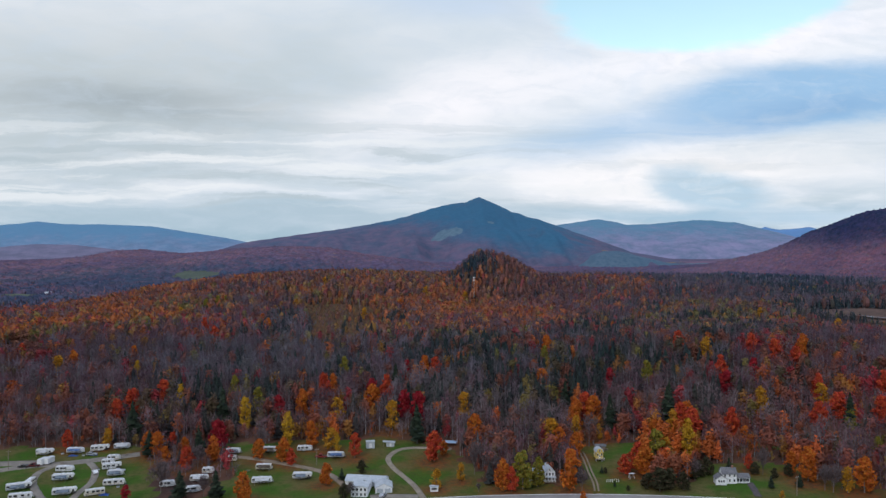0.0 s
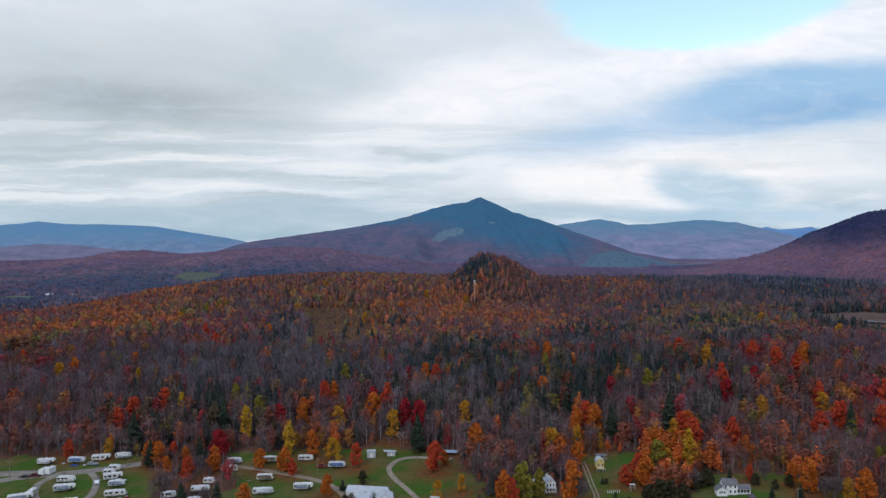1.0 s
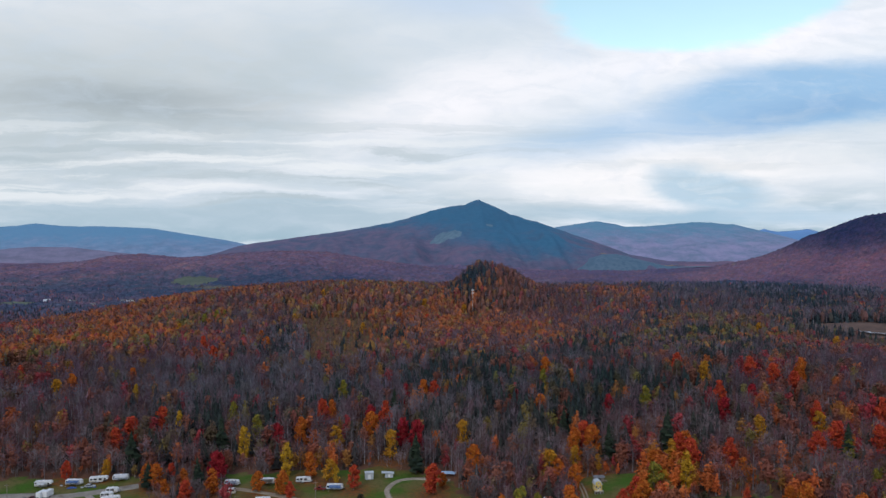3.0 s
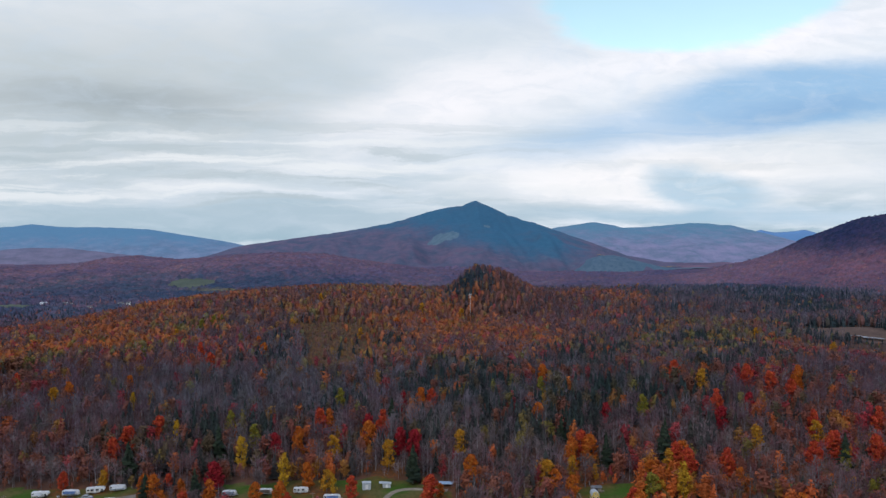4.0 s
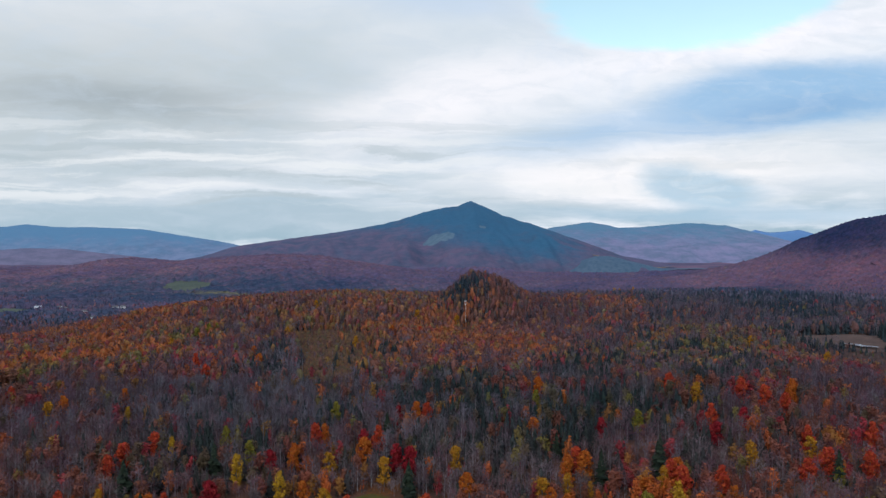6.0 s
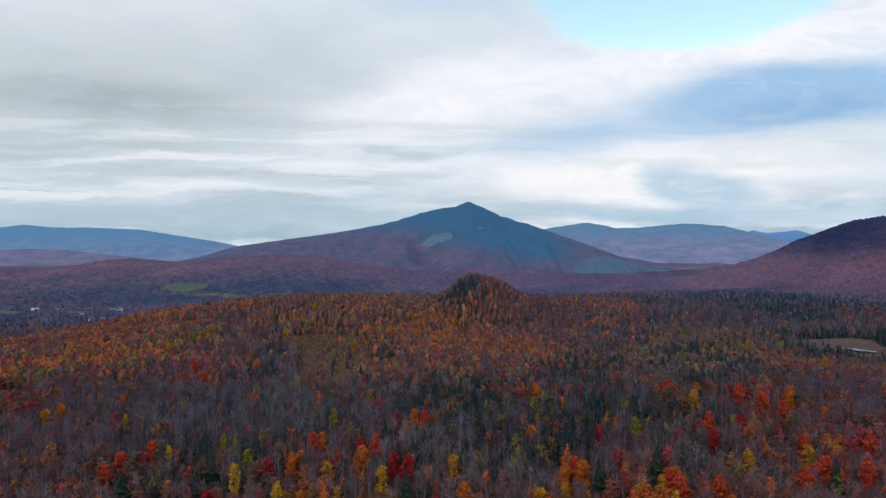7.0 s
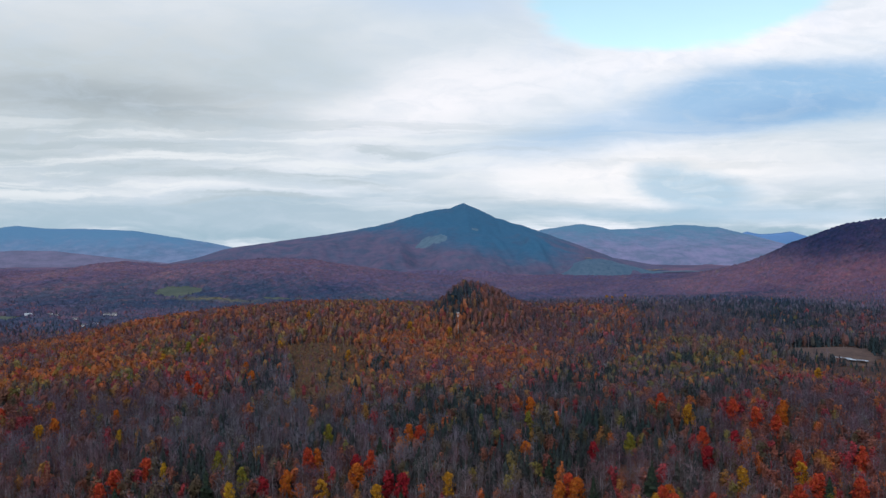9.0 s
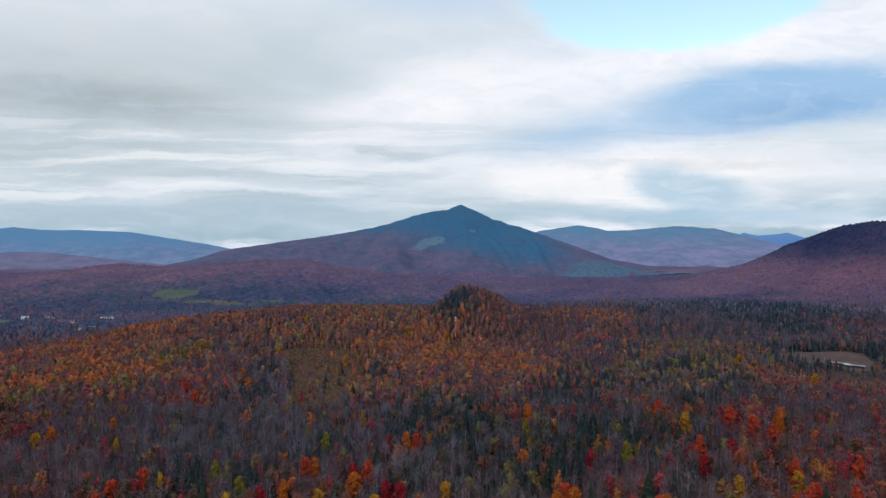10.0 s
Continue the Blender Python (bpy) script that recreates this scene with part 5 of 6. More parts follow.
# ---------------------------------------------------------------- small shapes
def add_box(bm, x0, x1, y0, y1, z0, z1, bevel=0.0):
    v = [bm.verts.new((x, y, z)) for z in (z0, z1) for x, y in ((x0, y0), (x1, y0), (x1, y1), (x0, y1))]
    for f in ((3, 2, 1, 0), (4, 5, 6, 7), (0, 1, 5, 4), (1, 2, 6, 5), (2, 3, 7, 6), (3, 0, 4, 7)):
        bm.faces.new([v[i] for i in f])
    if bevel:
        mine = set(v)
        bmesh.ops.bevel(bm, geom=[e for e in bm.edges if e.verts[0] in mine and e.verts[1] in mine], offset=bevel, segments=2, affect="EDGES")
    return bm


def box(*span, bevel=0.0):
    return add_box(bmesh.new(), *span, bevel=bevel)


def slab(outline, y0, y1, bevel=0.0):
    """An outline in x and z, drawn out along y."""
    bm = bmesh.new()
    a = [bm.verts.new((x, y0, z)) for x, z in outline]
    b = [bm.verts.new((x, y1, z)) for x, z in outline]
    n = len(outline)
    bm.faces.new(a), bm.faces.new(b[::-1])
    for i in range(n):
        bm.faces.new((a[i], b[i], b[(i + 1) % n], a[(i + 1) % n]))
    bmesh.ops.recalc_face_normals(bm, faces=bm.faces)
    if bevel:
        bmesh.ops.bevel(bm, geom=list(bm.edges), offset=bevel, segments=2, affect="EDGES")
    return bm


def rod(a, b, r, n=8, r2=None):
    bm = bmesh.new()
    d = Vector(b) - Vector(a)
    bmesh.ops.create_cone(bm, cap_ends=True, segments=n, radius1=r, radius2=r if r2 is None else r2, depth=d.length,
                          matrix=Matrix.Translation((Vector(a) + Vector(b)) / 2) @ d.to_track_quat("Z", "Y").to_matrix().to_4x4())
    return bm


def disc(x, y, z, r, w, n=18):
    return rod((x, y - w / 2, z), (x, y + w / 2, z), r, n)


def wheel(parent, x, y, r=0.36, w=0.24):
    t = part("wheel", disc(x, y, r, r, w), RUBBER, parent)
    s = -1 if y < 0 else 1
    part("rim", disc(x, y + s * (w / 2 + 0.005), r, r * 0.58, 0.03, 12), STEEL, t, "silver wheel rim")


# ---------------------------------------------------------------- caravans
def caravan(x, y, turn, length, kind="trailer", stripe=0, awning=None, cream=False, flip=False, rng=random.Random(5)):
    """A camper with its body, windows, door, wheels, roof gear and, where it is out, an awning. It lies along x; the awning side is -y."""
    names = dict(trailer=("travel_trailer", "travel trailer"), fifth=("fifth_wheel_trailer", "fifth-wheel trailer"), motor=("motorhome", "motorhome"))
    name, words = names[kind]
    tone = "cream" if cream else "white"
    cover = {None: "", BLUE_CLOTH: " with a blue awning out", GREY_CLOTH: " with a blue-grey awning out", WHITE_CLOTH: " with a white awning out", TAN_CLOTH: " with a dark tan awning out"}[awning]
    ob = thing(name, "%s %s on the grass%s" % (tone, words, cover), "camper", "campers on the camp ground")
    L, W, H, floor = length * 0.93, 2.25, 2.45, 0.45
    a, b = -L / 2, L / 2
    skin = CREAM if cream else GELCOAT
    if kind == "fifth":
        outline = [(a, floor), (b - 2.3, floor), (b - 2.2, 1.2), (b - 0.25, 1.3), (b, 1.7), (b - 0.15, 2.35), (b - 0.7, H + 0.3), (a + 0.2, H + 0.22), (a, H)]
    elif kind == "motor":
        outline = [(a, floor), (b, floor - 0.1), (b + 0.05, 1.15), (b - 0.35, 2.25), (b - 0.65, H), (a + 0.2, H), (a, H - 0.2)]
    else:
        outline = [(a, floor + 0.1), (a + 0.35, floor), (b - 0.3, floor), (b + 0.05, 1.1), (b - 0.05, 1.8), (b - 0.5, H - 0.05), (a + 0.25, H), (a, H - 0.35)]
    part("body", slab(outline, -W / 2, W / 2, 0.07), skin, ob)
    top = H + (0.24 if kind == "fifth" else 0.0)
    part("roof", box(a + 0.3, b - 0.85, -W / 2 + 0.08, W / 2 - 0.08, top - 0.02, top + 0.035), ROOF_SKIN, ob, "chalky pale roof skin")
    part("stripe", box(a + 0.15, b - (2.4 if kind == "fifth" else 0.4), -W / 2 - 0.012, -W / 2 + 0.02, 0.78, 1.12), STRIPES[stripe], ob, "coloured band along the side")
    part("stripe", box(a + 0.15, b - (2.4 if kind == "fifth" else 0.4), W / 2 - 0.02, W / 2 + 0.012, 0.78, 1.12), STRIPES[stripe], ob, "coloured band along the side")
    spots = [(a + 0.9, 1.25), (a + 2.6, 1.5), (b - 3.4 if L > 7 else b - 2.3, 1.4)] + ([(b - 1.3, 0.9)] if kind != "trailer" or L > 7.5 else [])
    for side in (-1, 1):
        for wx, ww in spots:
            w = part("window", box(wx - ww / 2, wx + ww / 2, side * W / 2 - 0.02, side * W / 2 + 0.02, 1.28, 2.14), WHITE_TRIM, ob)
            part("pane", box(wx - ww / 2 + 0.06, wx + ww / 2 - 0.06, side * W / 2 - 0.035, side * W / 2 + 0.035, 1.33, 2.09), GLASS_DARK, w, "dark tinted pane")
    part("rear_window", box(a - 0.03, a + 0.02, -0.7, 0.7, 1.4, 2.0), GLASS_DARK, ob, "dark tinted pane")
    door = part("door", box(a + L * 0.42, a + L * 0.42 + 0.72, -W / 2 - 0.035, -W / 2 + 0.01, floor + 0.08, 2.25, bevel=0.01), skin, ob)
    part("handle", box(a + L * 0.42 + 0.58, a + L * 0.42 + 0.68, -W / 2 - 0.06, -W / 2 - 0.035, 1.25, 1.4), DARK_STEEL, door)
    part("step", box(a + L * 0.42 + 0.03, a + L * 0.42 + 0.69, -W / 2 - 0.35, -W / 2 - 0.03, 0.28, 0.34), STEEL, ob)
    part("air_conditioner", box(-0.45, 0.45, -0.4, 0.4, top + 0.03, top + 0.32, bevel=0.08), WHITE_TRIM, ob, "white roof air conditioner")
    for vx in (a + 1.0, b - (1.8 if kind != "trailer" else 1.4)):
        part("roof_vent", box(vx - 0.2, vx + 0.2, -0.2, 0.2, top + 0.03, top + 0.14, bevel=0.03), STEEL, ob)
    axle = a + L * 0.40
    spread_of_axles = (axle - 0.45, axle + 0.45) if kind != "motor" else (a + L * 0.28, b - 1.1)
    for wx in spread_of_axles:
        for wy in (-W / 2 + 0.1, W / 2 - 0.1):
            wheel(ob, wx, wy)
    part("chassis", box(a + 0.3, b - 0.5, -0.9, 0.9, 0.40, 0.58), DARK_STEEL, ob)
    if kind == "trailer":
        part("hitch", rod((b - 0.1, 0, 0.5), (b + 1.0, 0, 0.48), 0.06), DARK_STEEL, ob)
        part("gas_bottle", rod((b + 0.30, 0.12, 0.5), (b + 0.30, 0.12, 1.05), 0.15, 10), WHITE_TRIM, ob)
        part("jack", rod((b + 0.8, 0, 0.0), (b + 0.8, 0, 0.55), 0.04), DARK_STEEL, ob)
    elif kind == "fifth":
        for wy in (-0.8, 0.8):
            part("landing_leg", rod((b - 2.5, wy, 0), (b - 2.5, wy, 0.6), 0.06), DARK_STEEL, ob)
    else:
        part("windscreen", slab([(b + 0.06, 1.28), (b - 0.26, 2.18), (b - 0.36, 2.16), (b - 0.05, 1.26)], -1.0, 1.0), GLASS_DARK, ob, "wide dark windscreen")
        for wy in (-0.85, 0.85):
            part("headlight", box(b + 0.0, b + 0.08, wy - 0.14, wy + 0.14, 0.85, 1.02), WHITE_TRIM, ob)
    if awning:
        x0, x1 = a + L * 0.18, b - L * (0.30 if kind == "fifth" else 0.12)
        out = 2.5
        y0, y1 = -W / 2, -W / 2 - out
        bm = bmesh.new()
        top_v = [[bm.verts.new((x0 + (x1 - x0) * i / 6, y0 + (y1 - y0) * j / 3, 2.3 - 0.5 * j / 3 - 0.07 * math.sin(math.pi * j / 3) + 0.015 * math.sin(i * 2.1))) for j in range(4)] for i in range(7)]
        for i in range(6):
            for j in range(3):
                bm.faces.new((top_v[i][j], top_v[i + 1][j], top_v[i + 1][j + 1], top_v[i][j + 1]))
        bmesh.ops.solidify(bm, geom=list(bm.faces), thickness=0.03)
        sail = part("awning", bm, awning, ob)
        for px_ in (x0 + 0.05, x1 - 0.05):
            part("pole", rod((px_, y1 + 0.03, 0), (px_, y1 + 0.03, 1.8), 0.03, 6), STEEL, sail)
    settle(ob, x, y, turn + (180 if flip else 0))
    return ob


def box_trailer(x, y, turn):
    ob = thing("cargo_trailer", "tall white enclosed cargo trailer on the gravel", "trailer", "cargo trailers on the gravel")
    part("body", box(-2.4, 2.4, -1.1, 1.1, 0.5, 3.0, bevel=0.06), GELCOAT, ob)
    part("roof", box(-2.3, 2.3, -1.0, 1.0, 2.99, 3.05), ROOF_SKIN, ob)
    for s in (-1, 1):
        part("rear_door", box(-2.44, -2.38, min(0.02 * s, 1.0 * s), max(0.02 * s, 1.0 * s), 0.6, 2.85), WHITE_TRIM, ob)
        for wx in (-0.45, 0.45):
            wheel(ob, wx, s * 1.12)
        part("tail_light", box(-2.45, -2.38, s * 0.95 - 0.06, s * 0.95 + 0.06, 0.52, 0.6), CAR_PAINT["red"], ob)
    part("hitch", rod((2.3, 0, 0.5), (3.5, 0, 0.45), 0.06), DARK_STEEL, ob)
    part("jack", rod((3.2, 0, 0), (3.2, 0, 0.5), 0.04), DARK_STEEL, ob)
    return settle(ob, x, y, turn)


def car(x, y, turn, paint, pickup=False):
    name, words = ("pickup_truck", "pickup truck") if pickup else ("car", "car")
    ob = thing(name, "%s %s parked in the camp ground" % (paint, words), "truck" if pickup else "car", "parked cars")
    mat = CAR_PAINT[paint]
    L = 5.4 if pickup else 4.5
    a, b = -L / 2, L / 2
    if pickup:
        outline = [(a, 0.5), (b, 0.45), (b + 0.02, 0.95), (b - 1.3, 1.12), (b - 2.0, 1.82), (b - 3.1, 1.85), (b - 3.25, 1.12), (a, 1.15)]
    else:
        outline = [(a, 0.4), (b, 0.4), (b, 0.78), (b - 1.2, 0.98), (b - 2.0, 1.46), (a + 1.0, 1.48), (a + 0.15, 1.0), (a, 0.9)]
    part("body", slab(outline, -0.92, 0.92, 0.06), mat, ob)
    for s in (-1, 1):
        cabin = [(b - 1.5, 1.16), (b - 2.05, 1.72), (b - 3.0, 1.74), (b - 3.1, 1.16)] if pickup else [(b - 1.4, 0.98), (b - 2.05, 1.38), (a + 1.05, 1.40), (a + 0.5, 1.0)]
        part("side_window", slab(cabin, s * 0.93 - 0.012, s * 0.93 + 0.012), GLASS_DARK, ob, "dark side glass")
        for wx in (a + 0.95, b - 0.9):
            wheel(ob, wx, s * 0.85, 0.36 if pickup else 0.31, 0.22)
        part("headlight", box(b - 0.03, b + 0.05, s * 0.68 - 0.16, s * 0.68 + 0.16, 0.66, 0.80), WHITE_TRIM, ob)
        part("tail_light", box(a - 0.04, a + 0.03, s * 0.72 - 0.12, s * 0.72 + 0.12, 0.72, 0.92), CAR_PAINT["red"], ob)
    w0 = (b - 1.32, 1.16, b - 1.98, 1.78) if pickup else (b - 1.22, 1.0, b - 1.96, 1.43)
    part("windscreen", slab([(w0[0], w0[1]), (w0[2], w0[3]), (w0[2] + 0.04, w0[3] + 0.03), (w0[0] + 0.05, w0[1] + 0.02)], -0.76, 0.76), GLASS_DARK, ob, "dark windscreen")
    if pickup:
        part("cargo_bed", box(a + 0.12, b - 3.35, -0.78, 0.78, 1.10, 1.165), DARK_STEEL, ob)
    part("bumper", box(b - 0.05, b + 0.1, -0.85, 0.85, 0.42, 0.58, bevel=0.03), STEEL, ob)
    return settle(ob, x, y, turn)


def build_camp():
    for row in (
            # west rows
            (-184.5, 352.6, 4, 8.2, "fifth", 0, WHITE_CLOTH), (-171.4, 354.6, 0, 8.0, "trailer", 2, BLUE_CLOTH), (-161.1, 357.4, 14, 8.8, "fifth", 0, None),
            (-151.9, 360.0, 9, 7.6, "trailer", 1, WHITE_CLOTH), (-165.0, 331.8, 4, 7.8, "trailer", 2, None), (-160.7, 321.7, 12, 9.2, "fifth", 1, GREY_CLOTH),
            (-151.8, 305.0, 17, 9.8, "fifth", 2, GREY_CLOTH), (-149.6, 345.4, 8, 5.6, "trailer", 0, None), (-149.9, 340.3, 12, 5.6, "trailer", 3, None),
            (-145.9, 335.0, 22, 8.6, "fifth", 2, None), (-140.9, 327.0, 6, 7.0, "trailer", 1, GREY_CLOTH), (-136.7, 315.8, 15, 9.0, "trailer", 0, None),
            (-173.2, 310.5, 26, 10.2, "fifth", 1, GREY_CLOTH), (-166.5, 299.5, 18, 9.2, "trailer", 2, None),
            # the lawn in the middle
            (-97.6, 354.0, 0, 7.0, "trailer", 1, GREY_CLOTH), (-81.4, 356.0, 0, 7.4, "trailer", 0, TAN_CLOTH), (-65.0, 357.6, 3, 7.4, "trailer", 2, None),
            (-49.2, 349.6, 0, 8.2, "trailer", 1, BLUE_CLOTH), (-75.9, 318.6, 7, 9.0, "trailer", 2, WHITE_CLOTH), (-59.8, 323.6, 0, 8.8, "fifth", 2, GREY_CLOTH),
            (-102.9, 321.0, 9, 8.2, "trailer", 0, WHITE_CLOTH), (-114.0, 314.2, 14, 6.4, "trailer", 2, None), (-101.2, 308.0, 14, 6.0, "trailer", 1, None),
            (-102.0, 330.2, 5, 5.2, "trailer", 0, None)):
        caravan(*row)
    caravan(-97.2, 344.6, 4, 7.8, "motor", 0, None, True, True)
    caravan(-78.7, 334.6, 3, 7.6, "motor", 0, TAN_CLOTH, True)
    caravan(-171.6, 315.8, -84, 7.4, "motor", 0, None, True)
    caravan(-139.6, 304.4, 26, 8.2, "motor", 0, None, True, True)
    box_trailer(-178.9, 339.8, 82)
    box_trailer(-176.6, 341.0, 82)
    car(-185.6, 336.2, 176, "black")
    car(-181.6, 337.2, 178, "maroon", True)
    car(-150.8, 329.6, 120, "white")
    car(-141.0, 331.4, 20, "silver")
    car(-162.6, 351.6, 5, "silver")
    car(-55.9, 348.8, 180, "red", True)
    car(-24.0, 302.5, 75, "silver")


build_camp()


# ---------------------------------------------------------------- buildings
def gable_roof(L, W, eave, ridge, over=0.35, thick=0.14, along="x"):
    """Two roof slopes as thick slabs; the ridge runs along x or y."""
    bm = bmesh.new()
    half = W / 2 + over
    drop = (ridge - eave) / (W / 2) * over
    outline = [(-half, eave - drop), (0, ridge), (half, eave - drop), (half, eave - drop + thick), (0, ridge + thick * 1.2), (-half, eave - drop + thick)]
    a = [bm.verts.new((-L / 2 - over, s, z) if along == "x" else (s, -L / 2 - over, z)) for s, z in outline]
    b = [bm.verts.new((L / 2 + over, s, z) if along == "x" else (s, L / 2 + over, z)) for s, z in outline]
    n = len(outline)
    for i in range(n):
        bm.faces.new((a[i], b[i], b[(i + 1) % n], a[(i + 1) % n]))
    for side in (a, b):
        bm.faces.new((side[0], side[1], side[4], side[5])), bm.faces.new((side[1], side[2], side[3], side[4]))
    bmesh.ops.recalc_face_normals(bm, faces=bm.faces)
    return bm


def gable_walls(L, W, eave, ridge, along="x"):
    bm = bmesh.new()
    outline = [(-W / 2, -0.6), (W / 2, -0.6), (W / 2, eave), (0, ridge), (-W / 2, eave)]
    a = [bm.verts.new((-L / 2, s, z) if along == "x" else (s, -L / 2, z)) for s, z in outline]
    b = [bm.verts.new((L / 2, s, z) if along == "x" else (s, L / 2, z)) for s, z in outline]
    bm.faces.new(a), bm.faces.new(b[::-1])
    for i in range(5):
        bm.faces.new((a[i], b[i], b[(i + 1) % 5], a[(i + 1) % 5]))
    bmesh.ops.recalc_face_normals(bm, faces=bm.faces)
    return bm


def shift(ob, x, y, z=0, turn=0):
    ob.matrix_local = pose(x, y, z, 0, 0, turn)
    return ob


def window(parent, x, z, w, h, face, mat=None, side="y"):
    """A framed window on the wall whose plane is y=face (or x=face)."""
    s = -1 if face < 0 else 1

    def span(w0, h0, d0, d1):
        lo, hi = sorted((face + s * d0, face + s * d1))
        if side == "y":
            return box(x - w0 / 2, x + w0 / 2, lo, hi, z - h0 / 2, z + h0 / 2)
        return box(lo, hi, x - w0 / 2, x + w0 / 2, z - h0 / 2, z + h0 / 2)
    f = part("window", span(w + 0.2, h + 0.2, -0.02, 0.05), mat or WHITE_TRIM, parent)
    part("pane", span(w, h, -0.01, 0.06), GLASS_DARK, f, "dark window pane")
    part("sill", span(w + 0.3, 0.07, -0.02, 0.12) if False else (box(x - w / 2 - 0.15, x + w / 2 + 0.15, *sorted((face, face + s * 0.14)), z - h / 2 - 0.16, z - h / 2 - 0.09) if side == "y" else
                                                     box(*sorted((face, face + s * 0.14)), x - w / 2 - 0.15, x + w / 2 + 0.15, z - h / 2 - 0.16, z - h / 2 - 0.09)), WHITE_TRIM, f)
    return f


def seams(parent, L, W, eave, ridge, along, pitch=0.9):
    """Standing seams on a metal roof, one rib each."""
    n = int(L / pitch)
    for i in range(n + 1):
        at = -L / 2 + L * i / n
        for s in (-1, 1):
            lo, hi = (W / 2 + 0.3) * s, 0.0
            zl = eave - (ridge - eave) / (W / 2) * 0.3 + 0.17
            bm = rod((at, lo, zl), (at, hi, ridge + 0.19), 0.03, 4) if along == "x" else rod((lo, at, zl), (hi, at, ridge + 0.19), 0.03, 4)
            part("roof_seam", bm, TIN, parent)


def build_lodge():
    """The camp's long white building: a low wing, a tall front block and a garage."""
    ob = thing("camp_lodge", "white camp building with pale metal roofs and two garage doors", "building")
    low = part("low_wing", gable_walls(21, 9.5, 2.8, 4.7), CLAPBOARD, ob)
    shift(low, -1.5, 20.0, 0, -9)
    roof = part("roof", gable_roof(21, 9.5, 2.8, 4.7), TIN, low, "pale metal roof")
    seams(roof, 21, 9.5, 2.8, 4.7, "x", 1.4)
    for wx in (-8, -4.5, -1, 2.5):
        window(low, wx, 1.6, 1.1, 1.0, -4.75)
    front = part("front_block", box(-4.1, 4.1, -7.0, 8.0, -0.8, 4.9), CLAPBOARD, ob)
    shift(front, -3.0, 6.6, 0, -4)
    part("roof", slab([(-4.4, 4.88), (0, 5.45), (4.4, 4.88), (4.4, 5.02), (0, 5.6), (-4.4, 5.02)], -7.3, 8.2), TIN, front, "low white metal roof")
    for row in (1.3, 3.7):
        for wx in (-3.0, -1.0, 1.0, 3.0):
            window(front, wx, row, 0.95, 1.25, -7.0)
    for wy in (-4.5, -1.5, 1.5):
        window(front, wy, 3.6, 1.0, 1.2, 4.1, side="x")
    part("roof_hatch", box(0.8, 1.8, 1.0, 2.2, 5.3, 5.9, bevel=0.05), STEEL, front)
    garage = part("garage", gable_walls(10.0, 8.4, 2.9, 4.9, "y"), CLAPBOARD, ob)
    shift(garage, 7.9, 10.2, 0, 6)
    roof = part("roof", gable_roof(10.0, 8.4, 2.9, 4.9, along="y"), TIN, garage, "pale metal roof")
    seams(roof, 10.0, 8.4, 2.9, 4.9, "y", 1.4)
    for gx in (-2.0, 2.0):
        d = part("garage_door", box(gx - 1.4, gx + 1.4, -5.06, -4.98, 0.0, 2.3), GREY_CLOTH, garage, "grey panelled garage door")
        for k in range(3):
            part("door_panel", box(gx - 1.25, gx + 1.25, -5.09, -5.05, 0.12 + 0.72 * k, 0.74 + 0.72 * k), SHED_PAINT, d)
    part("corner_trim", box(-4.28, -4.1, -5.05, -4.9, 0, 2.9), WHITE_TRIM, garage)
    settle(ob, -30.6, 302.6, 0)
    ob.scale = (0.80, 0.80, 0.80)


def build_shed():
    ob = thing("storage_shed", "pale grey box shed at the wood's edge", "shed")
    part("wall", box(-2.0, 2.0, -1.4, 1.4, -0.2, 3.0, bevel=0.03), SHED_PAINT, ob)
    part("roof", box(-2.15, 2.15, -1.55, 1.55, 3.0, 3.12), TIN, ob)
    part("door", box(-0.7, 0.7, -1.44, -1.38, 0.05, 2.2), CLAPBOARD, ob)
    for k in range(5):
        part("board", box(-2.0 + 0.8 * k, -1.94 + 0.8 * k, -1.43, -1.39, 0, 3.0), SHED_PAINT, ob)
    settle(ob, -34.6, 362.0, 8)
    ob = thing("lean_to_shed", "low grey lean-to with a wide white roof", "shed")
    part("wall", box(-1.9, 1.9, -1.2, 1.2, -0.2, 1.7), SHED_PAINT, ob)
    part("roof", slab([(-3.6, 2.2), (2.3, 1.75), (2.3, 1.87), (-3.6, 2.34)], -1.6, 1.6), TIN, ob, "broad white sheet roof")
    for px_, py_ in ((-3.3, -1.3), (-3.3, 1.3)):
        part("post", rod((px_, py_, -0.2), (px_, py_, 2.2), 0.06, 6), OLD_WOOD, ob)
    part("door", box(-0.4, 0.5, -1.24, -1.18, 0, 1.6), CLAPBOARD, ob)
    settle(ob, -25.2, 364.0, 4)
    ob = thing("tarpaulin_shelter", "low shelter under a pale blue tarpaulin", "shelter")
    part("tarpaulin", gable_roof(6.4, 3.0, 1.5, 2.2, 0.2, 0.05), TARP, ob)
    for px_ in (-3, 3):
        for py_ in (-1.5, 1.5):
            part("post", rod((px_, py_, -0.2), (px_, py_, 1.55), 0.05, 6), OLD_WOOD, ob)
    settle(ob, 3.2, 364.6, -6)
    ob = thing("open_shed", "dark weathered shed behind the yellow cottage", "shed")
    part("wall", gable_walls(4.6, 2.8, 1.9, 2.5), OLD_WOOD, ob)
    part("roof", gable_roof(4.6, 2.8, 1.9, 2.5), SLATE_ROOF, ob)
    part("door", box(-0.5, 0.5, -1.44, -1.38, 0, 1.7), DARK_STEEL, ob)
    settle(ob, 73.6, 356.6, 6)


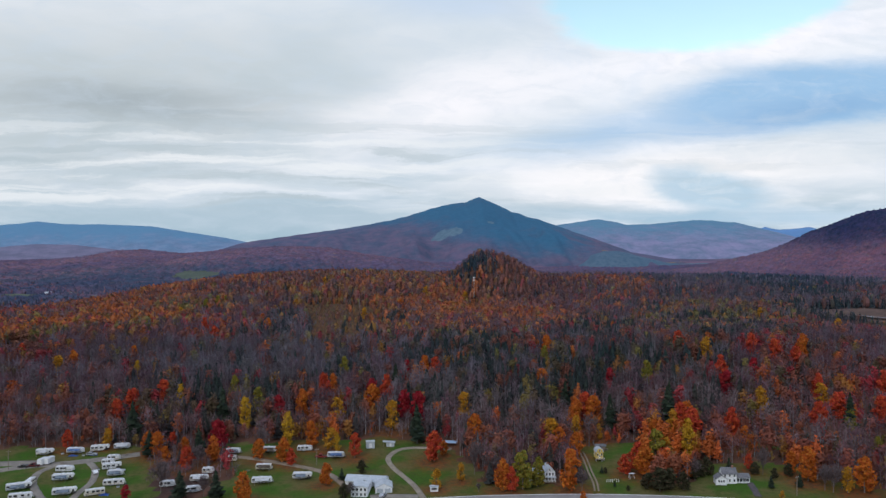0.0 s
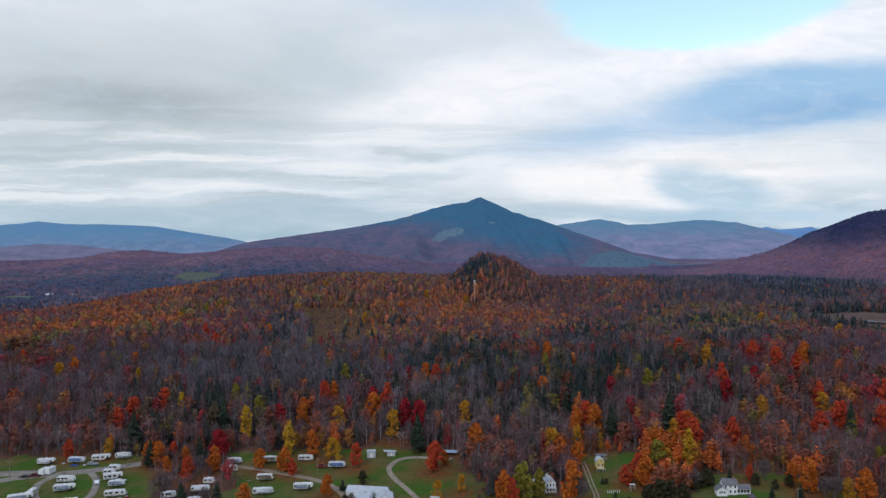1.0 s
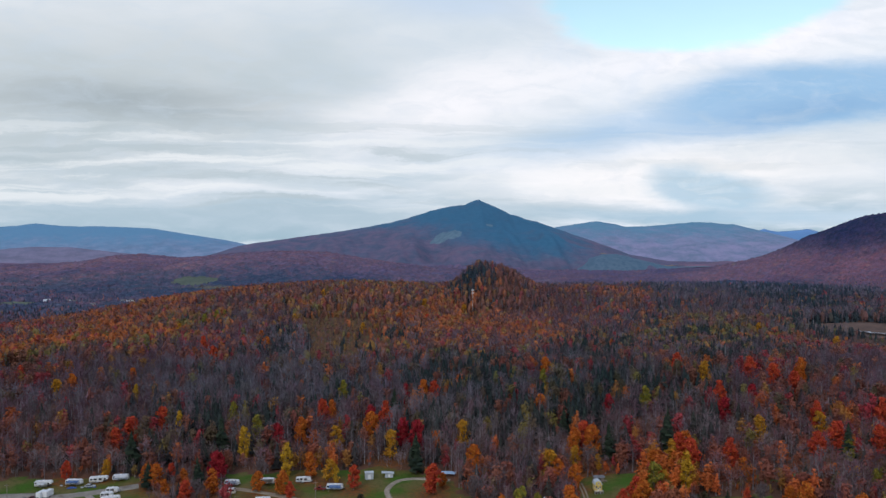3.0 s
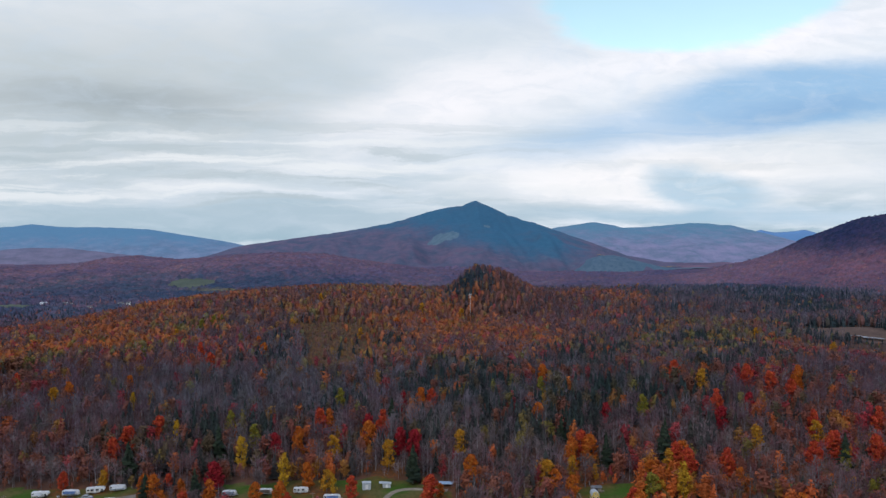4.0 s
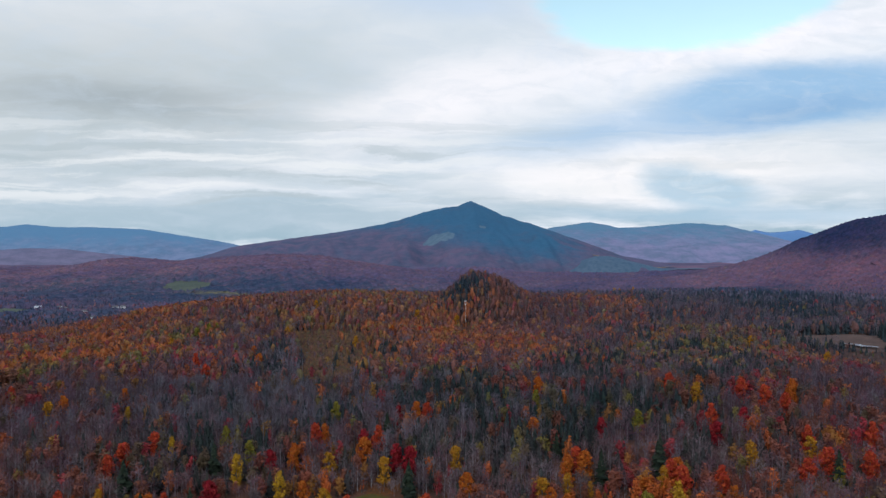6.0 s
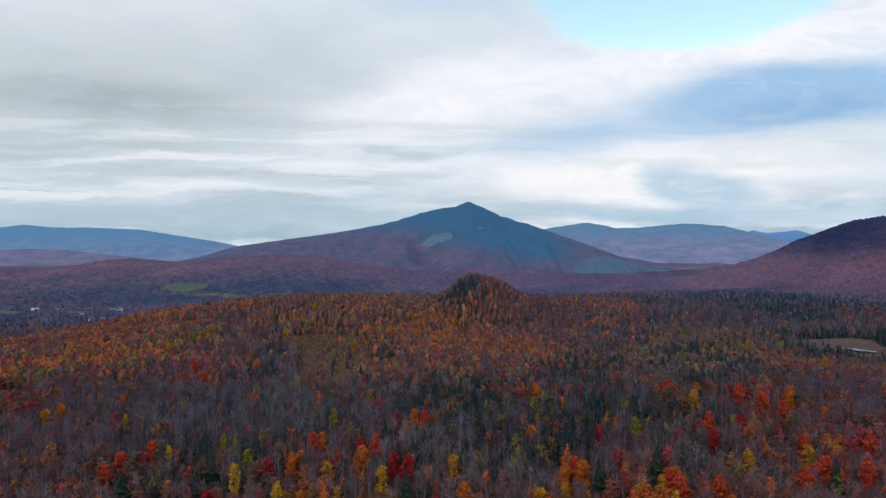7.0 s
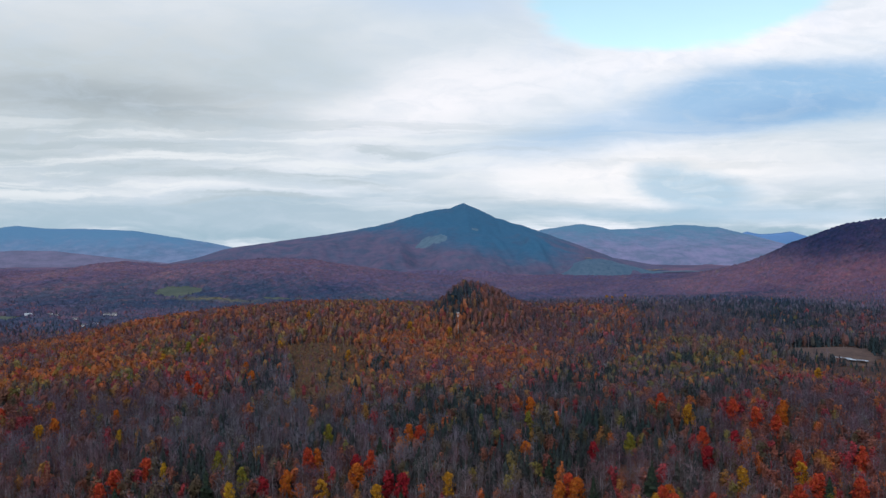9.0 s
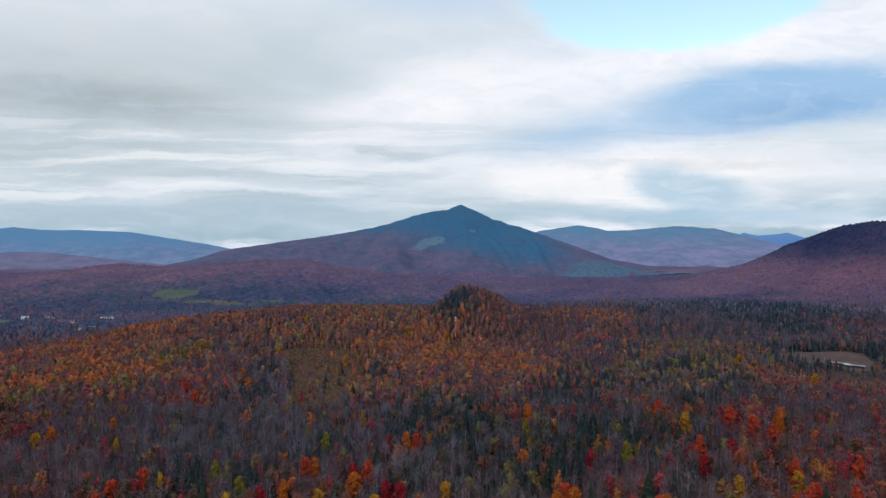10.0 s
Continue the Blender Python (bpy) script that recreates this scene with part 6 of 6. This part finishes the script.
def build_cottage():
    """The narrow yellow cottage with a white metal roof and a raised deck."""
    ob = thing("yellow_cottage", "narrow yellow cottage with a white hipped roof and deck", "house")
    part("wall", box(-2.2, 2.2, -2.6, 2.6, 0.9, 4.6), YELLOW_PAINT, ob)
    bm = bmesh.new()
    lo = [bm.verts.new(p) for p in ((-2.5, -2.9, 4.55), (2.5, -2.9, 4.55), (2.5, 2.9, 4.55), (-2.5, 2.9, 4.55))]
    mid = [bm.verts.new(p) for p in ((-1.75, -2.5, 6.1), (1.75, -2.5, 6.1), (1.75, 2.5, 6.1), (-1.75, 2.5, 6.1))]
    top = [bm.verts.new(p) for p in ((0, -2.3, 6.9), (0, 2.3, 6.9))]
    bm.faces.new(lo[::-1])
    for i in range(4):
        bm.faces.new((lo[i], lo[(i + 1) % 4], mid[(i + 1) % 4], mid[i]))
    bm.faces.new((mid[0], mid[1], top[0])), bm.faces.new((mid[1], mid[2], top[1], top[0])), bm.faces.new((mid[2], mid[3], top[1])), bm.faces.new((mid[3], mid[0], top[0], top[1]))
    bmesh.ops.recalc_face_normals(bm, faces=bm.faces)
    part("roof", bm, TIN, ob, "white metal roof with steep lower slopes")
    part("gable", slab([(-1.8, 4.5), (1.8, 4.5), (1.45, 5.9), (0, 6.5), (-1.45, 5.9)], -2.97, -2.6), YELLOW_PAINT, ob)
    window(ob, 0, 5.3, 0.7, 0.8, -2.97)
    for wx in (-1.2, 1.2):
        window(ob, wx, 3.1, 0.8, 1.3, -2.6)
    d = part("door", box(-0.45, 0.45, -2.66, -2.58, 1.0, 3.0), WHITE_TRIM, ob)
    part("pane", box(-0.3, 0.3, -2.69, -2.65, 2.0, 2.8), GLASS_DARK, d)
    for wy in (-1.2, 1.2):
        window(ob, wy, 3.1, 0.8, 1.2, -2.2, side="x")
    deck = part("deck", box(-2.6, 2.6, -4.4, -2.6, 0.75, 0.9), OLD_WOOD, ob)
    for px_ in (-2.45, -0.9, 0.9, 2.45):
        part("post", box(px_ - 0.07, px_ + 0.07, -4.35, -4.2, -0.8, 1.85), WHITE_TRIM, deck)
    part("rail", box(-2.5, 2.5, -4.33, -4.25, 1.75, 1.85), WHITE_TRIM, deck)
    for k in range(14):
        part("baluster", box(-2.4 + 0.36 * k, -2.35 + 0.36 * k, -4.31, -4.27, 0.9, 1.76), WHITE_TRIM, deck)
    for px_, py_ in ((-2.0, -2.4), (2.0, -2.4), (-2.0, 2.4), (2.0, 2.4)):
        part("pier", box(px_ - 0.2, px_ + 0.2, py_ - 0.2, py_ + 0.2, -0.6, 0.92), OLD_WOOD, ob)
    settle(ob, 70.6, 345.0, 3)
    ob.scale = (0.76, 0.76, 0.80)


def build_farmhouse():
    """The white two-storey house half hidden by maples."""
    ob = thing("farmhouse", "white clapboard farmhouse with a gabled front and porch", "house")
    part("wall", gable_walls(8.5, 5.4, 5.0, 7.4, "y"), CLAPBOARD, ob)
    part("roof", gable_roof(8.5, 5.4, 5.0, 7.4, along="y"), TIN, ob, "pale metal roof")
    for row, n in ((1.5, 3), (3.9, 3)):
        for k in range(n):
            window(ob, -1.6 + 1.6 * k, row, 0.75, 1.35, -4.25)
    window(ob, 0, 6.0, 0.6, 0.8, -4.25)
    for wy in (-2, 1):
        window(ob, wy, 3.8, 0.8, 1.3, 2.7, side="x")
    porch = part("porch", box(-2.8, 2.8, -6.2, -4.25, 0.1, 0.35), OLD_WOOD, ob)
    part("porch_roof", slab([(-3.0, 2.65), (3.0, 2.65), (3.0, 2.80), (-3.0, 2.80)], -6.4, -4.25), TIN, porch)
    for px_ in (-2.6, -0.9, 0.9, 2.6):
        part("post", box(px_ - 0.08, px_ + 0.08, -6.15, -6.0, 0.3, 2.7), WHITE_TRIM, porch)
    part("rail", box(-2.6, 2.6, -6.12, -6.04, 1.05, 1.15), WHITE_TRIM, porch)
    wing = part("wing", gable_walls(9.0, 5.0, 3.6, 5.6), CLAPBOARD, ob)
    shift(wing, -7.0, 1.0)
    part("roof", gable_roof(9.0, 5.0, 3.6, 5.6), TIN, wing, "pale metal roof")
    for wx in (-3, -0.5, 2):
        window(wing, wx, 1.9, 0.8, 1.3, -2.5)
    part("chimney", box(-0.35, 0.35, 1.5, 2.2, 6.4, 8.4), BRICK_RED, ob)
    settle(ob, 44.4, 321.4, 5)
    ob.scale = (0.82, 0.82, 0.82)


def build_white_house():
    """The white house with grey shingles, a low gabled ell and a porch wing."""
    ob = thing("white_house", "white house with grey shingle roof beside the road", "house")
    part("wall", gable_walls(6.6, 6.0, 4.6, 6.8), CLAPBOARD, ob)
    part("roof", gable_roof(6.6, 6.0, 4.6, 6.8), SLATE_ROOF, ob, "grey shingle roof")
    for wx in (-2.2, 0, 2.2):
        window(ob, wx, 1.4, 0.8, 1.2, -3.0)
        window(ob, wx, 3.7, 0.8, 1.0, -3.0)
    window(ob, -1.0, 3.4, 0.8, 1.2, -3.3, side="x")
    window(ob, 1.2, 3.4, 0.8, 1.2, -3.3, side="x")
    ell = part("ell", gable_walls(4.6, 5.0, 2.6, 4.3, "y"), CLAPBOARD, ob)
    shift(ell, -4.4, -2.6, 0, 0)
    part("roof", gable_roof(4.6, 5.0, 2.6, 4.3, along="y"), SLATE_ROOF, ell, "grey shingle roof")
    for wx in (-0.9, 0.2, 1.3):
        window(ell, wx - 0.2, 1.5, 0.7, 1.0, -2.3)
    wing = part("porch_wing", gable_walls(6.6, 4.6, 2.7, 4.0), CLAPBOARD, ob)
    shift(wing, 6.4, 0.3)
    part("roof", gable_roof(6.6, 4.6, 2.7, 4.0), SLATE_ROOF, wing, "grey shingle roof")
    part("porch_shade", box(-2.9, 2.9, -2.36, -2.30, 0.5, 2.2), GLASS_DARK, wing, "dark screened porch front")
    for px_ in (-3.0, -1.5, 0, 1.5, 3.0):
        part("post", box(px_ - 0.1, px_ + 0.1, -2.46, -2.32, 0, 2.6), WHITE_TRIM, wing)
    part("porch_rail", box(-3.0, 3.0, -2.44, -2.36, 0.85, 0.95), WHITE_TRIM, wing)
    d = part("door", box(-0.5, 0.5, -3.06, -2.98, 0.1, 2.2), WHITE_TRIM, ob)
    part("pane", box(-0.3, 0.3, -3.1, -3.05, 1.2, 2.0), GLASS_DARK, d)
    part("chimney", box(1.6, 2.3, -0.35, 0.35, 6.0, 7.9), BRICK_RED, ob)
    settle(ob, 118.6, 316.4, -4)
    ob.scale = (0.86, 0.86, 0.86)


def build_yard_things():
    ob = thing("kiosk", "small white roadside stand under a gold tree", "kiosk")
    part("wall", box(-1.6, 1.6, -0.9, 0.9, -0.2, 1.9), CLAPBOARD, ob)
    part("roof", slab([(-1.9, 1.9), (1.9, 1.9), (1.9, 2.02), (-1.9, 2.25)], -1.1, 1.1), TIN, ob)
    part("hatch", box(-1.1, 1.1, -0.94, -0.88, 0.8, 1.5), DARK_STEEL, ob)
    part("counter", box(-1.3, 1.3, -1.2, -0.88, 0.72, 0.8), WHITE_TRIM, ob)
    settle(ob, -3.6, 308.8, 4)
    for k in range(7):
        ob = thing("fence_picket", "white board of a short garden fence", "fence", "garden fence boards")
        part("board", box(-0.1, 0.1, -0.03, 0.03, -0.2, 1.25), WHITE_TRIM, ob)
        part("cap", slab([(-0.12, 1.25), (0.12, 1.25), (0, 1.42)], -0.035, 0.035), WHITE_TRIM, ob)
        settle(ob, 68.4 + 0.82 * k, 317.2)
    ob = thing("garden_swing", "white A-frame garden swing on the lawn", "swing")
    for sx in (-1.1, 1.1):
        for sy in (-0.8, 0.8):
            part("leg", rod((sx, sy, -0.1), (sx * 0.9, 0, 2.1), 0.06, 6), WHITE_TRIM, ob)
    part("beam", rod((-1.2, 0, 2.1), (1.2, 0, 2.1), 0.07, 6), WHITE_TRIM, ob)
    part("canopy", slab([(-1.2, 2.2), (1.2, 2.2), (1.2, 2.26), (-1.2, 2.26)], -0.7, 0.7), WHITE_CLOTH, ob)
    part("bench", box(-0.8, 0.8, -0.3, 0.3, 0.5, 0.6), OLD_WOOD, ob)
    part("backrest", box(-0.8, 0.8, 0.25, 0.32, 0.6, 1.1), OLD_WOOD, ob)
    settle(ob, 79.6, 321.0, 20)
    for x, y, h in ((-190.9, 333.8, 8.6), (-56.6, 340.4, 7.4), (25.4, 308.6, 7.2), (-92, 306.5, 8.0), (140, 300.5, 8.0)):
        ob = thing("utility_pole", "weathered wooden utility pole with a crossarm", "pole", "utility poles")
        part("pole", rod((0, 0, -0.6), (0, 0, h), 0.16, 8, 0.11), OLD_WOOD, ob)
        arm = part("crossarm", box(-0.95, 0.95, -0.06, 0.06, h - 0.75, h - 0.6), OLD_WOOD, ob)
        for ix in (-0.8, 0, 0.8):
            part("insulator", rod((ix, 0, h - 0.6), (ix, 0, h - 0.42), 0.05, 6), GELCOAT, arm)
        settle(ob, x, y, 20)
    for x, y in ((-95.2, 348.0), (-70.1, 349.5), (-85.0, 331.6), (-60.5, 334.0), (-170.5, 340.9), (-146.0, 351.2), (76.2, 355.2)):
        ob = thing("picnic_table", "weathered wooden picnic table on the grass", "table", "picnic tables")
        part("tabletop", box(-0.95, 0.95, -0.38, 0.38, 0.70, 0.76), OLD_WOOD, ob)
        for s in (-1, 1):
            part("bench", box(-0.95, 0.95, s * 0.72 - 0.13, s * 0.72 + 0.13, 0.42, 0.47), OLD_WOOD, ob)
            part("leg_frame", slab([(-0.72, -0.05), (-0.64, -0.05), (0.1, 0.70), (0.0, 0.70)], s * 0.65 - 0.04, s * 0.65 + 0.04), OLD_WOOD, ob)
        settle(ob, x, y, 15 * (x % 5))


def build_camp_clutter():
    blue = mottled("strong blue tarpaulin", (0.04, 0.11, 0.42), (0.07, 0.17, 0.52), 0.8, (0.03, 0.07, 0.28), 3.0, 0.5)
    rng = random.Random(44)
    for x, y, L, W in ((-170.6, 350.6, 4.2, 1.6), (-161.6, 351.6, 3.4, 1.5), (-135.6, 304.2, 3.6, 2.2)):
        ob = thing("tarpaulin", "crumpled blue tarpaulin heaped over camp gear", "tarpaulin", "blue tarpaulins")
        bm = bmesh.new()
        n, m = 9, 6
        grid = [[bm.verts.new((L * (i / (n - 1) - 0.5) + rng.uniform(-0.1, 0.1), W * (j / (m - 1) - 0.5) + rng.uniform(-0.1, 0.1),
                               0.06 + 0.7 * math.sin(math.pi * i / (n - 1)) * math.sin(math.pi * j / (m - 1)) * rng.uniform(0.7, 1.2))) for j in range(m)] for i in range(n)]
        for i in range(n - 1):
            for j in range(m - 1):
                bm.faces.new((grid[i][j], grid[i + 1][j], grid[i + 1][j + 1], grid[i][j + 1]))
        bmesh.ops.solidify(bm, geom=list(bm.faces), thickness=0.04)
        part("sheet", bm, blue, ob)
        part("pallet", box(-L * 0.35, L * 0.35, -W * 0.3, W * 0.3, -0.05, 0.10), OLD_WOOD, ob)
        settle(ob, x, y, 8)
    for x, y, turn in ((-140.6, 328.0, 20), (-131.5, 315.0, -10), (-133.8, 313.0, 60), (-166.0, 351.0, 5), (-151.0, 333.2, 35), (-176.6, 353.0, 10)):
        ob = thing("storage_box", "grey plastic storage box beside a camper", "box", "storage boxes")
        part("body", box(-0.6, 0.6, -0.35, 0.35, -0.05, 0.6, bevel=0.05), SHED_PAINT, ob)
        part("lid", box(-0.64, 0.64, -0.39, 0.39, 0.6, 0.68, bevel=0.03), DARK_STEEL, ob, "dark lid")
        settle(ob, x, y, turn)


def build_mast():
    """The lattice radio mast that stands in the woods under the knoll."""
    ob = thing("radio_mast", "slim grey lattice radio mast with pale antennas", "mast")
    H, r = 40.0, 0.55
    legs = [(r * math.cos(6.283 * k / 3), r * math.sin(6.283 * k / 3)) for k in range(3)]
    for x, y in legs:
        part("leg", rod((x, y, -1), (x * 0.8, y * 0.8, H), 0.075, 6), STEEL, ob)
    for k in range(26):
        z = 1.5 * k
        for i in range(3):
            (x0, y0), (x1, y1) = legs[i], legs[(i + 1) % 3]
            part("brace", rod((x0, y0, z), (x1 * 0.95, y1 * 0.95, z + 1.5), 0.035, 4), STEEL, ob)
    for z, w in ((39.2, 1.3), (36.0, 0.9)):
        plat = part("antenna_platform", rod((0, 0, z - 0.1), (0, 0, z + 0.1), w * 0.8, 6), STEEL, ob)
        for k in range(6):
            a = 6.283 * k / 6
            part("antenna", box(math.cos(a) * w - 0.14, math.cos(a) * w + 0.14, math.sin(a) * w - 0.14, math.sin(a) * w + 0.14, z - 0.8, z + 0.8), GELCOAT, plat, "white panel antenna")
    part("lightning_rod", rod((0, 0, H), (0, 0, H + 2.5), 0.06, 5, 0.02), STEEL, ob)
    x, y = 35.5, 874.0
    ob.matrix_world = pose(x, y, 61.5 - H)


build_lodge()
build_shed()
build_cottage()
build_farmhouse()
build_white_house()
build_yard_things()
build_camp_clutter()
build_mast()


def build_valley_houses():
    for x, y, turn, L in ((-699, 1441, 10, 11), (-712, 1452, -20, 9), (-745, 1436, 35, 12), (-613, 1468, 0, 11), (-603, 1480, 10, 9), (-590, 1322, -15, 10), (-640, 1395, 25, 10), (-418, 1348, 5, 13), (-404, 1356, -10, 10), (-580, 1340, 15, 12), (625, 1900, 8, 22)):
        ob = thing("valley_house", "small white house among trees in the valley", "house", "houses in the valley")
        part("wall", gable_walls(L, 7.0, 3.6, 5.8), CLAPBOARD, ob)
        part("roof", gable_roof(L, 7.0, 3.6, 5.8), TIN if L > 11 else SLATE_ROOF, ob)
        for k in range(int(L / 3)):
            window(ob, -L / 2 + 1.8 + 2.8 * k, 1.9, 1.0, 1.3, -3.5)
        part("door", box(-0.5, 0.5, -3.58, -3.48, 0.1, 2.1), OLD_WOOD, ob)
        part("chimney", box(L * 0.2, L * 0.2 + 0.8, -0.4, 0.4, 5.0, 7.0), BRICK_RED, ob)
        settle(ob, x, y, turn)


def build_forest_house():
    """A house with a long roof in a clearing of the woods."""
    ob = thing("forest_house", "grey house with a long shingle roof among red maples", "house")
    part("wall", gable_walls(14.0, 7.0, 4.2, 6.6), SHED_PAINT, ob)
    part("roof", gable_roof(14.0, 7.0, 4.2, 6.6), SLATE_ROOF, ob, "long grey shingle roof")
    for wx in (-5, -2, 1, 4):
        window(ob, wx, 2.6, 1.0, 1.3, -3.5)
    part("door", box(-0.5, 0.5, -3.58, -3.48, 0.1, 2.1), OLD_WOOD, ob)
    settle(ob, FOREST_HOUSE[0], FOREST_HOUSE[1], 12)
    ob.scale = (0.75, 0.75, 0.75)


build_valley_houses()
build_forest_house()
